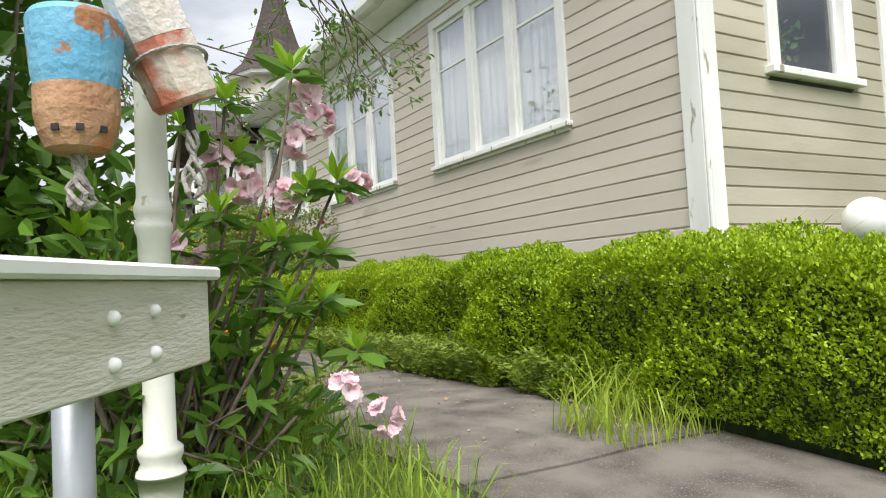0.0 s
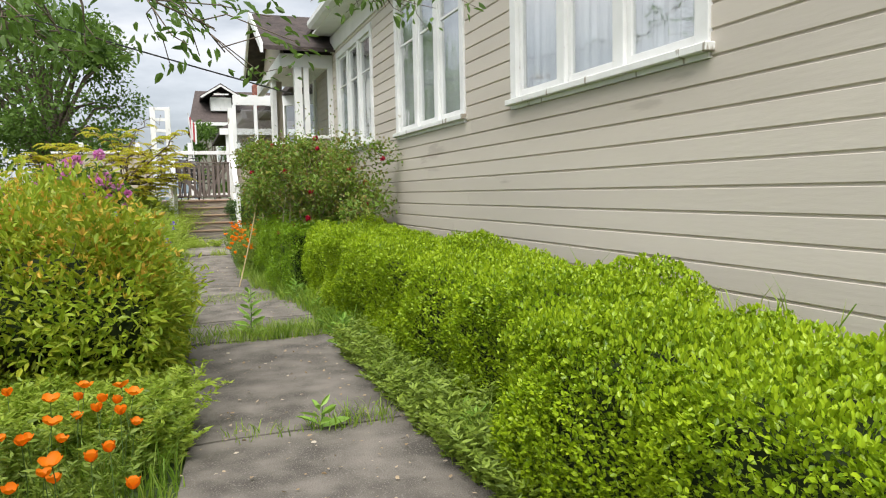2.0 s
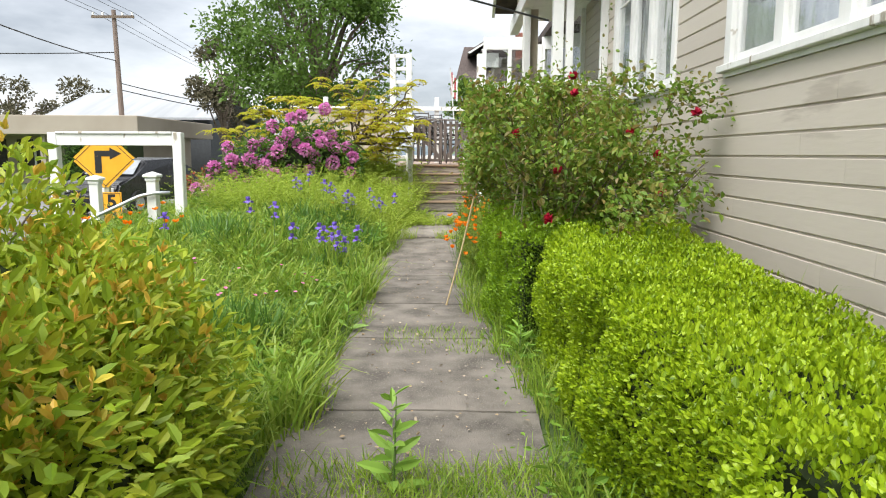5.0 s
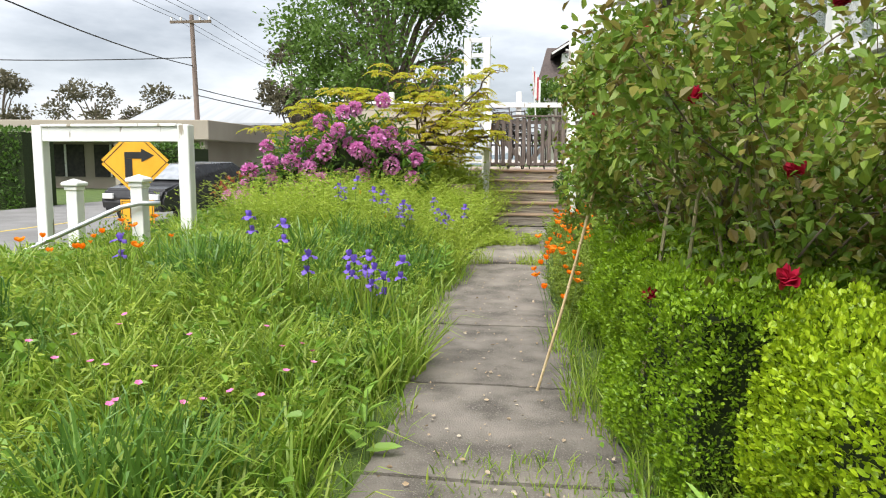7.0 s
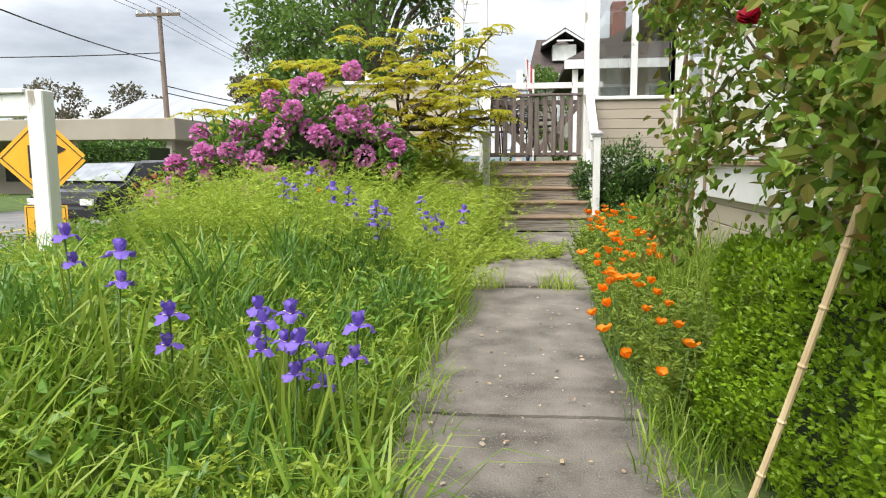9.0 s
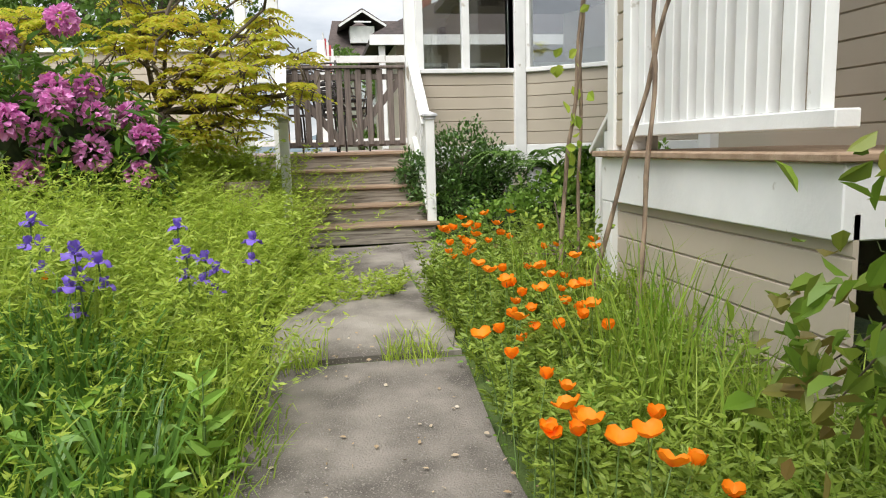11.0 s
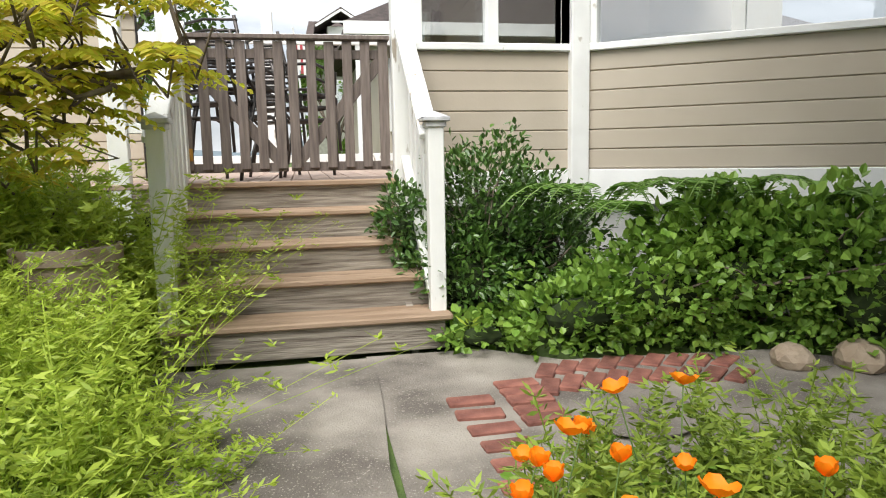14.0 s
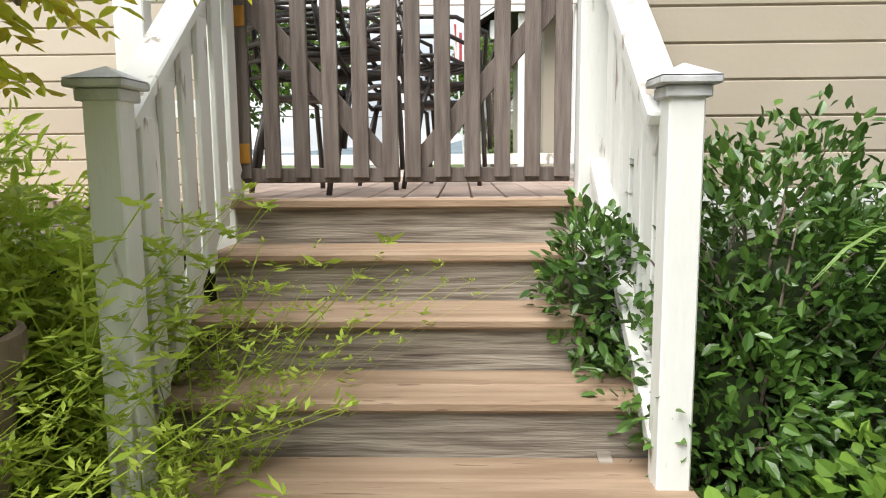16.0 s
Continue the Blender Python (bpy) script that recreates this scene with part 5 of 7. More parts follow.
leaves("leaf_tip", q, rng.normal(size=q.shape) * 0.6 + np.array([0, 0, 0.9]), rng.uniform(0.03, 0.06, len(q)), SPIREA_TIP, t, width=0.4)

# rose bush by the wall
t, p, d = bush("rose_bush", "sprawling rose bush with crimson blooms by the wall", "shrub",
     [(3.02, 10.6, 1.08, 0.6, 0.8, 0.52), (2.9, 11.6, 1.2, 0.5, 0.85, 0.62), (3.3, 10.2, 1.0, 0.42, 0.45, 0.45), (3.3, 11.6, 1.25, 0.45, 0.9, 0.6), (2.85, 12.3, 1.15, 0.48, 0.6, 0.6), (2.95, 12.3, 1.5, 0.42, 0.55, 0.48), (2.7, 11.9, 1.35, 0.4, 0.6, 0.5)], 19000, (0.03, 0.065), ROSELEAF, 0.6, 8, (3.0, 11.0), 60, 0.25, 0.1, jitter=1.0)
twiggy("rose_spray", "arching rose canes with loose leaves over the path", "shrub", (2.95, 11.1, 0.75), [(2.45, 10.6, 1.5), (2.4, 11.6, 1.65), (2.35, 12.3, 1.5), (2.65, 10.05, 1.45), (3.2, 9.9, 1.35), (3.5, 10.2, 1.5), (2.8, 10.4, 1.6), (2.6, 11.5, 1.8), (3.1, 11.2, 1.75), (2.4, 12.6, 1.65), (2.9, 12.7, 1.75), (3.5, 12.3, 1.75), (2.4, 11.0, 1.2)], 12500, (0.03, 0.058), ROSELEAF, 27, 0.6, 2, width=0.6, trunk=0.009, up=0.0, zmax=1.92, xmin=2.2)
reds = [(2.67, 9.66, 0.95), (3.6, 9.75, 1.62), (3.2, 9.8, 1.5), (2.85, 9.9, 1.75), (2.5, 10.2, 1.5), (2.45, 10.9, 1.85), (2.35, 11.4, 1.2), (2.75, 9.9, 1.25), (3.45, 9.9, 1.1), (2.4, 11.9, 1.75), (2.3, 12.2, 1.55), (2.9, 10.3, 1.9), (3.5, 10.2, 1.35), (2.42, 10.4, 0.75)]
for q in reds:
    q = (q[0] - 0.05, q[1] - 0.14, q[2])
    petals("rose_bloom", [q, (q[0], q[1], q[2] + 0.008), (q[0], q[1], q[2] + 0.014)], [(-0.4, -0.6, 0.7)] * 3, 6, 0.042, 0.45, ROSE, t, width=1.0, seed=int(q[1] * 100))
bm = bmesh.new()
r2 = np.random.default_rng(77)
for k in range(26):
    b = Vector((2.95 + r2.normal() * 0.2, 11.0 + r2.normal() * 0.5, 0.3))
    e = Vector((2.28 + r2.random() * 0.7, 9.9 + r2.random() * 2.6, 1.0 + r2.random() * 1.0))
    m1 = b.lerp(e, 0.55) + Vector((0.0, 0.0, 0.35))
    tube(bm, [b, b.lerp(m1, 0.5) + Vector((0, 0, 0.1)), m1, m1.lerp(e, 0.6) + Vector((0, 0, 0.06)), e], [0.011, 0.009, 0.007, 0.005, 0.002], 6)
part("cane", bm, mat("rose cane", (0.2, 0.2, 0.09), (0.33, 0.27, 0.15), scale=10, rough=0.6, bump=0.2), t)
BOX_DARK = leaf_mat("older box leaf", [(0.09, 0.19, 0.01), (0.19, 0.33, 0.014), (0.31, 0.47, 0.022)], rough=0.4)
hedge2 = thing("box_hedge", "darker green untrimmed box hedge under the rose bush", "hedge", "", "stuff")
hedge_run(9.85, 12.75, 2.36, 3.4, 0.86, 8500, 5, hedge2, BOX_DARK)
# climbing vine between the windows
t, p, d = bush("climbing_rose", "thin climbing rose against the window frames", "climber", [(3.72, 13.2, 2.0, 0.08, 0.2, 0.9), (3.6, 9.9, 1.35, 0.1, 0.25, 0.25), (3.3, 13.55, 2.1, 0.3, 0.12, 0.6)], 330, (0.03, 0.055), ROSELEAF, 0.6, 9, (3.7, 12.6), 14, 0.3, 0.1)

cane = thing("bamboo_cane", "pale bamboo cane leaning into the rose bush", "cane")
bm = bmesh.new()
c0, c1 = Vector((1.95, 11.32, 0.0)), Vector((2.23, 11.16, 1.22))
pts, rad = [], []
for k in range(11):
    f = k / 10
    for df, rr_ in ((-0.004, 0.008), (0.0, 0.0105), (0.004, 0.008)):
        pts.append(c0.lerp(c1, f + df) + Vector((0.012 * math.sin(f * 3.1), 0, 0)))
        rad.append(rr_)
tube(bm, pts, rad, 8)
part("cane_shaft", bm, BAMBOO, cane)

# magenta rhododendron and yellow sumac
t, p, d = bush("magenta_rhododendron", "magenta flowering rhododendron on the bank", "shrub",
     [(-1.5, 17.3, 0.95, 0.6, 0.5, 0.62), (-0.85, 17.6, 1.3, 0.6, 0.5, 0.62), (-0.3, 17.7, 1.3, 0.45, 0.4, 0.55), (-2.0, 17.2, 0.62, 0.45, 0.45, 0.42), (0.1, 17.7, 1.1, 0.25, 0.25, 0.3)], 3800, (0.09, 0.15), RHODO, 0.28, 12, (-0.9, 17.6), 30, 0.62, -0.15, core=0.6, droop=0.35)
r3 = np.random.default_rng(5)
cand = p[(d[:, 1] < 0.0) & (d[:, 2] > -0.5)]
pick = [np.array(q) for q in ((-2.3, 17.1, 0.52), (-2.2, 17.05, 0.88), (-1.48, 17.2, 1.5), (-0.85, 17.4, 1.96), (-0.7, 17.5, 2.02), (-0.28, 17.5, 2.14), (-0.14, 17.4, 1.2), (0.2, 17.5, 1.3), (-0.53, 17.3, 1.06), (-0.72, 17.3, 1.5))]
for q in cand[r3.permutation(len(cand))]:
    if all(np.linalg.norm(q - o) > 0.23 for o in pick):
        pick.append(q)
    if len(pick) >= 44:
        break
ball_blooms("flower_truss", pick, 0.15, 150, MAGENTA, t, petal=0.055)


def sumac():
    """Tiered shrub: dark crooked limbs carrying rosettes of drooping pinnate leaves."""
    r = np.random.default_rng(21)
    t = thing("sumac_shrub", "yellow-green cut-leaf shrub with dark bent branches", "shrub")
    fork = Vector((0.12, 18.55, 1.55))
    bm = bmesh.new()
    tube(bm, [(0.0, 18.7, 0.3), (0.08, 18.62, 0.95), fork], [0.05, 0.042, 0.036], 8)
    tube(bm, [(-0.6, 18.8, 0.3), (-0.9, 18.7, 1.1), (-1.3, 18.6, 1.6)], [0.045, 0.036, 0.028], 8)
    ends = []

    def limb(a, b, r0, lev):
        a, b = Vector(a), Vector(b)
        k1 = a.lerp(b, 0.35) + Vector(r.normal(size=3) * 0.05) - Vector((0, 0, 0.05))
        k2 = a.lerp(b, 0.7) + Vector(r.normal(size=3) * 0.05)
        tube(bm, [a, k1, k2, b], [r0, r0 * 0.85, r0 * 0.7, r0 * 0.5], 6)
        ends.append(b)
        if lev < 2:
            for s in (k1, k2, k2, b):
                L = (b - a).length * r.uniform(0.3, 0.55)
                d2 = Vector((r.normal(), r.normal() * 0.7, 0.25 + 0.35 * r.normal())).normalized()
                limb(s, s + d2 * min(L, 0.42), r0 * 0.55, lev + 1)

    for e in ((-0.15, 18.5, 2.5), (0.4, 18.6, 2.75), (0.68, 18.4, 2.3), (1.05, 18.45, 2.4), (1.1, 18.3, 1.6), (0.75, 18.3, 1.45), (-0.4, 18.3, 1.9), (0.2, 18.2, 2.1), (1.28, 18.3, 1.68), (1.15, 18.2, 1.95)):
        limb(fork, e, 0.024, 0)
    for e in ((-2.3, 18.6, 1.6), (-1.7, 18.5, 2.15), (-1.1, 18.6, 2.35), (-0.7, 18.5, 2.3), (-1.5, 18.3, 1.75)):
        limb((-1.3, 18.6, 1.6), e, 0.02, 0)
    part("branch_frame", bm, BARK, t, smooth=True)
    P, D, Z = [], [], []
    for e in ends:
        if e.x > 1.42 or e.z > 2.9:
            continue
        for k in range(3):
            a = r.uniform(0, 6.28)
            h = Vector((math.cos(a), math.sin(a), 0))
            L = r.uniform(0.15, 0.27)
            sd = Vector((-h.y, h.x, 0))
            for f in np.linspace(0.15, 1.0, 8):
                q = e + h * L * f + Vector((0, 0, L * (0.35 * f - 0.6 * f * f)))
                for g in (1, -1):
                    P.append(q)
                    D.append(sd * g + h * 0.45 - Vector((0, 0, 0.35)))
                    Z.append(r.uniform(0.06, 0.09) * (1.15 - 0.5 * f))
    leaves("foliage", np.array([list(q) for q in P]), np.array([list(q) for q in D]), np.array(Z), SUMAC, t, width=0.36, droop=0.15)
    return t


sumac()
# overhanging limb near the start and the twigs above the flower bed
ch = twiggy("cherry_tree", "garden tree with thin overhanging twigs and small leaves", "tree", (-0.3, 5.06, 3.5), [(0.75, 5.5, 2.65), (0.45, 5.4, 2.35), (0.95, 5.6, 2.5), (0.35, 5.5, 2.8), (0.1, 5.4, 2.5)], 750, (0.045, 0.08), TREELEAF, 24, 0.5, 2, width=0.45, trunk=0.016, up=-0.1, zmin=1.98, zmax=3.3)
twiggy("cherry_branch", "leafy branch tips hanging before the house windows", "branch", (1.7, 5.35, 3.7), [(2.1, 5.5, 3.1), (2.35, 5.5, 2.95), (2.25, 5.6, 2.85), (1.85, 5.3, 3.0), (2.5, 5.55, 2.8)], 330, (0.05, 0.085), TREELEAF, 25, 0.35, 2, width=0.45, trunk=0.012, up=-0.1, zmin=2.42, zmax=3.4)
bm = bmesh.new()
tube(bm, [(-2.4, 4.6, -0.35), (-2.45, 4.62, 1.0), (-2.4, 4.6, 2.3), (-1.6, 4.8, 3.2), (0.4, 5.2, 3.75), (1.65, 5.4, 3.72)], [0.17, 0.14, 0.12, 0.08, 0.045, 0.02], 12)
part("trunk", bm, BARK, ch, smooth=True)


def big_tree(name, label, x, y, z0, h, rad, n, leaf, material, seed, lobes=26):
    r = np.random.default_rng(seed)
    t = thing(name, label, "tree", "far trees")
    bm = bmesh.new()
    top = Vector((x, y, z0 + h * 0.75))
    tube(bm, [(x, y, z0 - 0.5), (x + 0.1, y, z0 + h * 0.3), top], [rad * 0.09, rad * 0.06, rad * 0.015], 8)
    L = []
    for k in range(lobes):
        a, e = r.uniform(0, 6.28), r.uniform(-0.95, 1.1)
        rr0 = r.uniform(0.45, 0.88)
        q = Vector((x + math.cos(a) * rad * rr0 * math.cos(e), y + math.sin(a) * rad * rr0 * math.cos(e), z0 + h * 0.58 + math.sin(e) * h * 0.36))
        s = rad * r.uniform(0.14, 0.34)
        L.append((*q, s, s, s * 0.7))
        tube(bm, [(x, y, z0 + h * r.uniform(0.2, 0.5)), Vector((x, y, z0 + h * 0.5)).lerp(q, 0.6), q], [rad * 0.025, rad * 0.015, rad * 0.005], 5)
    part("trunk", bm, BARK, t)
    p, d = in_lobes(L, n, r, 0.25)
    leaves("crown", p, d + r.normal(size=p.shape) * 0.8, r.uniform(leaf[0], leaf[1], n), material, t, width=0.6)
    return t


big_tree("tree", "large dark green leafy tree beyond the garden", -3.9, 35, 0.0, 9.6, 4.3, 22000, (0.12, 0.22), TREELEAF, 41, 56)
big_tree("tree", "sparse brownish tree in the distance", -11.2, 45, 0.0, 8.2, 2.4, 5000, (0.12, 0.24), PURPLETREE, 42, 18)
for i, (x, y, h, rad) in enumerate(((-33, 60, 7.6, 3.4), (-40, 58, 8.4, 3.0), (-50, 60, 9.5, 3.4), (-27, 62, 7.2, 3.6))):
    big_tree("tree", "sparse brownish tree far behind the shops", x, y, 0.0, h, rad, 3200, (0.16, 0.34), PURPLETREE, 43 + i, 16)
big_tree("tree", "green tree behind the deck", 3.0, 40, 0.0, 5.2, 2.0, 4000, (0.1, 0.2), TREELEAF, 48, 14)

# evergreen shrub, ferns and ivy right of the steps
bush("evergreen_shrub", "glossy dark evergreen shrub crowding the steps", "shrub", [(2.95, 19.35, 0.85, 0.42, 0.38, 0.5), (2.75, 19.15, 0.55, 0.3, 0.3, 0.35), (3.25, 19.35, 0.7, 0.4, 0.35, 0.45), (2.42, 19.45, 0.85, 0.16, 0.25, 0.25)], 10500, (0.03, 0.062), GLOSSY, 0.5, 61, (3.0, 19.4), 40, 0.55, 0.3, stem_mat=BARK, core=0.42)
bush("ivy_patch", "low ivy and heart-leaved creepers along the wall foot", "ivy", [(3.3, 18.7, 0.4, 0.45, 0.3, 0.25), (3.8, 18.75, 0.5, 0.5, 0.4, 0.35), (4.3, 18.6, 0.55, 0.5, 0.4, 0.4), (4.7, 18.2, 0.5, 0.4, 0.4, 0.4), (2.75, 18.75, 0.32, 0.25, 0.15, 0.12)], 7500, (0.03, 0.066), IVY, 0.85, 62, (3.9, 18.9), 10, 0.6, 0.3, core=0.45)
bush("ivy_mound", "darker leafy mound below the sunroom windows", "ivy", [(4.2, 18.8, 0.78, 0.45, 0.3, 0.28), (4.65, 18.45, 0.75, 0.38, 0.3, 0.32)], 2600, (0.05, 0.10), IVY, 0.6, 63, (4.3, 18.9), 10, 0.5, 0.3, core=0.45)
bush("porch_weeds", "broad green leaves growing at the porch foot", "weed", [(2.75, 15.6, 0.4, 0.3, 0.5, 0.4), (3.2, 16.3, 0.35, 0.4, 0.5, 0.3)], 1500, (0.025, 0.05), FEATHER, 0.5, 64, None, 14, 0.5, 0.3)


def fern(x, y, z, n, L, seed):
    r = np.random.default_rng(seed)
    t = thing("sword_fern", "arching green sword fern", "fern", "ferns")
    bm = bmesh.new()
    for k in range(n):
        P, D, S = [], [], []
        a = r.uniform(math.pi * 0.95, math.pi * 2.05)
        h = Vector((math.cos(a), math.sin(a) * 0.7, 0))
        pts = [Vector((x, y, z)) + h * L * f + Vector((0, 0, L * (1.1 * f - 0.95 * f * f))) for f in np.linspace(0, 1, 8)]
        tube(bm, pts, [0.004] * 7 + [0.001], 4)
        sd = Vector((-h.y, h.x, 0)).normalized()
        for f in np.linspace(0.12, 0.98, 26):
            i = min(int(f * 7), 6)
            q = pts[i].lerp(pts[i + 1], f * 7 - i)
            for s in (1, -1):
                P.append(q); D.append(sd * s + h * 0.3 - Vector((0, 0, 0.15))); S.append(0.08 * math.sin(math.pi * min(f * 0.85 + 0.12, 1)))
        fr = leaves("frond", np.array([list(q) for q in P]), np.array([list(q) for q in D]), np.array(S), FERN, t, width=0.28)
        tagged(fr, "", "", "", "stuff")
    part("midrib", bm, STEMGREEN, t)
FERN = leaf_mat("fern leaf", [(0.06, 0.14, 0.02), (0.10, 0.21, 0.03), (0.17, 0.30, 0.05)], rough=0.45)
fern(3.62, 19.25, 0.85, 13, 0.85, 71)
fern(4.2, 18.8, 0.95, 14, 0.62, 72)
fern(3.9, 19.0, 0.8, 11, 0.7, 73)
fern(4.6, 18.55, 0.9, 11, 0.55, 74)

# ---------- flowers, each its own thing ----------
def poppy(h, seed, r=0.028):
    t = thing("poppy", "orange California poppy on a thin stem", "flower", "orange poppies")
    bm = bmesh.new()
    tube(bm, [(0, 0, -0.02), (0.01, 0.005, h * 0.5), (0, 0, h)], [0.0025, 0.002, 0.0018], 5)
    part("stem", bm, STEMGREEN, t)
    open_by = (1.0, 1.2, 0.8)[seed % 3]
    for k in range(4):
        bm = bmesh.new()
        ruffled(bm, (0, 0, h), k * 1.571 + 0.3 * seed, r * 2.1, r * 2.0, open_by - 0.5, open_by + 0.3, 0.3, 0.06, None, k)
        part("petal", bm, POPPY, t, smooth=True)
    return t
pop = [poppy(0.36, 1, 0.021), poppy(0.42, 2, 0.023), poppy(0.30, 3, 0.019)]
r4 = np.random.default_rng(15)
spots = [(r4.uniform(0.5, 1.12), r4.uniform(3.6, 4.9)) for _ in range(30)] + [(r4.uniform(-0.3, 0.7), r4.uniform(3.4, 5.1)) for _ in range(12)]
for cx, cy, cn in ((2.26, 16.3, 13), (2.2, 15.9, 8), (2.42, 14.7, 18), (2.28, 14.95, 8), (2.14, 13.4, 14), (2.05, 12.7, 5), (2.1, 14.0, 8), (2.5, 15.3, 5), (2.6, 16.5, 4)):
    spots += [(max(cx + r4.normal() * 0.1, 2.04 + 0.12 * float(sm(14, 15.5, cy))), cy + r4.normal() * 0.2) for _ in range(cn)]
spots += [(r4.uniform(-2.2, -0.6), r4.uniform(11.5, 13.5)) for _ in range(16)] + [(r4.uniform(2.3, 2.9), r4.uniform(15.0, 16.8)) for _ in range(8)] + [(0.2, 15.5), (-0.3, 16.2)]
for i, (x, y) in enumerate(spots):
    src = pop[i % 3]
    m = Matrix.Translation((x, y, gzf(x, y) + (0.12 if y > 12.8 and x > 1.9 else 0.0))) @ Euler((r4.normal() * 0.16, r4.normal() * 0.16, r4.uniform(0, 6.28))).to_matrix().to_4x4()
    if i < 3:
        src.matrix_basis = m
    else:
        copy_thing(src, m)


def iris_plant(h, seed):
    t = thing("iris", "purple iris flower on a tall green stem", "flower", "purple irises")
    bm = bmesh.new()
    tube(bm, [(0, 0, -0.03), (0.01, 0, h * 0.5), (0, 0, h)], [0.005, 0.004, 0.0035], 6)
    part("stem", bm, STEMGREEN, t)
    for cx, cy, cz, sc in ((0.0, 0.0, h, 1.0), (0.015, 0.012, h - 0.10, 0.85)):
        for k in range(3):
            bm = bmesh.new()
            ruffled(bm, (cx, cy, cz), k * 2.094 + seed, 0.07 * sc, 0.05 * sc, 0.6, -1.5, -0.15, 0.28, None, k)
            part("fall", bm, IRIS, t, smooth=True)
            bm = bmesh.new()
            ruffled(bm, (cx, cy, cz), k * 2.094 + 1.05 + seed, 0.058 * sc, 0.04 * sc, 0.95, 1.75, 0.3, 0.3, None, k)
            part("standard", bm, IRIS, t, smooth=True)
            bm = bmesh.new()
            ruffled(bm, (cx, cy, cz + 0.004), k * 2.094 + seed, 0.03 * sc, 0.012 * sc, 0.55, -0.1, 0.0)
            part("signal", bm, SIGNAL, t, "pale yellow blaze", smooth=True)
    a = np.arange(5) * 1.3
    leaves("sword_leaf", np.stack([0.02 * np.cos(a), 0.02 * np.sin(a), 0 * a], 1), np.stack([0.22 * np.cos(a), 0.22 * np.sin(a), 1 + 0 * a], 1), h * np.array([0.9, 0.8, 0.95, 0.7, 0.85]), GRASS, t, width=0.045, droop=0.05)
    return t
SIGNAL = mat("pale yellow petal", (0.75, 0.62, 0.28), (0.8, 0.74, 0.5), rough=0.6, bump=0)
irs = [iris_plant(0.50, 1), iris_plant(0.43, 5), iris_plant(0.56, 9)]
ispots = [(0.72, 12.12), (0.82, 12.15), (1.05, 11.95), (0.86, 11.88), (0.4, 12.04), (0.77, 12.04), (0.66, 12.2), (0.9, 12.0), (0.2, 12.0), (-0.1, 12.2), (-0.27, 15.3), (-0.2, 15.4), (0.18, 15.3), (0.22, 15.2), (0.51, 14.95), (0.55, 15.1), (0.48, 14.8), (0.11, 14.88), (0.9, 15.5), (0.95, 15.6), (1.06, 15.68), (0.82, 15.55), (0.35, 15.2), (0.7, 15.9), (-0.35, 15.2), (-0.75, 11.6)]
for i, (x, y) in enumerate(ispots):
    m = Matrix.Translation((x, y, gzf(x, y) + 0.06)) @ Euler((r4.normal() * 0.08, r4.normal() * 0.08, r4.uniform(0, 6.28))).to_matrix().to_4x4()
    if i < 3:
        irs[i].matrix_basis = m
    else:
        copy_thing(irs[i % 3], m)

# small pink flowers in the bank grass
def pink_flower(h):
    t = thing("pink_wildflower", "small pink wildflower in the long grass", "flower", "pink wildflowers")
    bm = bmesh.new()
    tube(bm, [(0, 0, -0.02), (0.006, 0, h * 0.5), (0, 0, h)], [0.002, 0.0016, 0.0014], 5)
    part("stem", bm, STEMGREEN, t)
    for k in range(5):
        bm = bmesh.new()
        ruffled(bm, (0, 0, h), k * 1.2566, 0.017, 0.015, 0.5, 0.25, 0.2)
        part("petal", bm, ROSEPINK, t, smooth=True)
    return t
ROSEPINK = leaf_mat("rose pink petal", [(0.8, 0.16, 0.42), (0.88, 0.32, 0.55)], rough=0.6)
pk = pink_flower(0.38)
for i, (x, y) in enumerate([(r4.uniform(-0.3, 0.95), r4.uniform(9.7, 10.9)) for _ in range(22)]):
    m = Matrix.Translation((x, y, gzf(x, y))) @ Euler((r4.normal() * 0.15, r4.normal() * 0.15, r4.uniform(0, 6.28))).to_matrix().to_4x4()
    if i == 0:
        pk.matrix_basis = m
    else:
        copy_thing(pk, m)

# fallen petals on the path
n = 900
x, y = rng.uniform(1.2, 2.4, n), rng.uniform(2.2, 16.0, n)
tagged(leaves("fallen_petals", np.stack([x, y, gz(1.8 + 0 * x, y) + 0.022], 1), np.stack([rng.normal(size=n), rng.normal(size=n), 0.05 * np.ones(n)], 1), rng.uniform(0.006, 0.032, n), DRY, None, width=0.6), "small dry petals and leaves fallen on the path", "leaf litter", "", "stuff")

# bean poles
def stick(name, label, pts, r0, r1):
    t = thing(name, label, "stick", "garden sticks")
    bm = bmesh.new()
    n = len(pts)
    pp, rr2 = [], []
    for i in range(n - 1):
        for k in range(6):
            f = k / 6
            q = Vector(pts[i]).lerp(Vector(pts[i + 1]), f)
            g = (i + f) / (n - 1)
            pp.append(q + Vector((0.006 * math.sin(g * 23), 0.006 * math.cos(g * 17), 0)))
            rr2.append((r0 + (r1 - r0) * g) * (1 + 0.12 * math.sin(g * 31)))
    pp.append(Vector(pts[-1])); rr2.append(r1)
    tube(bm, pp, rr2, 8)
    part("shaft", bm, STICK, t, smooth=True)
    return t
stick("bean_pole", "dark weathered stick leaning against another", [(2.74, 15.36, 0.1), (2.81, 15.08, 0.9), (2.86, 14.82, 1.5), (2.92, 14.6, 2.1)], 0.013, 0.009)
stick("bean_pole", "dark weathered upright stick in the weeds", [(2.80, 14.84, 0.0), (2.84, 14.84, 0.8), (2.86, 14.80, 1.5), (2.88, 14.86, 2.1)], 0.013, 0.009)
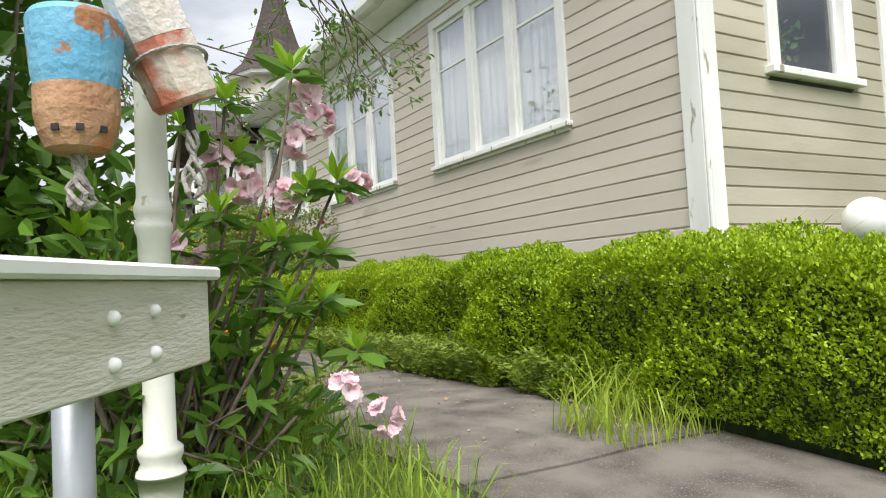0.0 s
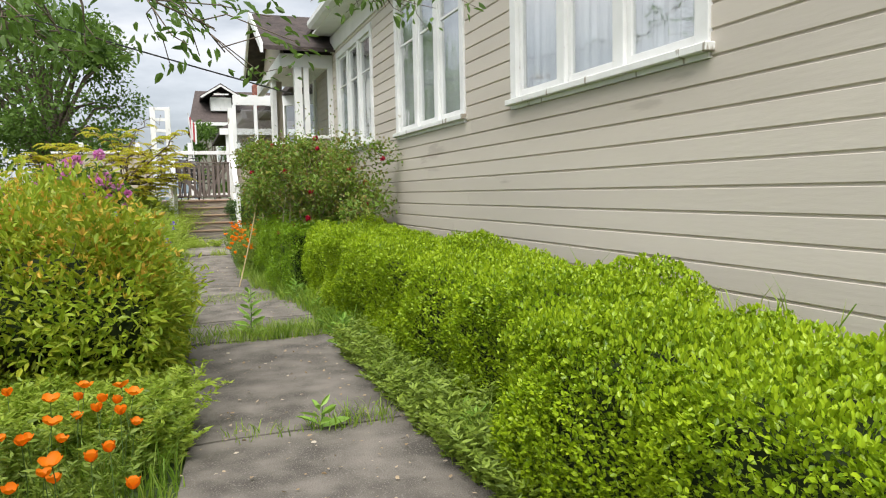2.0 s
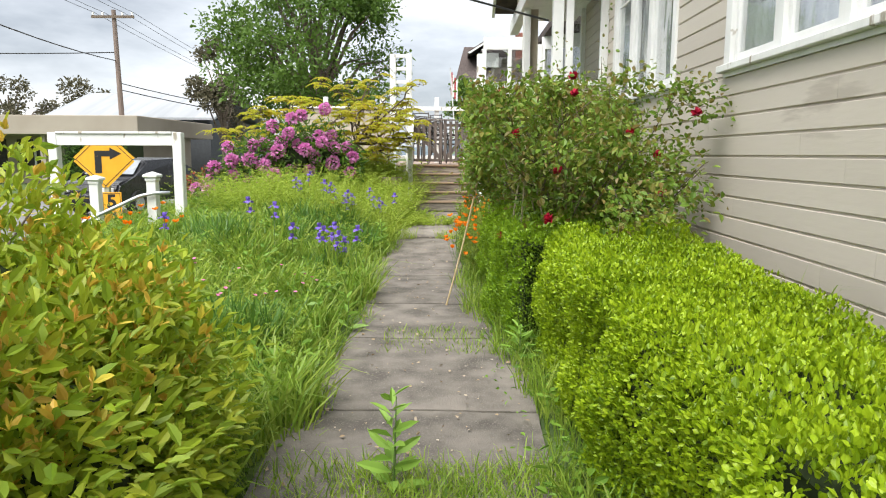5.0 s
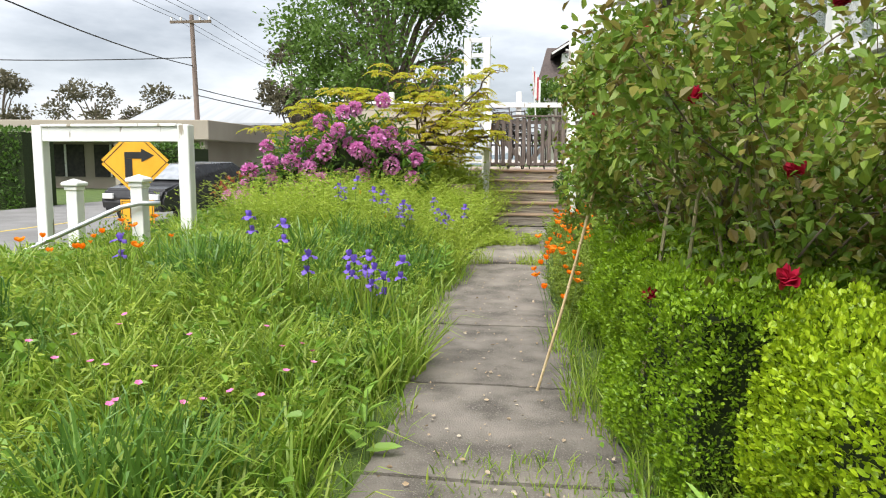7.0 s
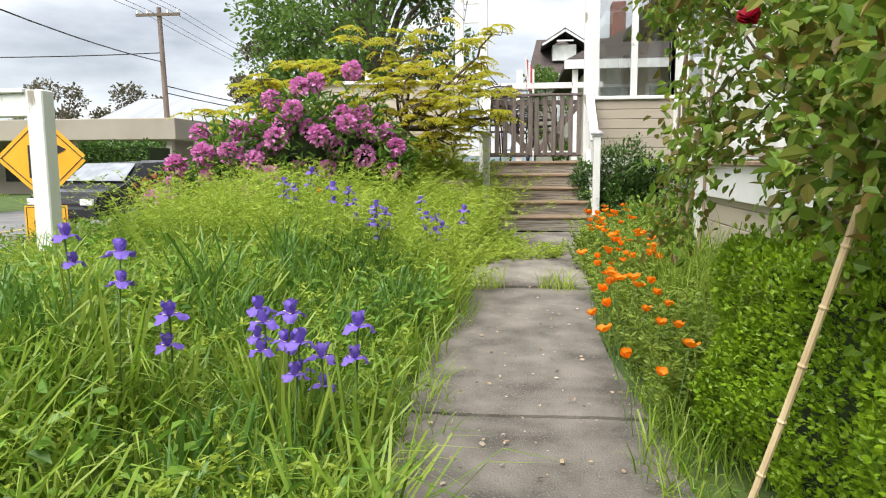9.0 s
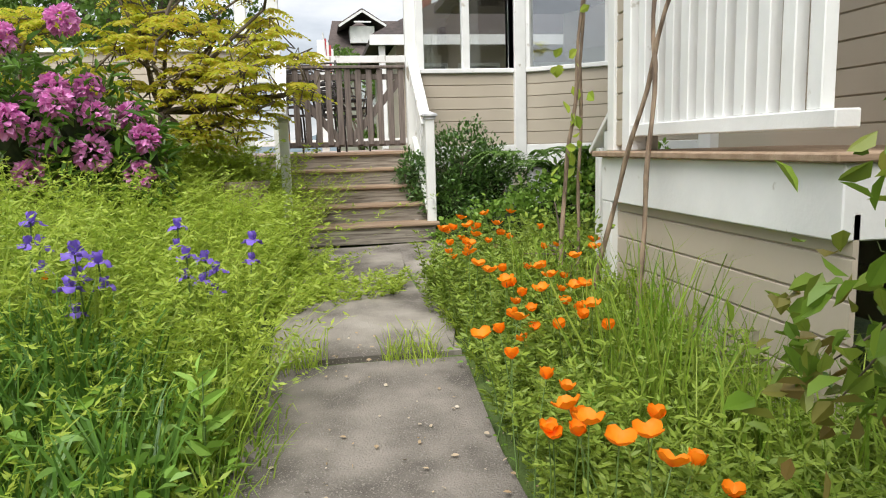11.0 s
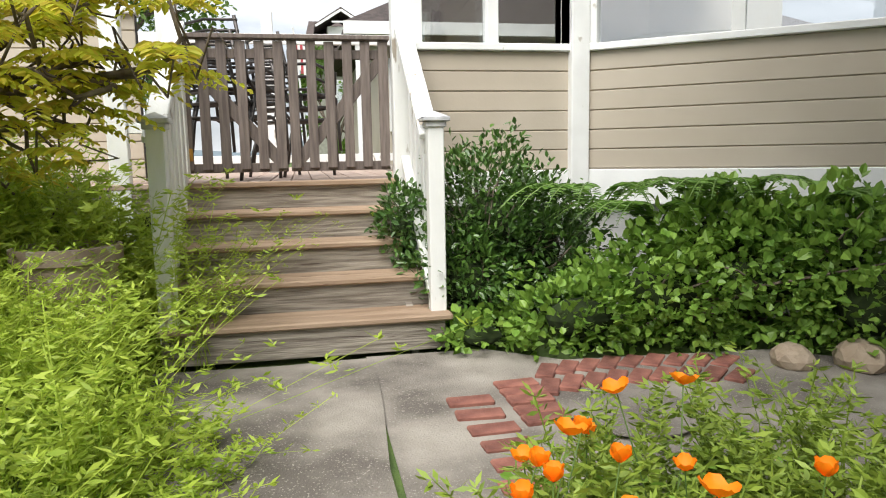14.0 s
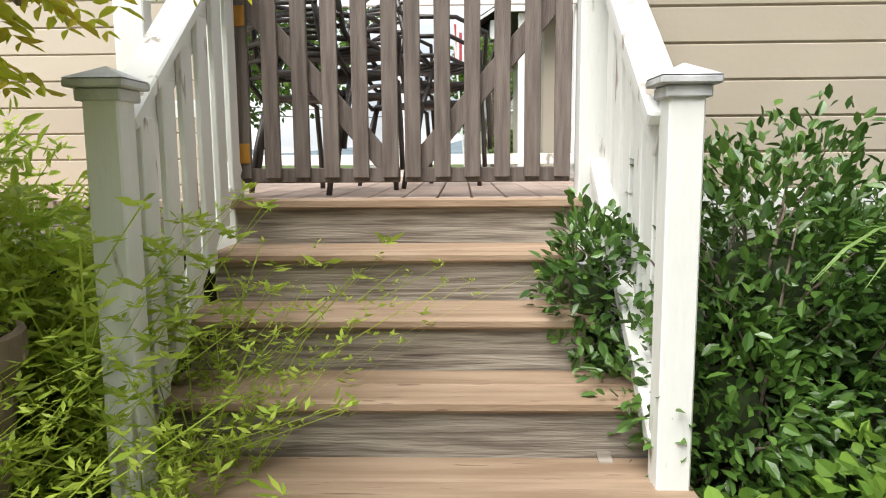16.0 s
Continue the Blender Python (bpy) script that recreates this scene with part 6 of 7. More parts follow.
stick("bean_pole", "brown bean pole wound with a vine", [(2.72, 15.62, 0.1), (2.76, 15.64, 0.9), (2.82, 15.6, 1.5), (2.86, 15.58, 2.2)], 0.014, 0.009)
stick("bean_pole", "thin brown bean pole with curling bark", [(2.88, 15.75, 0.1), (2.87, 15.7, 1.0), (2.87, 15.62, 2.2)], 0.012, 0.008)
r5 = np.random.default_rng(8)
p = np.stack([2.8 + r5.normal(size=26) * 0.05, 15.62 + r5.normal(size=26) * 0.05, r5.uniform(0.9, 2.0, 26)], 1)
t = thing("bean_vine", "bright green vine leaves on the bean poles", "vine")
leaves("foliage", p, r5.normal(size=p.shape) + np.array([-0.5, -0.3, -0.4]), r5.uniform(0.05, 0.09, 26), LIME, t, width=0.75)

# ---------- start of the walk: rail, turned post and buoys ----------
rail = thing("bench_rail", "flaking white wooden rail with round bolts on a steel pipe", "rail")
a, b = Vector((0.285, 1.53, 0)), Vector((-0.36, 0.50, 0))
L = (b - a).length
m = Matrix.Translation((a.x, a.y, 0)) @ Matrix.Rotation(math.atan2(b.y - a.y, b.x - a.x), 4, "Z")
part("board", one_box(0, L, -0.02, 0.02, 0.53, 0.70, bevel=0.004, m=m), mat("flaking cream white paint", (0.52, 0.50, 0.40), (0.66, 0.64, 0.56), scale=2.5, rough=0.7, bump=0.5, bscale=30, stretch=(1, 1, 5), spots=(0.36, 0.31, 0.22), spot_cut=0.66, spot_scale=8.0), rail)
part("cap", one_box(-0.01, L, -0.045, 0.045, 0.701, 0.728, bevel=0.006, m=m), WORN_WHITE, rail)
for x, z in ((0.26, 0.648), (0.40, 0.642), (0.26, 0.575), (0.40, 0.570)):
    bm = bmesh.new()
    bmesh.ops.create_uvsphere(bm, u_segments=12, v_segments=8, radius=0.0125, matrix=m @ Matrix.Translation((x, 0.022, z)))
    part("bolt", bm, WHITE, rail, smooth=True)
bm = bmesh.new()
q = m @ Vector((0.38, -0.055, 0))
tube(bm, [(q.x, q.y, gzf(q.x, q.y) - 0.1), (q.x, q.y, 0.69)], 0.03, 16)
part("pipe", bm, STEEL, rail, "grey galvanised pipe", smooth=True)
post_t = thing("turned_post", "white painted turned wooden post with ring mouldings", "post")
bm = bmesh.new()
zg = gzf(0.26, 1.99)
lathe(bm, [(0.07, zg - 0.05), (0.07, zg + 0.1), (0.052, zg + 0.16), (0.062, zg + 0.24), (0.066, 0.20), (0.05, 0.24), (0.058, 0.26), (0.058, 0.275), (0.042, 0.29), (0.04, 0.5), (0.042, 0.83), (0.049, 0.85), (0.049, 0.865), (0.043, 0.875), (0.048, 0.89), (0.05, 0.905), (0.046, 0.92), (0.042, 0.935), (0.04, 1.2), (0.038, 1.9)], 20, (0.26, 1.99, 0))
part("shaft", bm, mat("yellowed white paint", (0.58, 0.58, 0.50), (0.7, 0.7, 0.64), scale=4, rough=0.6, bump=0.2, spots=(0.4, 0.38, 0.28), spot_cut=0.68), post_t, smooth=True)

BLUEB = mat("chipped blue paint", (0.12, 0.36, 0.55), (0.2, 0.46, 0.64), scale=6, rough=0.75, bump=0.5, spots=(0.33, 0.15, 0.07), spot_cut=0.58, spot_scale=9.0)
ORANGEB = mat("chipped orange brown paint", (0.33, 0.17, 0.09), (0.48, 0.28, 0.16), scale=8, rough=0.85, bump=0.7, spots=(0.48, 0.18, 0.06), spot_cut=0.57, spot_scale=10.0)
REDB = mat("worn red and white paint", (0.50, 0.17, 0.11), (0.66, 0.58, 0.50), scale=7, rough=0.8, bump=0.6, lo=0.44, hi=0.56, spots=(0.42, 0.2, 0.14), spot_cut=0.63)
WHITEB = mat("chalky white buoy paint", (0.60, 0.52, 0.46), (0.68, 0.64, 0.60), scale=9, rough=0.85, bump=0.6, spots=(0.07, 0.13, 0.42), spot_cut=0.64, spot_scale=8.0)
ROPE = mat("grey rope", (0.28, 0.25, 0.22), (0.48, 0.45, 0.42), scale=40, rough=1.0, bump=0.8, bscale=120)


def rope_tail(t, x, y, z, n, L, seed):
    r = np.random.default_rng(seed)
    for k in range(n):
        bm = bmesh.new()
        a = k * 2 * math.pi / n
        pts = [Vector((x + 0.012 * math.cos(a + 9 * f) + r.normal() * 0.004 * f, y + 0.012 * math.sin(a + 9 * f), z - L * f)) + Vector((math.cos(a), math.sin(a), 0)) * 0.02 * f for f in np.linspace(0, 1, 12)]
        tube(bm, pts, [0.006] * 10 + [0.008, 0.003], 6)
        part("strand", bm, ROPE, t)


buoy = thing("buoy", "blue and orange-brown painted wooden buoy hung by rope", "buoy", "hanging buoys")
m = Matrix.Translation((0.075, 1.72, 1.14))
bm = bmesh.new()
lathe(bm, [(0.086, 0.0), (0.092, 0.03), (0.098, 0.10), (0.10, 0.15), (0.092, 0.165), (0.03, 0.172)], 28, (0, 0, 0), m)
part("upper_body", bm, BLUEB, buoy, smooth=False)
bm = bmesh.new()
lathe(bm, [(0.05, -0.145), (0.066, -0.135), (0.08, -0.10), (0.088, -0.06), (0.088, -0.001)], 28, (0, 0, 0), m)
part("lower_body", bm, ORANGEB, buoy)
# no bores cut: small black blocks stand in for the shade in the holes
for k in range(3):
    aa = radians(-125 + 35 * k)
    part("hole_shade", one_box(-0.008, 0.008, -0.004, 0.004, -0.007, 0.007, m=m @ Matrix.Rotation(aa + math.pi / 2, 4, "Z") @ Matrix.Translation((0, -0.0795, -0.1))), BLACK, buoy)
rope_tail(buoy, 0.075, 1.72, 1.0, 5, 0.13, 3)
bm = bmesh.new()
tube(bm, [(0.075, 1.72, 1.30), (0.09, 1.74, 1.5), (0.2, 1.9, 1.85)], 0.006, 6)
part("rope", bm, ROPE, buoy)
buoy2 = thing("buoy", "worn red, white and blue buoy tied to the post", "buoy", "hanging buoys")
m = Matrix.Translation((0.27, 1.79, 1.27)) @ Euler((0.1, -0.42, 0.0)).to_matrix().to_4x4()
bm = bmesh.new()
lathe(bm, [(0.075, -0.135), (0.085, -0.12), (0.088, 0.03)], 10, (0, 0, 0), m)
part("lower_body", bm, REDB, buoy2)
bm = bmesh.new()
lathe(bm, [(0.088, 0.031), (0.086, 0.12), (0.08, 0.2), (0.06, 0.22)], 10, (0, 0, 0), m)
part("upper_body", bm, WHITEB, buoy2)
bm = bmesh.new()
tube(bm, [m @ Vector((0.092 * math.cos(t2), 0.092 * math.sin(t2), -0.03 + 0.03 * math.cos(t2 + 2))) for t2 in np.linspace(0, 6.28, 25)], 0.005, 6)
part("rope", bm, ROPE, buoy2)
bm = bmesh.new()
q = m @ Vector((0, 0, -0.13))
tube(bm, [q, q + Vector((0.01, 0, -0.08))], 0.012, 8)
part("spindle", bm, BLACK, buoy2)
rope_tail(buoy2, q.x + 0.01, q.y, q.z - 0.07, 4, 0.17, 5)

ball = thing("white_float", "round white plastic float on a short stake", "float", at=(0, 0, 0))
bm = bmesh.new()
bmesh.ops.create_uvsphere(bm, u_segments=28, v_segments=18, radius=0.17, matrix=Matrix.Translation((5.02, 2.72, 0.95)))
part("ball", bm, mat("white plastic", (0.72, 0.71, 0.68), (0.8, 0.8, 0.78), rough=0.4, bump=0.05, spots=(0.3, 0.3, 0.28), spot_cut=0.7), ball, smooth=True)
bm = bmesh.new()
tube(bm, [(5.02, 2.72, -0.1), (5.02, 2.72, 0.79)], 0.025, 8)
part("stake", bm, STICK, ball)
pot = thing("potted_plant", "leafy pot plant on the inner window ledge", "plant")
bm = bmesh.new()
lathe(bm, [(0.06, 2.11), (0.085, 2.26), (0.09, 2.28)], 16, (5.05, S + 0.26, 0))
part("pot", bm, mat("terracotta", (0.3, 0.13, 0.08), rough=0.8), pot)
part("ledge", one_box(4.62, 5.68, S + 0.185, S + 0.4, 2.06, 2.105), WHITE, pot)
r6 = np.random.default_rng(3)
p = np.array([5.05, S + 0.26, 2.5]) + r6.normal(size=(160, 3)) * np.array([0.12, 0.05, 0.14])
leaves("foliage", p, r6.normal(size=p.shape), r6.uniform(0.05, 0.09, 160), DARKLEAF, pot, width=0.6)

# ---------- tower and neighbouring houses ----------
tower = thing("tower", "beige corner tower with a flared shingle cone roof", "tower")
TX, TY, TZ = 8.0, 26.0, 8.6
bm = bmesh.new()
lathe(bm, [(1.55, 3.0), (1.55, TZ)], 8, (TX, TY, 0))
part("wall", bm, SIDING, tower)
bm = bmesh.new()
lathe(bm, [(1.9, TZ), (1.95, TZ + 0.12), (1.6, TZ + 0.16)], 8, (TX, TY, 0))
part("cornice", bm, WHITE, tower)
bm = bmesh.new()
lathe(bm, [(1.98, TZ + 0.121), (1.35, TZ + 0.7), (0.95, TZ + 1.5), (0.6, TZ + 2.6), (0.1, TZ + 4.6)], 8, (TX, TY, 0))
part("roof", bm, SHINGLE, tower, "dark flared shingle roof")
for ang in (202, 247):
    mm = Matrix.Translation((TX, TY, 0)) @ Matrix.Rotation(radians(ang), 4, "Z")
    w = part("window", one_box(1.40, 1.52, -0.5, 0.5, 6.4, 7.9, m=mm), WHITE, tower)
    part("pane", one_box(1.522, 1.53, -0.38, 0.38, 6.55, 7.75, m=mm), GLASS, w)


def house(name, label, x0, x1, y0, y1, eave, ridge, wall, dormer=None, windows=()):
    h = thing(name, label, "house")
    bm = bmesh.new()
    box(bm, x0, x1, y0, y1, -0.3, eave)
    part("wall", bm, wall, h)
    bm = bmesh.new()
    ym, o = (y0 + y1) / 2, 0.6
    v = [bm.verts.new(p) for p in ((x0 - o, y0 - o, eave), (x1 + o, y0 - o, eave), (x1 - 1.0, ym, ridge), (x0 + (0.0 if dormer else 2.0), ym, ridge), (x0 - o, y1 + o, eave), (x1 + o, y1 + o, eave))]
    bm.faces.new((v[0], v[1], v[2], v[3])); bm.faces.new((v[3], v[2], v[5], v[4])); bm.faces.new((v[0], v[3], v[4])); bm.faces.new((v[1], v[5], v[2]))
    r = bmesh.ops.extrude_face_region(bm, geom=bm.faces[:])
    for q in r["geom"]:
        if isinstance(q, bmesh.types.BMVert):
            q.co.z += 0.12
    part("roof", bm, SHINGLE, h, "dark brown shingle roof")
    part("fascia", one_box(x0 - o - 0.05, x1 + o, y0 - o - 0.08, y0 - o, eave - 0.12, eave + 0.1), WHITE, h)
    if dormer:
        dx, dz, w = dormer
        yd = y0 + 0.6
        d = part("dormer", one_box(dx - w, dx + w, yd, yd + 3, dz, dz + 0.95), WHITE, h, "pale dormer with a braced gable")
        bm = bmesh.new()
        v = [bm.verts.new(p) for p in ((dx - w - 0.7, yd - 0.5, dz + 0.85), (dx, yd - 0.5, dz + 1.75), (dx + w + 0.7, yd - 0.5, dz + 0.85), (dx - w - 0.7, yd + 3, dz + 0.85), (dx, yd + 3, dz + 1.75), (dx + w + 0.7, yd + 3, dz + 0.85))]
        bm.faces.new((v[0], v[1], v[4], v[3])); bm.faces.new((v[1], v[2], v[5], v[4]))
        r = bmesh.ops.extrude_face_region(bm, geom=bm.faces[:])
        for q in r["geom"]:
            if isinstance(q, bmesh.types.BMVert):
                q.co.z += 0.14
        part("roof", bm, SHINGLE, d)
        bm = bmesh.new()
        for s in (-1, 1):
            tube(bm, [(dx, yd - 0.55, dz + 1.72), (dx + s * (w + 0.65), yd - 0.55, dz + 0.87)], 0.09, 4)
        tube(bm, [(dx - w * 0.7, yd - 0.55, dz + 1.1), (dx + w * 0.7, yd - 0.55, dz + 1.1)], 0.06, 4)
        part("brace", bm, WHITE, d)
    for (wx, wz, ww, wh) in windows:
        w = part("window", one_box(wx - ww / 2, wx + ww / 2, y0 - 0.06, y0 - 0.001, wz, wz + wh), WHITE, h)
        part("pane", one_box(wx - ww / 2 + 0.08, wx + ww / 2 - 0.08, y0 - 0.07, y0 - 0.062, wz + 0.08, wz + wh - 0.08), GLASS, w)
    return h


house("far_house", "distant olive-grey house with a brown roof and dormer", 2.6, 14, 54, 63, 6.3, 9.15, mat("olive grey paint", (0.2, 0.2, 0.16), (0.27, 0.27, 0.22), rough=0.8), dormer=(4.24, 7.35, 0.72), windows=((4.4, 3.6, 1.3, 1.8), (7.4, 3.6, 1.3, 1.8)))
nb = house("back_house", "tan neighbouring house with dark hip roof and windows", 3.3, 12, 28.5, 35, 3.55, 5.25, TAN, windows=((4.0, 1.75, 1.0, 1.35), (5.25, 1.75, 1.0, 1.35), (7.2, 1.75, 1.2, 1.35)))

part("chimney", one_box(4.2, 4.6, 31.2, 31.7, 4.6, 5.75, bevel=0.02), BRICK, nb, "brick chimney")
part("veranda_post", one_box(2.86, 3.0, 27.95, 28.09, 0.2, 3.43, bevel=0.01), WHITE, nb)

# flag on a far pole
flag = thing("flag", "small red and white flag on a leaning pole", "flag")
bm = bmesh.new()
tube(bm, [(2.2, 38, -0.4), (1.75, 38, 5.3)], 0.03, 6)
part("pole", bm, WHITE, flag)
for k in range(4):
    part("stripe", one_box(1.78 + 0.08 * k, 1.86 + 0.08 * k, 38, 38.02, 4.1 - 0.1 * k, 5.1 - 0.12 * k), mat("faded red cloth", (0.4, 0.06, 0.07), rough=0.9) if k % 2 == 0 else WHITE, flag)

# deck fence and stacked chairs
fence = thing("deck_fence", "white and grey railing at the back of the deck", "fence")
for x in (-1.2, 0.2, 1.55, 2.9):
    post(fence, x, 22.6, DZ, 2.75, 0.11, WORN_WHITE)
part("top_rail", one_box(-1.3, 3.0, 22.5, 22.54, 2.42, 2.52, bevel=0.004), WORN_WHITE, fence)
part("bottom_rail", one_box(-1.3, 3.0, 22.5, 22.54, DZ + 0.1, DZ + 0.18, bevel=0.004), WORN_WHITE, fence)
lwall = thing("deck_side_wall", "tan board wall with white posts beside the gate", "wall", "", "structure")
zz = 0.9
while zz < 2.3:
    board(lwall, TAN, -1.6, 0.68, zz, "x", DY + 0.9)
    zz += BOARD
part("wall_core", one_box(-1.6, 0.68, DY + 0.925, DY + 1.0, 0.2, 2.35), WALL_CORE, lwall)
part("cap", one_box(-1.65, 0.7, DY + 0.86, DY + 1.02, 2.351, 2.4, bevel=0.005), WHITE, lwall)
METAL = mat("dark bent metal tube", (0.05, 0.045, 0.04), (0.10, 0.09, 0.085), rough=0.4, metal=0.6, bump=0.05)


def stack_chair():
    t = thing("stacking_chair", "dark bent-tube garden chair in a stack behind the gate", "chair", "stacked chairs")
    for s in (-0.24, 0.24):
        bm = bmesh.new()
        tube(bm, [(s, -0.25, 0), (s, -0.24, 0.2), (s, -0.22, 0.42), (s, -0.15, 0.45), (s, 0.15, 0.43), (s, 0.22, 0.5), (s * 0.9, 0.3, 0.9)], 0.013, 8)
        part("side_frame", bm, METAL, t, smooth=True)
        bm = bmesh.new()
        tube(bm, [(s, 0.12, 0.43), (s, 0.2, 0.2), (s, 0.24, 0)], 0.013, 8)
        part("leg", bm, METAL, t, smooth=True)
        bm = bmesh.new()
        tube(bm, [(s * 1.06, -0.2, 0.45), (s * 1.12, -0.2, 0.62), (s * 1.12, 0.0, 0.68), (s, 0.26, 0.66)], 0.012, 8)
        part("arm", bm, METAL, t, smooth=True)
    for k in range(6):
        bm = bmesh.new()
        y = -0.2 + k * 0.065
        tube(bm, [(-0.24, y, 0.445), (0, y, 0.435), (0.24, y, 0.445)], 0.012, 6)
        part("seat_slat", bm, METAL, t, smooth=True)
    for k in range(6):
        bm = bmesh.new()
        z = 0.52 + k * 0.07
        y = 0.22 + (z - 0.5) * 0.2
        tube(bm, [(-0.235, y, z), (0, y + 0.04, z + 0.015), (0.235, y, z)], 0.011, 6)
        part("back_slat", bm, METAL, t, smooth=True)
    return t


ch0 = stack_chair()
first = True
for sx, sy, rot, n in ((1.34, DY + 0.62, 2.6, 3), (1.75, DY + 1.2, 2.2, 3)):
    for k in range(n):
        mm = Matrix.Translation((sx + 0.03 * k, sy + 0.025 * k, DZ + 0.10 * k)) @ Matrix.Rotation(rot, 4, "Z")
        if first:
            ch0.matrix_basis = mm
            first = False
        else:
            copy_thing(ch0, mm)

# ---------- street side ----------
sf = thing("timber_frame", "peeling white timber frame of two posts and a beam", "frame")
for x, y in ((-1.57, 14.15), (-3.31, 14.35)):
    part("post", one_box(x - 0.06, x + 0.06, y - 0.06, y + 0.06, gzf(x, y) - 0.1, 1.62, bevel=0.008), WORN_WHITE, sf)
mm = Matrix.Translation((-3.31, 14.35, 0)) @ Matrix.Rotation(math.atan2(-0.2, 1.74), 4, "Z")
part("beam", one_box(0.062, 1.69, -0.045, 0.045, 1.45, 1.60, bevel=0.006, m=mm), WORN_WHITE, sf)
part("cap_board", one_box(0.065, 1.685, -0.07, 0.07, 1.601, 1.63, bevel=0.005, m=mm), WORN_WHITE, sf)
st = thing("stub_post", "white square post with a moulded cap", "post", "stub posts")
x, y = -1.5, 13.16
part("shaft", one_box(-0.055, 0.055, -0.055, 0.055, -0.15, 0.72, bevel=0.005), WORN_WHITE, st)
bm = bmesh.new()
box(bm, -0.066, 0.066, -0.066, 0.066, 0.70, 0.74, bevel=0.006)
box(bm, -0.085, 0.085, -0.085, 0.085, 0.741, 0.775, bevel=0.008)
vs = [bm.verts.new((dx * 0.078, dy * 0.078, 0.776)) for dx, dy in ((-1, -1), (1, -1), (1, 1), (-1, 1))]
tp = bm.verts.new((0, 0, 0.81))
for k in range(4):
    bm.faces.new((vs[k], vs[(k + 1) % 4], tp))
bm.faces.new(vs[::-1])
part("cap", bm, WORN_WHITE, st)
st.matrix_basis = Matrix.Translation((x, y, 0.335))
copy_thing(st, Matrix.Translation((-2.35, 13.5, 0.28)))
hr = thing("pipe_handrail", "grey steel pipe handrail running down to the street", "handrail")
bm = bmesh.new()
tube(bm, [(-1.28, 13.1, 0.90), (-1.45, 13.07, 0.90), (-1.62, 13.05, 0.86), (-2.6, 12.6, 0.35), (-3.6, 12.2, -0.1)], 0.022, 10)
part("pipe", bm, STEEL, hr, smooth=True)
bm = bmesh.new()
tube(bm, [(-3.5, 12.24, -0.3), (-3.5, 12.24, -0.06)], 0.022, 10)
part("support", bm, STEEL, hr)

# road signs
def text_mesh(s, size, material, m, parent, name="lettering"):
    cu = bpy.data.curves.new(name, "FONT")
    cu.body, cu.size, cu.align_x, cu.align_y, cu.extrude, cu.offset = s, size, "CENTER", "CENTER", 0.003, 0.012
    tmp = bpy.data.objects.new(name, cu)
    me = bpy.data.meshes.new_from_object(tmp)
    bpy.data.objects.remove(tmp)
    me.materials.append(material)
    me.transform(m)
    ob = new(name, me)
    ob.parent = parent
    return ob


sg = thing("road_sign", "yellow right-turn warning sign above a 15 M.P.H plate", "road sign")
SX, SYY = -4.75, 18.5
mm = Matrix.Translation((SX, SYY, 1.22)) @ Matrix.Rotation(radians(14), 4, "Z") @ Matrix.Rotation(radians(90), 4, "X")
bm = bmesh.new()
box(bm, -0.41, 0.41, -0.41, 0.41, -0.006, 0.0, bevel=0.0)
bmesh.ops.bevel(bm, geom=[e for e in bm.edges if abs(e.verts[0].co.z - e.verts[1].co.z) > 0.004], offset=0.05, segments=4, affect="EDGES")
bmesh.ops.transform(bm, matrix=mm @ Matrix.Rotation(radians(45), 4, "Z"), verts=bm.verts[:])
part("diamond_plate", bm, YELLOW, sg)
bm = bmesh.new()
for k in range(4):
    box(bm, -0.365, 0.365, 0.35, 0.362, 0.001, 0.004, m=mm @ Matrix.Rotation(radians(45 + 90 * k), 4, "Z"))
part("border", bm, BLACK, sg)
bm = bmesh.new()
box(bm, -0.17, -0.05, -0.26, 0.06, 0.002, 0.006, m=mm)
box(bm, -0.17, 0.1, 0.061, 0.17, 0.002, 0.006, m=mm)
v = [bm.verts.new(mm @ Vector(p)) for p in ((0.1, 0.0, 0.006), (0.31, 0.115, 0.006), (0.1, 0.23, 0.006))]
f = bm.faces.new(v)
r = bmesh.ops.extrude_face_region(bm, geom=[f])
for q in r["geom"]:
    if isinstance(q, bmesh.types.BMVert):
        q.co -= mm.to_3x3() @ Vector((0, 0, 0.004))
part("arrow", bm, BLACK, sg, "black right-turn arrow")
m2 = Matrix.Translation((SX, SYY, 0.32)) @ Matrix.Rotation(radians(14), 4, "Z") @ Matrix.Rotation(radians(90), 4, "X")
part("speed_plate", one_box(-0.27, 0.27, -0.27, 0.27, -0.006, 0.0, m=m2), YELLOW, sg)
text_mesh("15", 0.36, BLACK, m2 @ Matrix.Translation((0, 0.08, 0.002)), sg)
text_mesh("M.P.H", 0.13, BLACK, m2 @ Matrix.Translation((0, -0.17, 0.002)), sg)
bm = bmesh.new()
for k in range(4):
    box(bm, -0.25, 0.25, 0.24, 0.25, 0.001, 0.003, m=m2 @ Matrix.Rotation(radians(90 * k), 4, "Z"))
part("border", bm, BLACK, sg)
part("post", one_box(SX - 0.05, SX + 0.05, SYY + 0.02, SYY + 0.12, -0.4, 1.7, bevel=0.005), mat("pale green treated post", (0.3, 0.32, 0.2), (0.38, 0.38, 0.28), rough=0.8), sg)

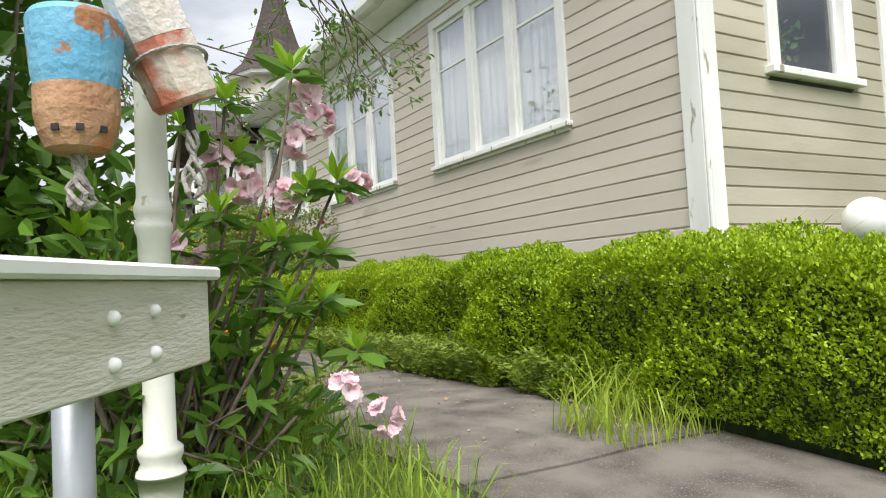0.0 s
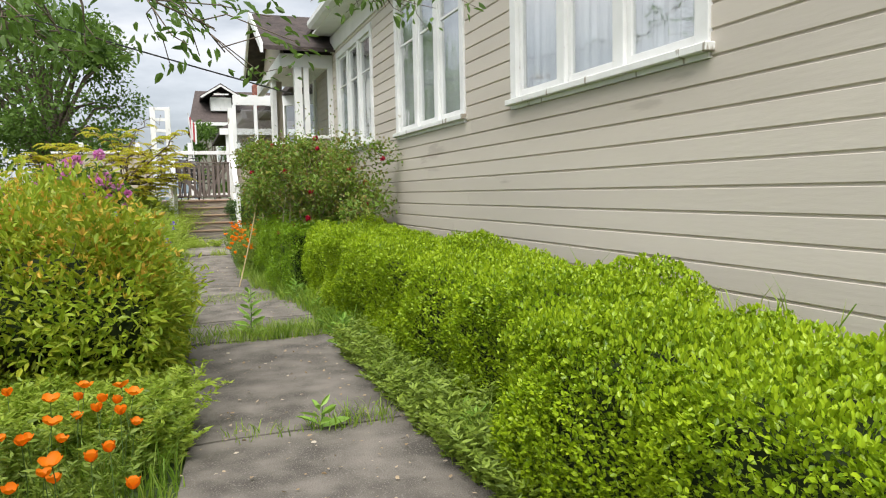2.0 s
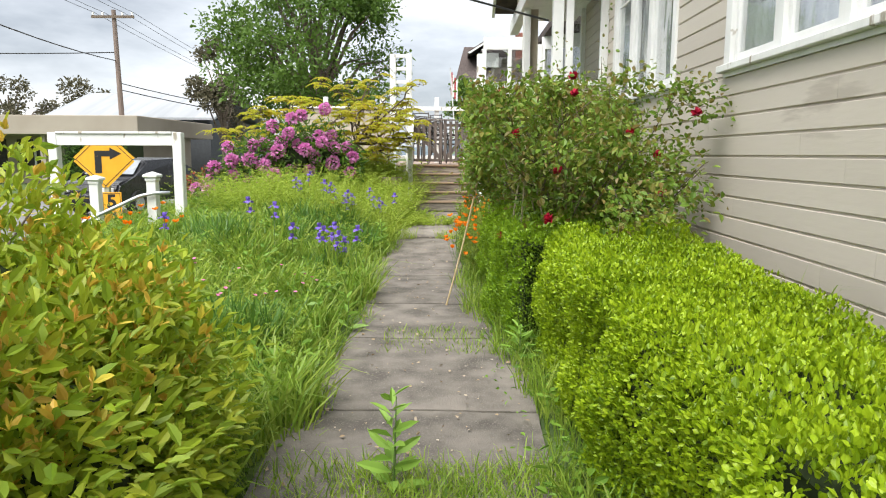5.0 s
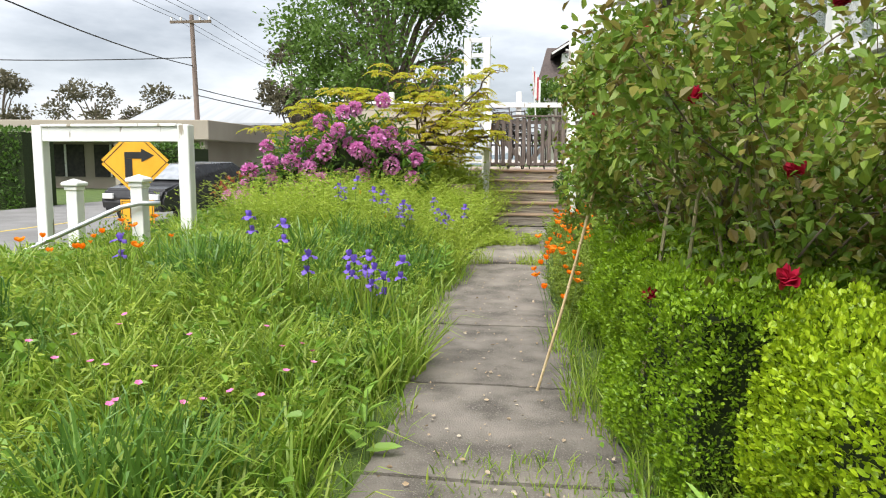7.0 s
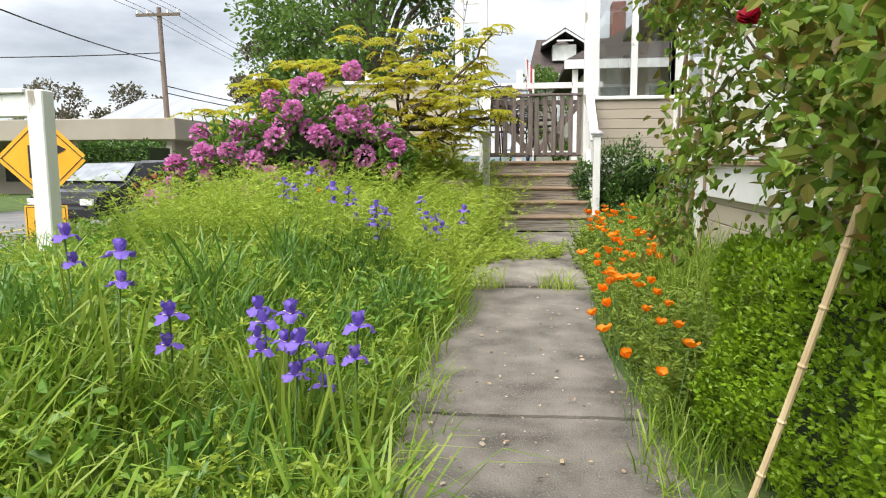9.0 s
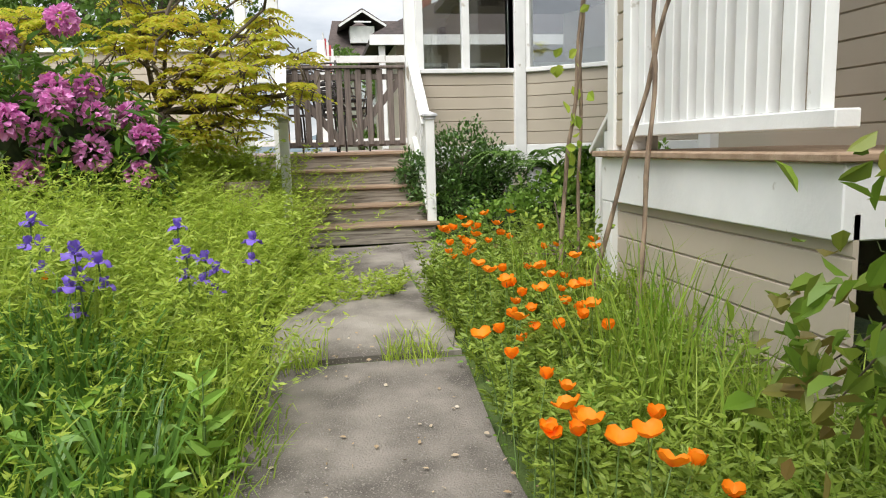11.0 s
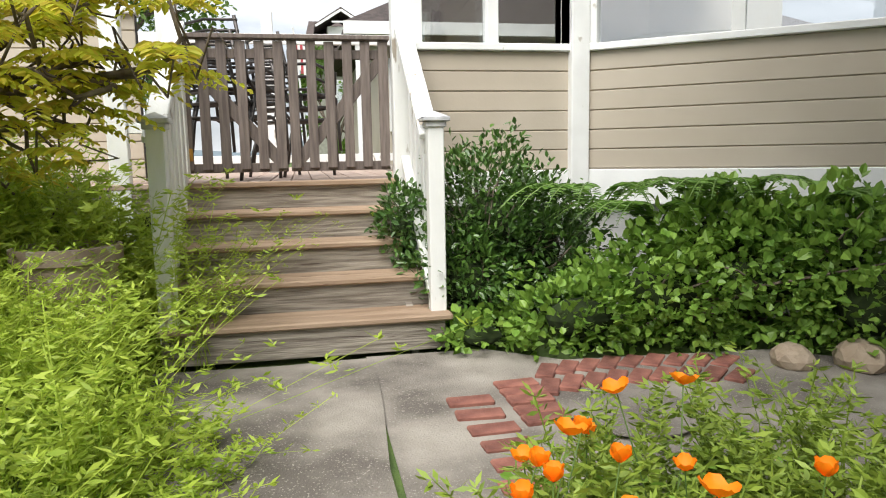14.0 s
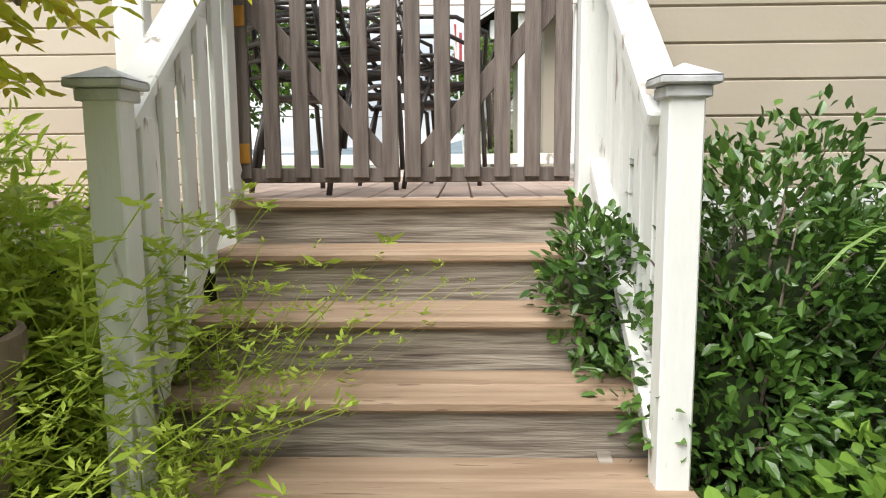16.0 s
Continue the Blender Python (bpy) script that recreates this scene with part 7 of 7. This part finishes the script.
# car
def car(x, y, rot):
    t = thing("parked_car", "dark grey parked car with a silvery windscreen", "car")
    mm = Matrix.Translation((x, y, -0.25)) @ Matrix.Rotation(rot, 4, "Z")
    bm = bmesh.new()
    prof = [(-2.1, 0.35), (-2.15, 0.6), (-2.0, 0.85), (-1.3, 0.95), (-0.7, 1.4), (0.8, 1.45), (1.7, 1.0), (2.1, 0.9), (2.15, 0.5), (2.1, 0.3)]
    sides = [[bm.verts.new((px, w * (0.86 if pz > 1.1 else 1.0), pz)) for px, pz in prof] for w in (-0.85, 0.85)]
    n = len(prof)
    for k in range(n):
        bm.faces.new((sides[0][k], sides[0][(k + 1) % n], sides[1][(k + 1) % n], sides[1][k]))
    bm.faces.new(sides[0]); bm.faces.new(sides[1][::-1])
    bmesh.ops.bevel(bm, geom=bm.edges[:], offset=0.06, segments=2, affect="EDGES")
    bmesh.ops.transform(bm, matrix=mm, verts=bm.verts[:])
    part("body", bm, mat("dark car paint", (0.02, 0.02, 0.022), (0.03, 0.03, 0.032), rough=0.2, bump=0), t, smooth=False)
    GL = mat("car glass", (0.25, 0.27, 0.29), (0.35, 0.37, 0.4), rough=0.08, bump=0)
    for a, b in (((-1.22, 1.03), (-0.76, 1.37)), ((1.62, 1.06), (0.86, 1.43))):
        bm = bmesh.new()
        v = [bm.verts.new(mm @ Vector((px + (-0.02 if px < 0 else 0.02), w, pz + 0.02))) for (px, pz), w in ((a, -0.7), (a, 0.7), (b, 0.62), (b, -0.62))]
        f = bm.faces.new(v)
        r = bmesh.ops.extrude_face_region(bm, geom=[f])
        for q in r["geom"]:
            if isinstance(q, bmesh.types.BMVert):
                q.co.z += 0.012
        part("windscreen", bm, GL, t)
    for wx in (-1.3, 1.35):
        for wy in (-0.8, 0.8):
            bm = bmesh.new()
            lathe(bm, [(0.2, -0.1), (0.31, -0.1), (0.33, 0), (0.31, 0.1), (0.2, 0.1)], 18, (0, 0, 0), mm @ Matrix.Translation((wx, wy, 0.33)) @ Matrix.Rotation(math.pi / 2, 4, "X"))
            wh = part("wheel", bm, BLACK, t)
            bm = bmesh.new()
            lathe(bm, [(0.19, -0.105), (0.19, 0.105)], 14, (0, 0, 0), mm @ Matrix.Translation((wx, wy, 0.33)) @ Matrix.Rotation(math.pi / 2, 4, "X"))
            part("rim", bm, STEEL, wh)
    for wy in (-0.62, 0.62):
        part("headlight", one_box(-2.17, -2.1, wy - 0.14, wy + 0.14, 0.62, 0.74, bevel=0.01, m=mm), WHITE, t)
car(-6.7, 24.2, radians(80))

# far hedge, shops, pole, hills
far_hedge = thing("street_hedge", "dark green clipped conifer hedge across the street", "hedge", "", "stuff")
rr = np.random.default_rng(12)
for x0, x1, y0, y1, top in ((-22.5, -13.6, 27.0, 28.5, 2.15), (-12.6, -10.2, 31.0, 32.4, 1.75), (-40, -24, 30.0, 31.5, 1.6)):
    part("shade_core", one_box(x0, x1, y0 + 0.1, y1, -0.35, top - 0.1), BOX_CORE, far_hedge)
    n = int(900 * (x1 - x0))
    f = rr.random(n)
    p = np.stack([rr.uniform(x0, x1, n), np.where(f < 0.7, y0, y0 + (f - 0.7) / 0.3 * (y1 - y0)), np.where(f < 0.7, rr.uniform(-0.3, top, n), top)], 1) + rr.normal(size=(n, 3)) * 0.04
    leaves("leaf_mass", p, rr.normal(size=(n, 3)) + np.array([0, -0.6, 0.4]), rr.uniform(0.08, 0.16, n), DARKLEAF, far_hedge, width=0.5)
CREAM = mat("cream stucco", (0.34, 0.295, 0.235), (0.39, 0.345, 0.28), scale=0.6, rough=0.9, bump=0.1)
METROOF = mat("pale metal roof", (0.32, 0.335, 0.35), (0.40, 0.415, 0.43), scale=0.5, rough=0.5, bump=0.05, stretch=(4, 0.1, 1))
shop = thing("shop_building", "low cream shop with a flat canopy across the street", "building")
part("wall", one_box(-44, -15.0, 42, 50, -0.4, 2.5), CREAM, shop)
part("canopy", one_box(-44.5, -13.6, 39.5, 50.2, 2.2, 3.15, bevel=0.03), CREAM, shop)
for k in range(9):
    w = part("window", one_box(-18.6 - 2.6 * k, -16.6 - 2.6 * k, 41.93, 41.99, 0.3, 2.0), DARK, shop)
    part("frame", one_box(-17.68 - 2.6 * k, -17.58 - 2.6 * k, 41.88, 41.925, 0.3, 2.0), WHITE, w)
for k in range(6):
    part("column", one_box(-14.2 - 4.5 * k, -13.95 - 4.5 * k, 39.8, 40.05, -0.4, 2.199), CREAM, shop)
barn = thing("metal_roof_hall", "hall with a pale ribbed metal roof behind the shop", "building")
part("wall", one_box(-25, -14.4, 52, 64, -0.4, 3.6), mat("dark grey cladding", (0.06, 0.065, 0.07), rough=0.8), barn)
bm = bmesh.new()
v = [bm.verts.new(p) for p in ((-25.5, 51.5, 3.5), (-13.9, 51.5, 3.5), (-13.9, 58, 5.6), (-25.5, 58, 5.6), (-25.5, 64.5, 3.5), (-13.9, 64.5, 3.5))]
bm.faces.new((v[0], v[1], v[2], v[3])); bm.faces.new((v[3], v[2], v[5], v[4]))
r = bmesh.ops.extrude_face_region(bm, geom=bm.faces[:])
for q in r["geom"]:
    if isinstance(q, bmesh.types.BMVert):
        q.co.z += 0.15
part("roof", bm, METROOF, barn, "pale metal roof")

pole = thing("utility_pole", "brown wooden utility pole with a crossarm", "pole")
PXX, PYY = -18.8, 48.5
bm = bmesh.new()
tube(bm, [(PXX + 0.25, PYY, -0.5), (PXX, PYY, 9.9)], [0.19, 0.13], 10)
part("shaft", bm, mat("pole wood", (0.16, 0.12, 0.10), (0.24, 0.19, 0.16), scale=8, rough=0.9, stretch=(4, 4, 0.3)), pole)
part("crossarm", one_box(PXX - 1.3, PXX + 1.3, PYY - 0.2, PYY - 0.08, 9.4, 9.55), BARK, pole)
for dx in (-1.2, -0.6, 0.6, 1.2):
    part("insulator", one_box(PXX + dx - 0.05, PXX + dx + 0.05, PYY - 0.19, PYY - 0.09, 9.551, 9.75, bevel=0.01), WHITE, pole)


def wire(a, b, sag, r=0.014, label="thin dark overhead cable"):
    t = thing("overhead_cable", label, "cable", "overhead cables")
    bm = bmesh.new()
    A, B = Vector(a), Vector(b)
    tube(bm, [A.lerp(B, f) - Vector((0, 0, 4 * sag * f * (1 - f))) for f in np.linspace(0, 1, 18)], r, 5)
    part("line", bm, BLACK, t)


for dx in (-1.2, -0.6, 0.6, 1.2):
    wire((PXX + dx, PYY, 9.76), (-13.5 + dx, 4, 12.6), 1.2)
    wire((PXX + dx, PYY, 9.76), (-20 + dx, 130, 9.5), 1.5)
wire((PXX, PYY, 7.4), (-60, 40, 9.0), 1.0, 0.03)
wire((PXX, PYY, 6.9), (-13, 4, 9.5), 1.3, 0.03)
wire((PXX, PYY, 5.6), (-4, 80, 6.0), 1.2, 0.03)
wire((PXX, PYY, 5.2), (0, 75, 5.0), 1.2, 0.03)
wire((3.12, 13.7, 2.95), (-6, 12.4, 5.3), 0.08, 0.013, "pale service cable running to the porch corner")
hill = grid_sheet("backdrop_hills", np.linspace(-400, 300, 40), np.linspace(330, 520, 6), lambda x, y: (y - 330) / 190 * (13 + 7 * np.sin(x / 55) + 3 * np.sin(x / 17)) - 1, mat("hazy blue-green hill", (0.10, 0.14, 0.16), (0.15, 0.19, 0.21), scale=0.05, rough=1.0, bump=0))
tagged(hill, "hazy wooded hills on the horizon", "hills", "", "structure")
# red flowers and scattered shrubs along the street edge
bush("red_azalea", "small red flowering azalea near the street", "shrub", [(-2.55, 17.6, 0.75, 0.3, 0.3, 0.28)], 420, (0.04, 0.07), leaf_mat("red petal", [(0.5, 0.02, 0.03), (0.65, 0.05, 0.06), (0.08, 0.14, 0.02)]), 0.7, 81)
bush("roadside_shrub", "loose green shrub by the street edge", "shrub", [(-3.0, 15.8, 0.15, 0.7, 0.9, 0.4), (-2.6, 17.2, 0.2, 0.6, 0.7, 0.4)], 2200, (0.03, 0.06), ROSELEAF, 0.5, 82, None, 20, 0.4, 0.3)
bush("planter_plants", "dark greenery beneath the yellow shrub", "shrub", [(-0.3, 19.0, 0.75, 1.1, 0.5, 0.6), (0.55, 19.2, 0.75, 0.4, 0.4, 0.6)], 3600, (0.04, 0.09), LIME, 0.3, 83, None, 20, 0.5, 0.3, core=0.4)

planter = thing("plant_pot", "weathered clay pot standing among the weeds", "plant pot")
bm = bmesh.new()
zp = gzf(0.75, 18.6)
lathe(bm, [(0.14, zp - 0.02), (0.19, 0.62), (0.215, 0.84), (0.235, 0.85), (0.235, 0.915), (0.215, 0.92), (0.205, 0.86), (0.06, 0.85)], 24, (0.76, 18.62, 0))
part("pot_body", bm, mat("weathered clay", (0.22, 0.16, 0.12), (0.36, 0.28, 0.22), scale=7, rough=0.9, bump=0.4, spots=(0.42, 0.38, 0.32), spot_cut=0.6), planter, smooth=False)
bm = bmesh.new()
lathe(bm, [(0.2, 0.865), (0.2, 0.875)], 20, (0.76, 18.62, 0))
part("soil", bm, SOIL, planter)

# ---------- forecourt at the steps ----------
bm = bmesh.new()
pts = [(2.12, 15.6), (2.12, 18.76), (2.75, 18.75), (3.1, 18.45), (4.2, 18.35), (5.2, 17.6), (5.2, 16.8), (3.2, 16.9), (2.5, 17.2)]
top = [bm.verts.new((x, y, gzf(1.8, min(y, 18.7)) + 0.008)) for x, y in pts]
f = bm.faces.new(top)
r = bmesh.ops.extrude_face_region(bm, geom=[f])
for q in r["geom"]:
    if isinstance(q, bmesh.types.BMVert):
        q.co.z -= 0.08
structure("forecourt", bm, CONCRETE_PALE, "pale worn concrete before the steps", "pavement")
bm = bmesh.new()
lathe(bm, [(0.27, 0.0), (0.27, 0.006)], 28, (3.12, 17.72, gzf(1.8, 17.7) + 0.01))
tagged(mesh_ob("round_cover", bm, CONCRETE), "dark round concrete cover set in the ground", "cover")
brick_path = thing("brick_edging", "worn red brick edging curving past the steps", "brick edging", "", "structure")
bricks = []
for k in range(6):
    bricks.append((2.52 + 0.02 * math.sin(k), 17.25 + 0.15 * k, 0.0))
for k in range(5):
    bricks.append((2.76, 17.75 + 0.105 * k, 0.05))
for row in range(2):
    for k in range(9):
        bricks.append((2.9 + 0.115 * k + 0.06 * row, 18.14 + 0.21 * row - 0.018 * (k - 3) ** 2 * 0.25, 1.1 - 0.05 * k))
bme = None
for x, y, a in bricks:
    if bme is None:
        bm = one_box(-0.1, 0.1, -0.045, 0.045, -0.05, 0.012, bevel=0.006)
        bb = part("brick", bm, BRICK, brick_path)
        bme = bb.data
    else:
        bb = new("brick", bme)
        bb.parent = brick_path
    bb.matrix_basis = Matrix.Translation((x, y, gzf(1.8, min(y, 18.7)) + 0.001 + random.uniform(-0.003, 0.003))) @ Matrix.Rotation(a + random.uniform(-0.06, 0.06), 4, "Z")
for x, y, s in ((4.15, 18.1, 0.11), (4.45, 18.0, 0.13), (4.8, 17.8, 0.1)):
    bm = bmesh.new()
    bmesh.ops.create_icosphere(bm, subdivisions=2, radius=s)
    for v in bm.verts:
        v.co = v.co * (1 + 0.2 * noise.noise(v.co * 9 + Vector((x, y, 0))))
        v.co.z *= 0.7
    st2 = mesh_ob("stone", bm, mat("tan fieldstone", (0.3, 0.23, 0.16), (0.42, 0.34, 0.25), rough=0.9, bump=0.6), smooth=False)
    st2.location = (x, y, gzf(1.8, 18) + s * 0.4)
    tagged(st2, "rough tan fieldstone at the bed edge", "stone", "edge stones")
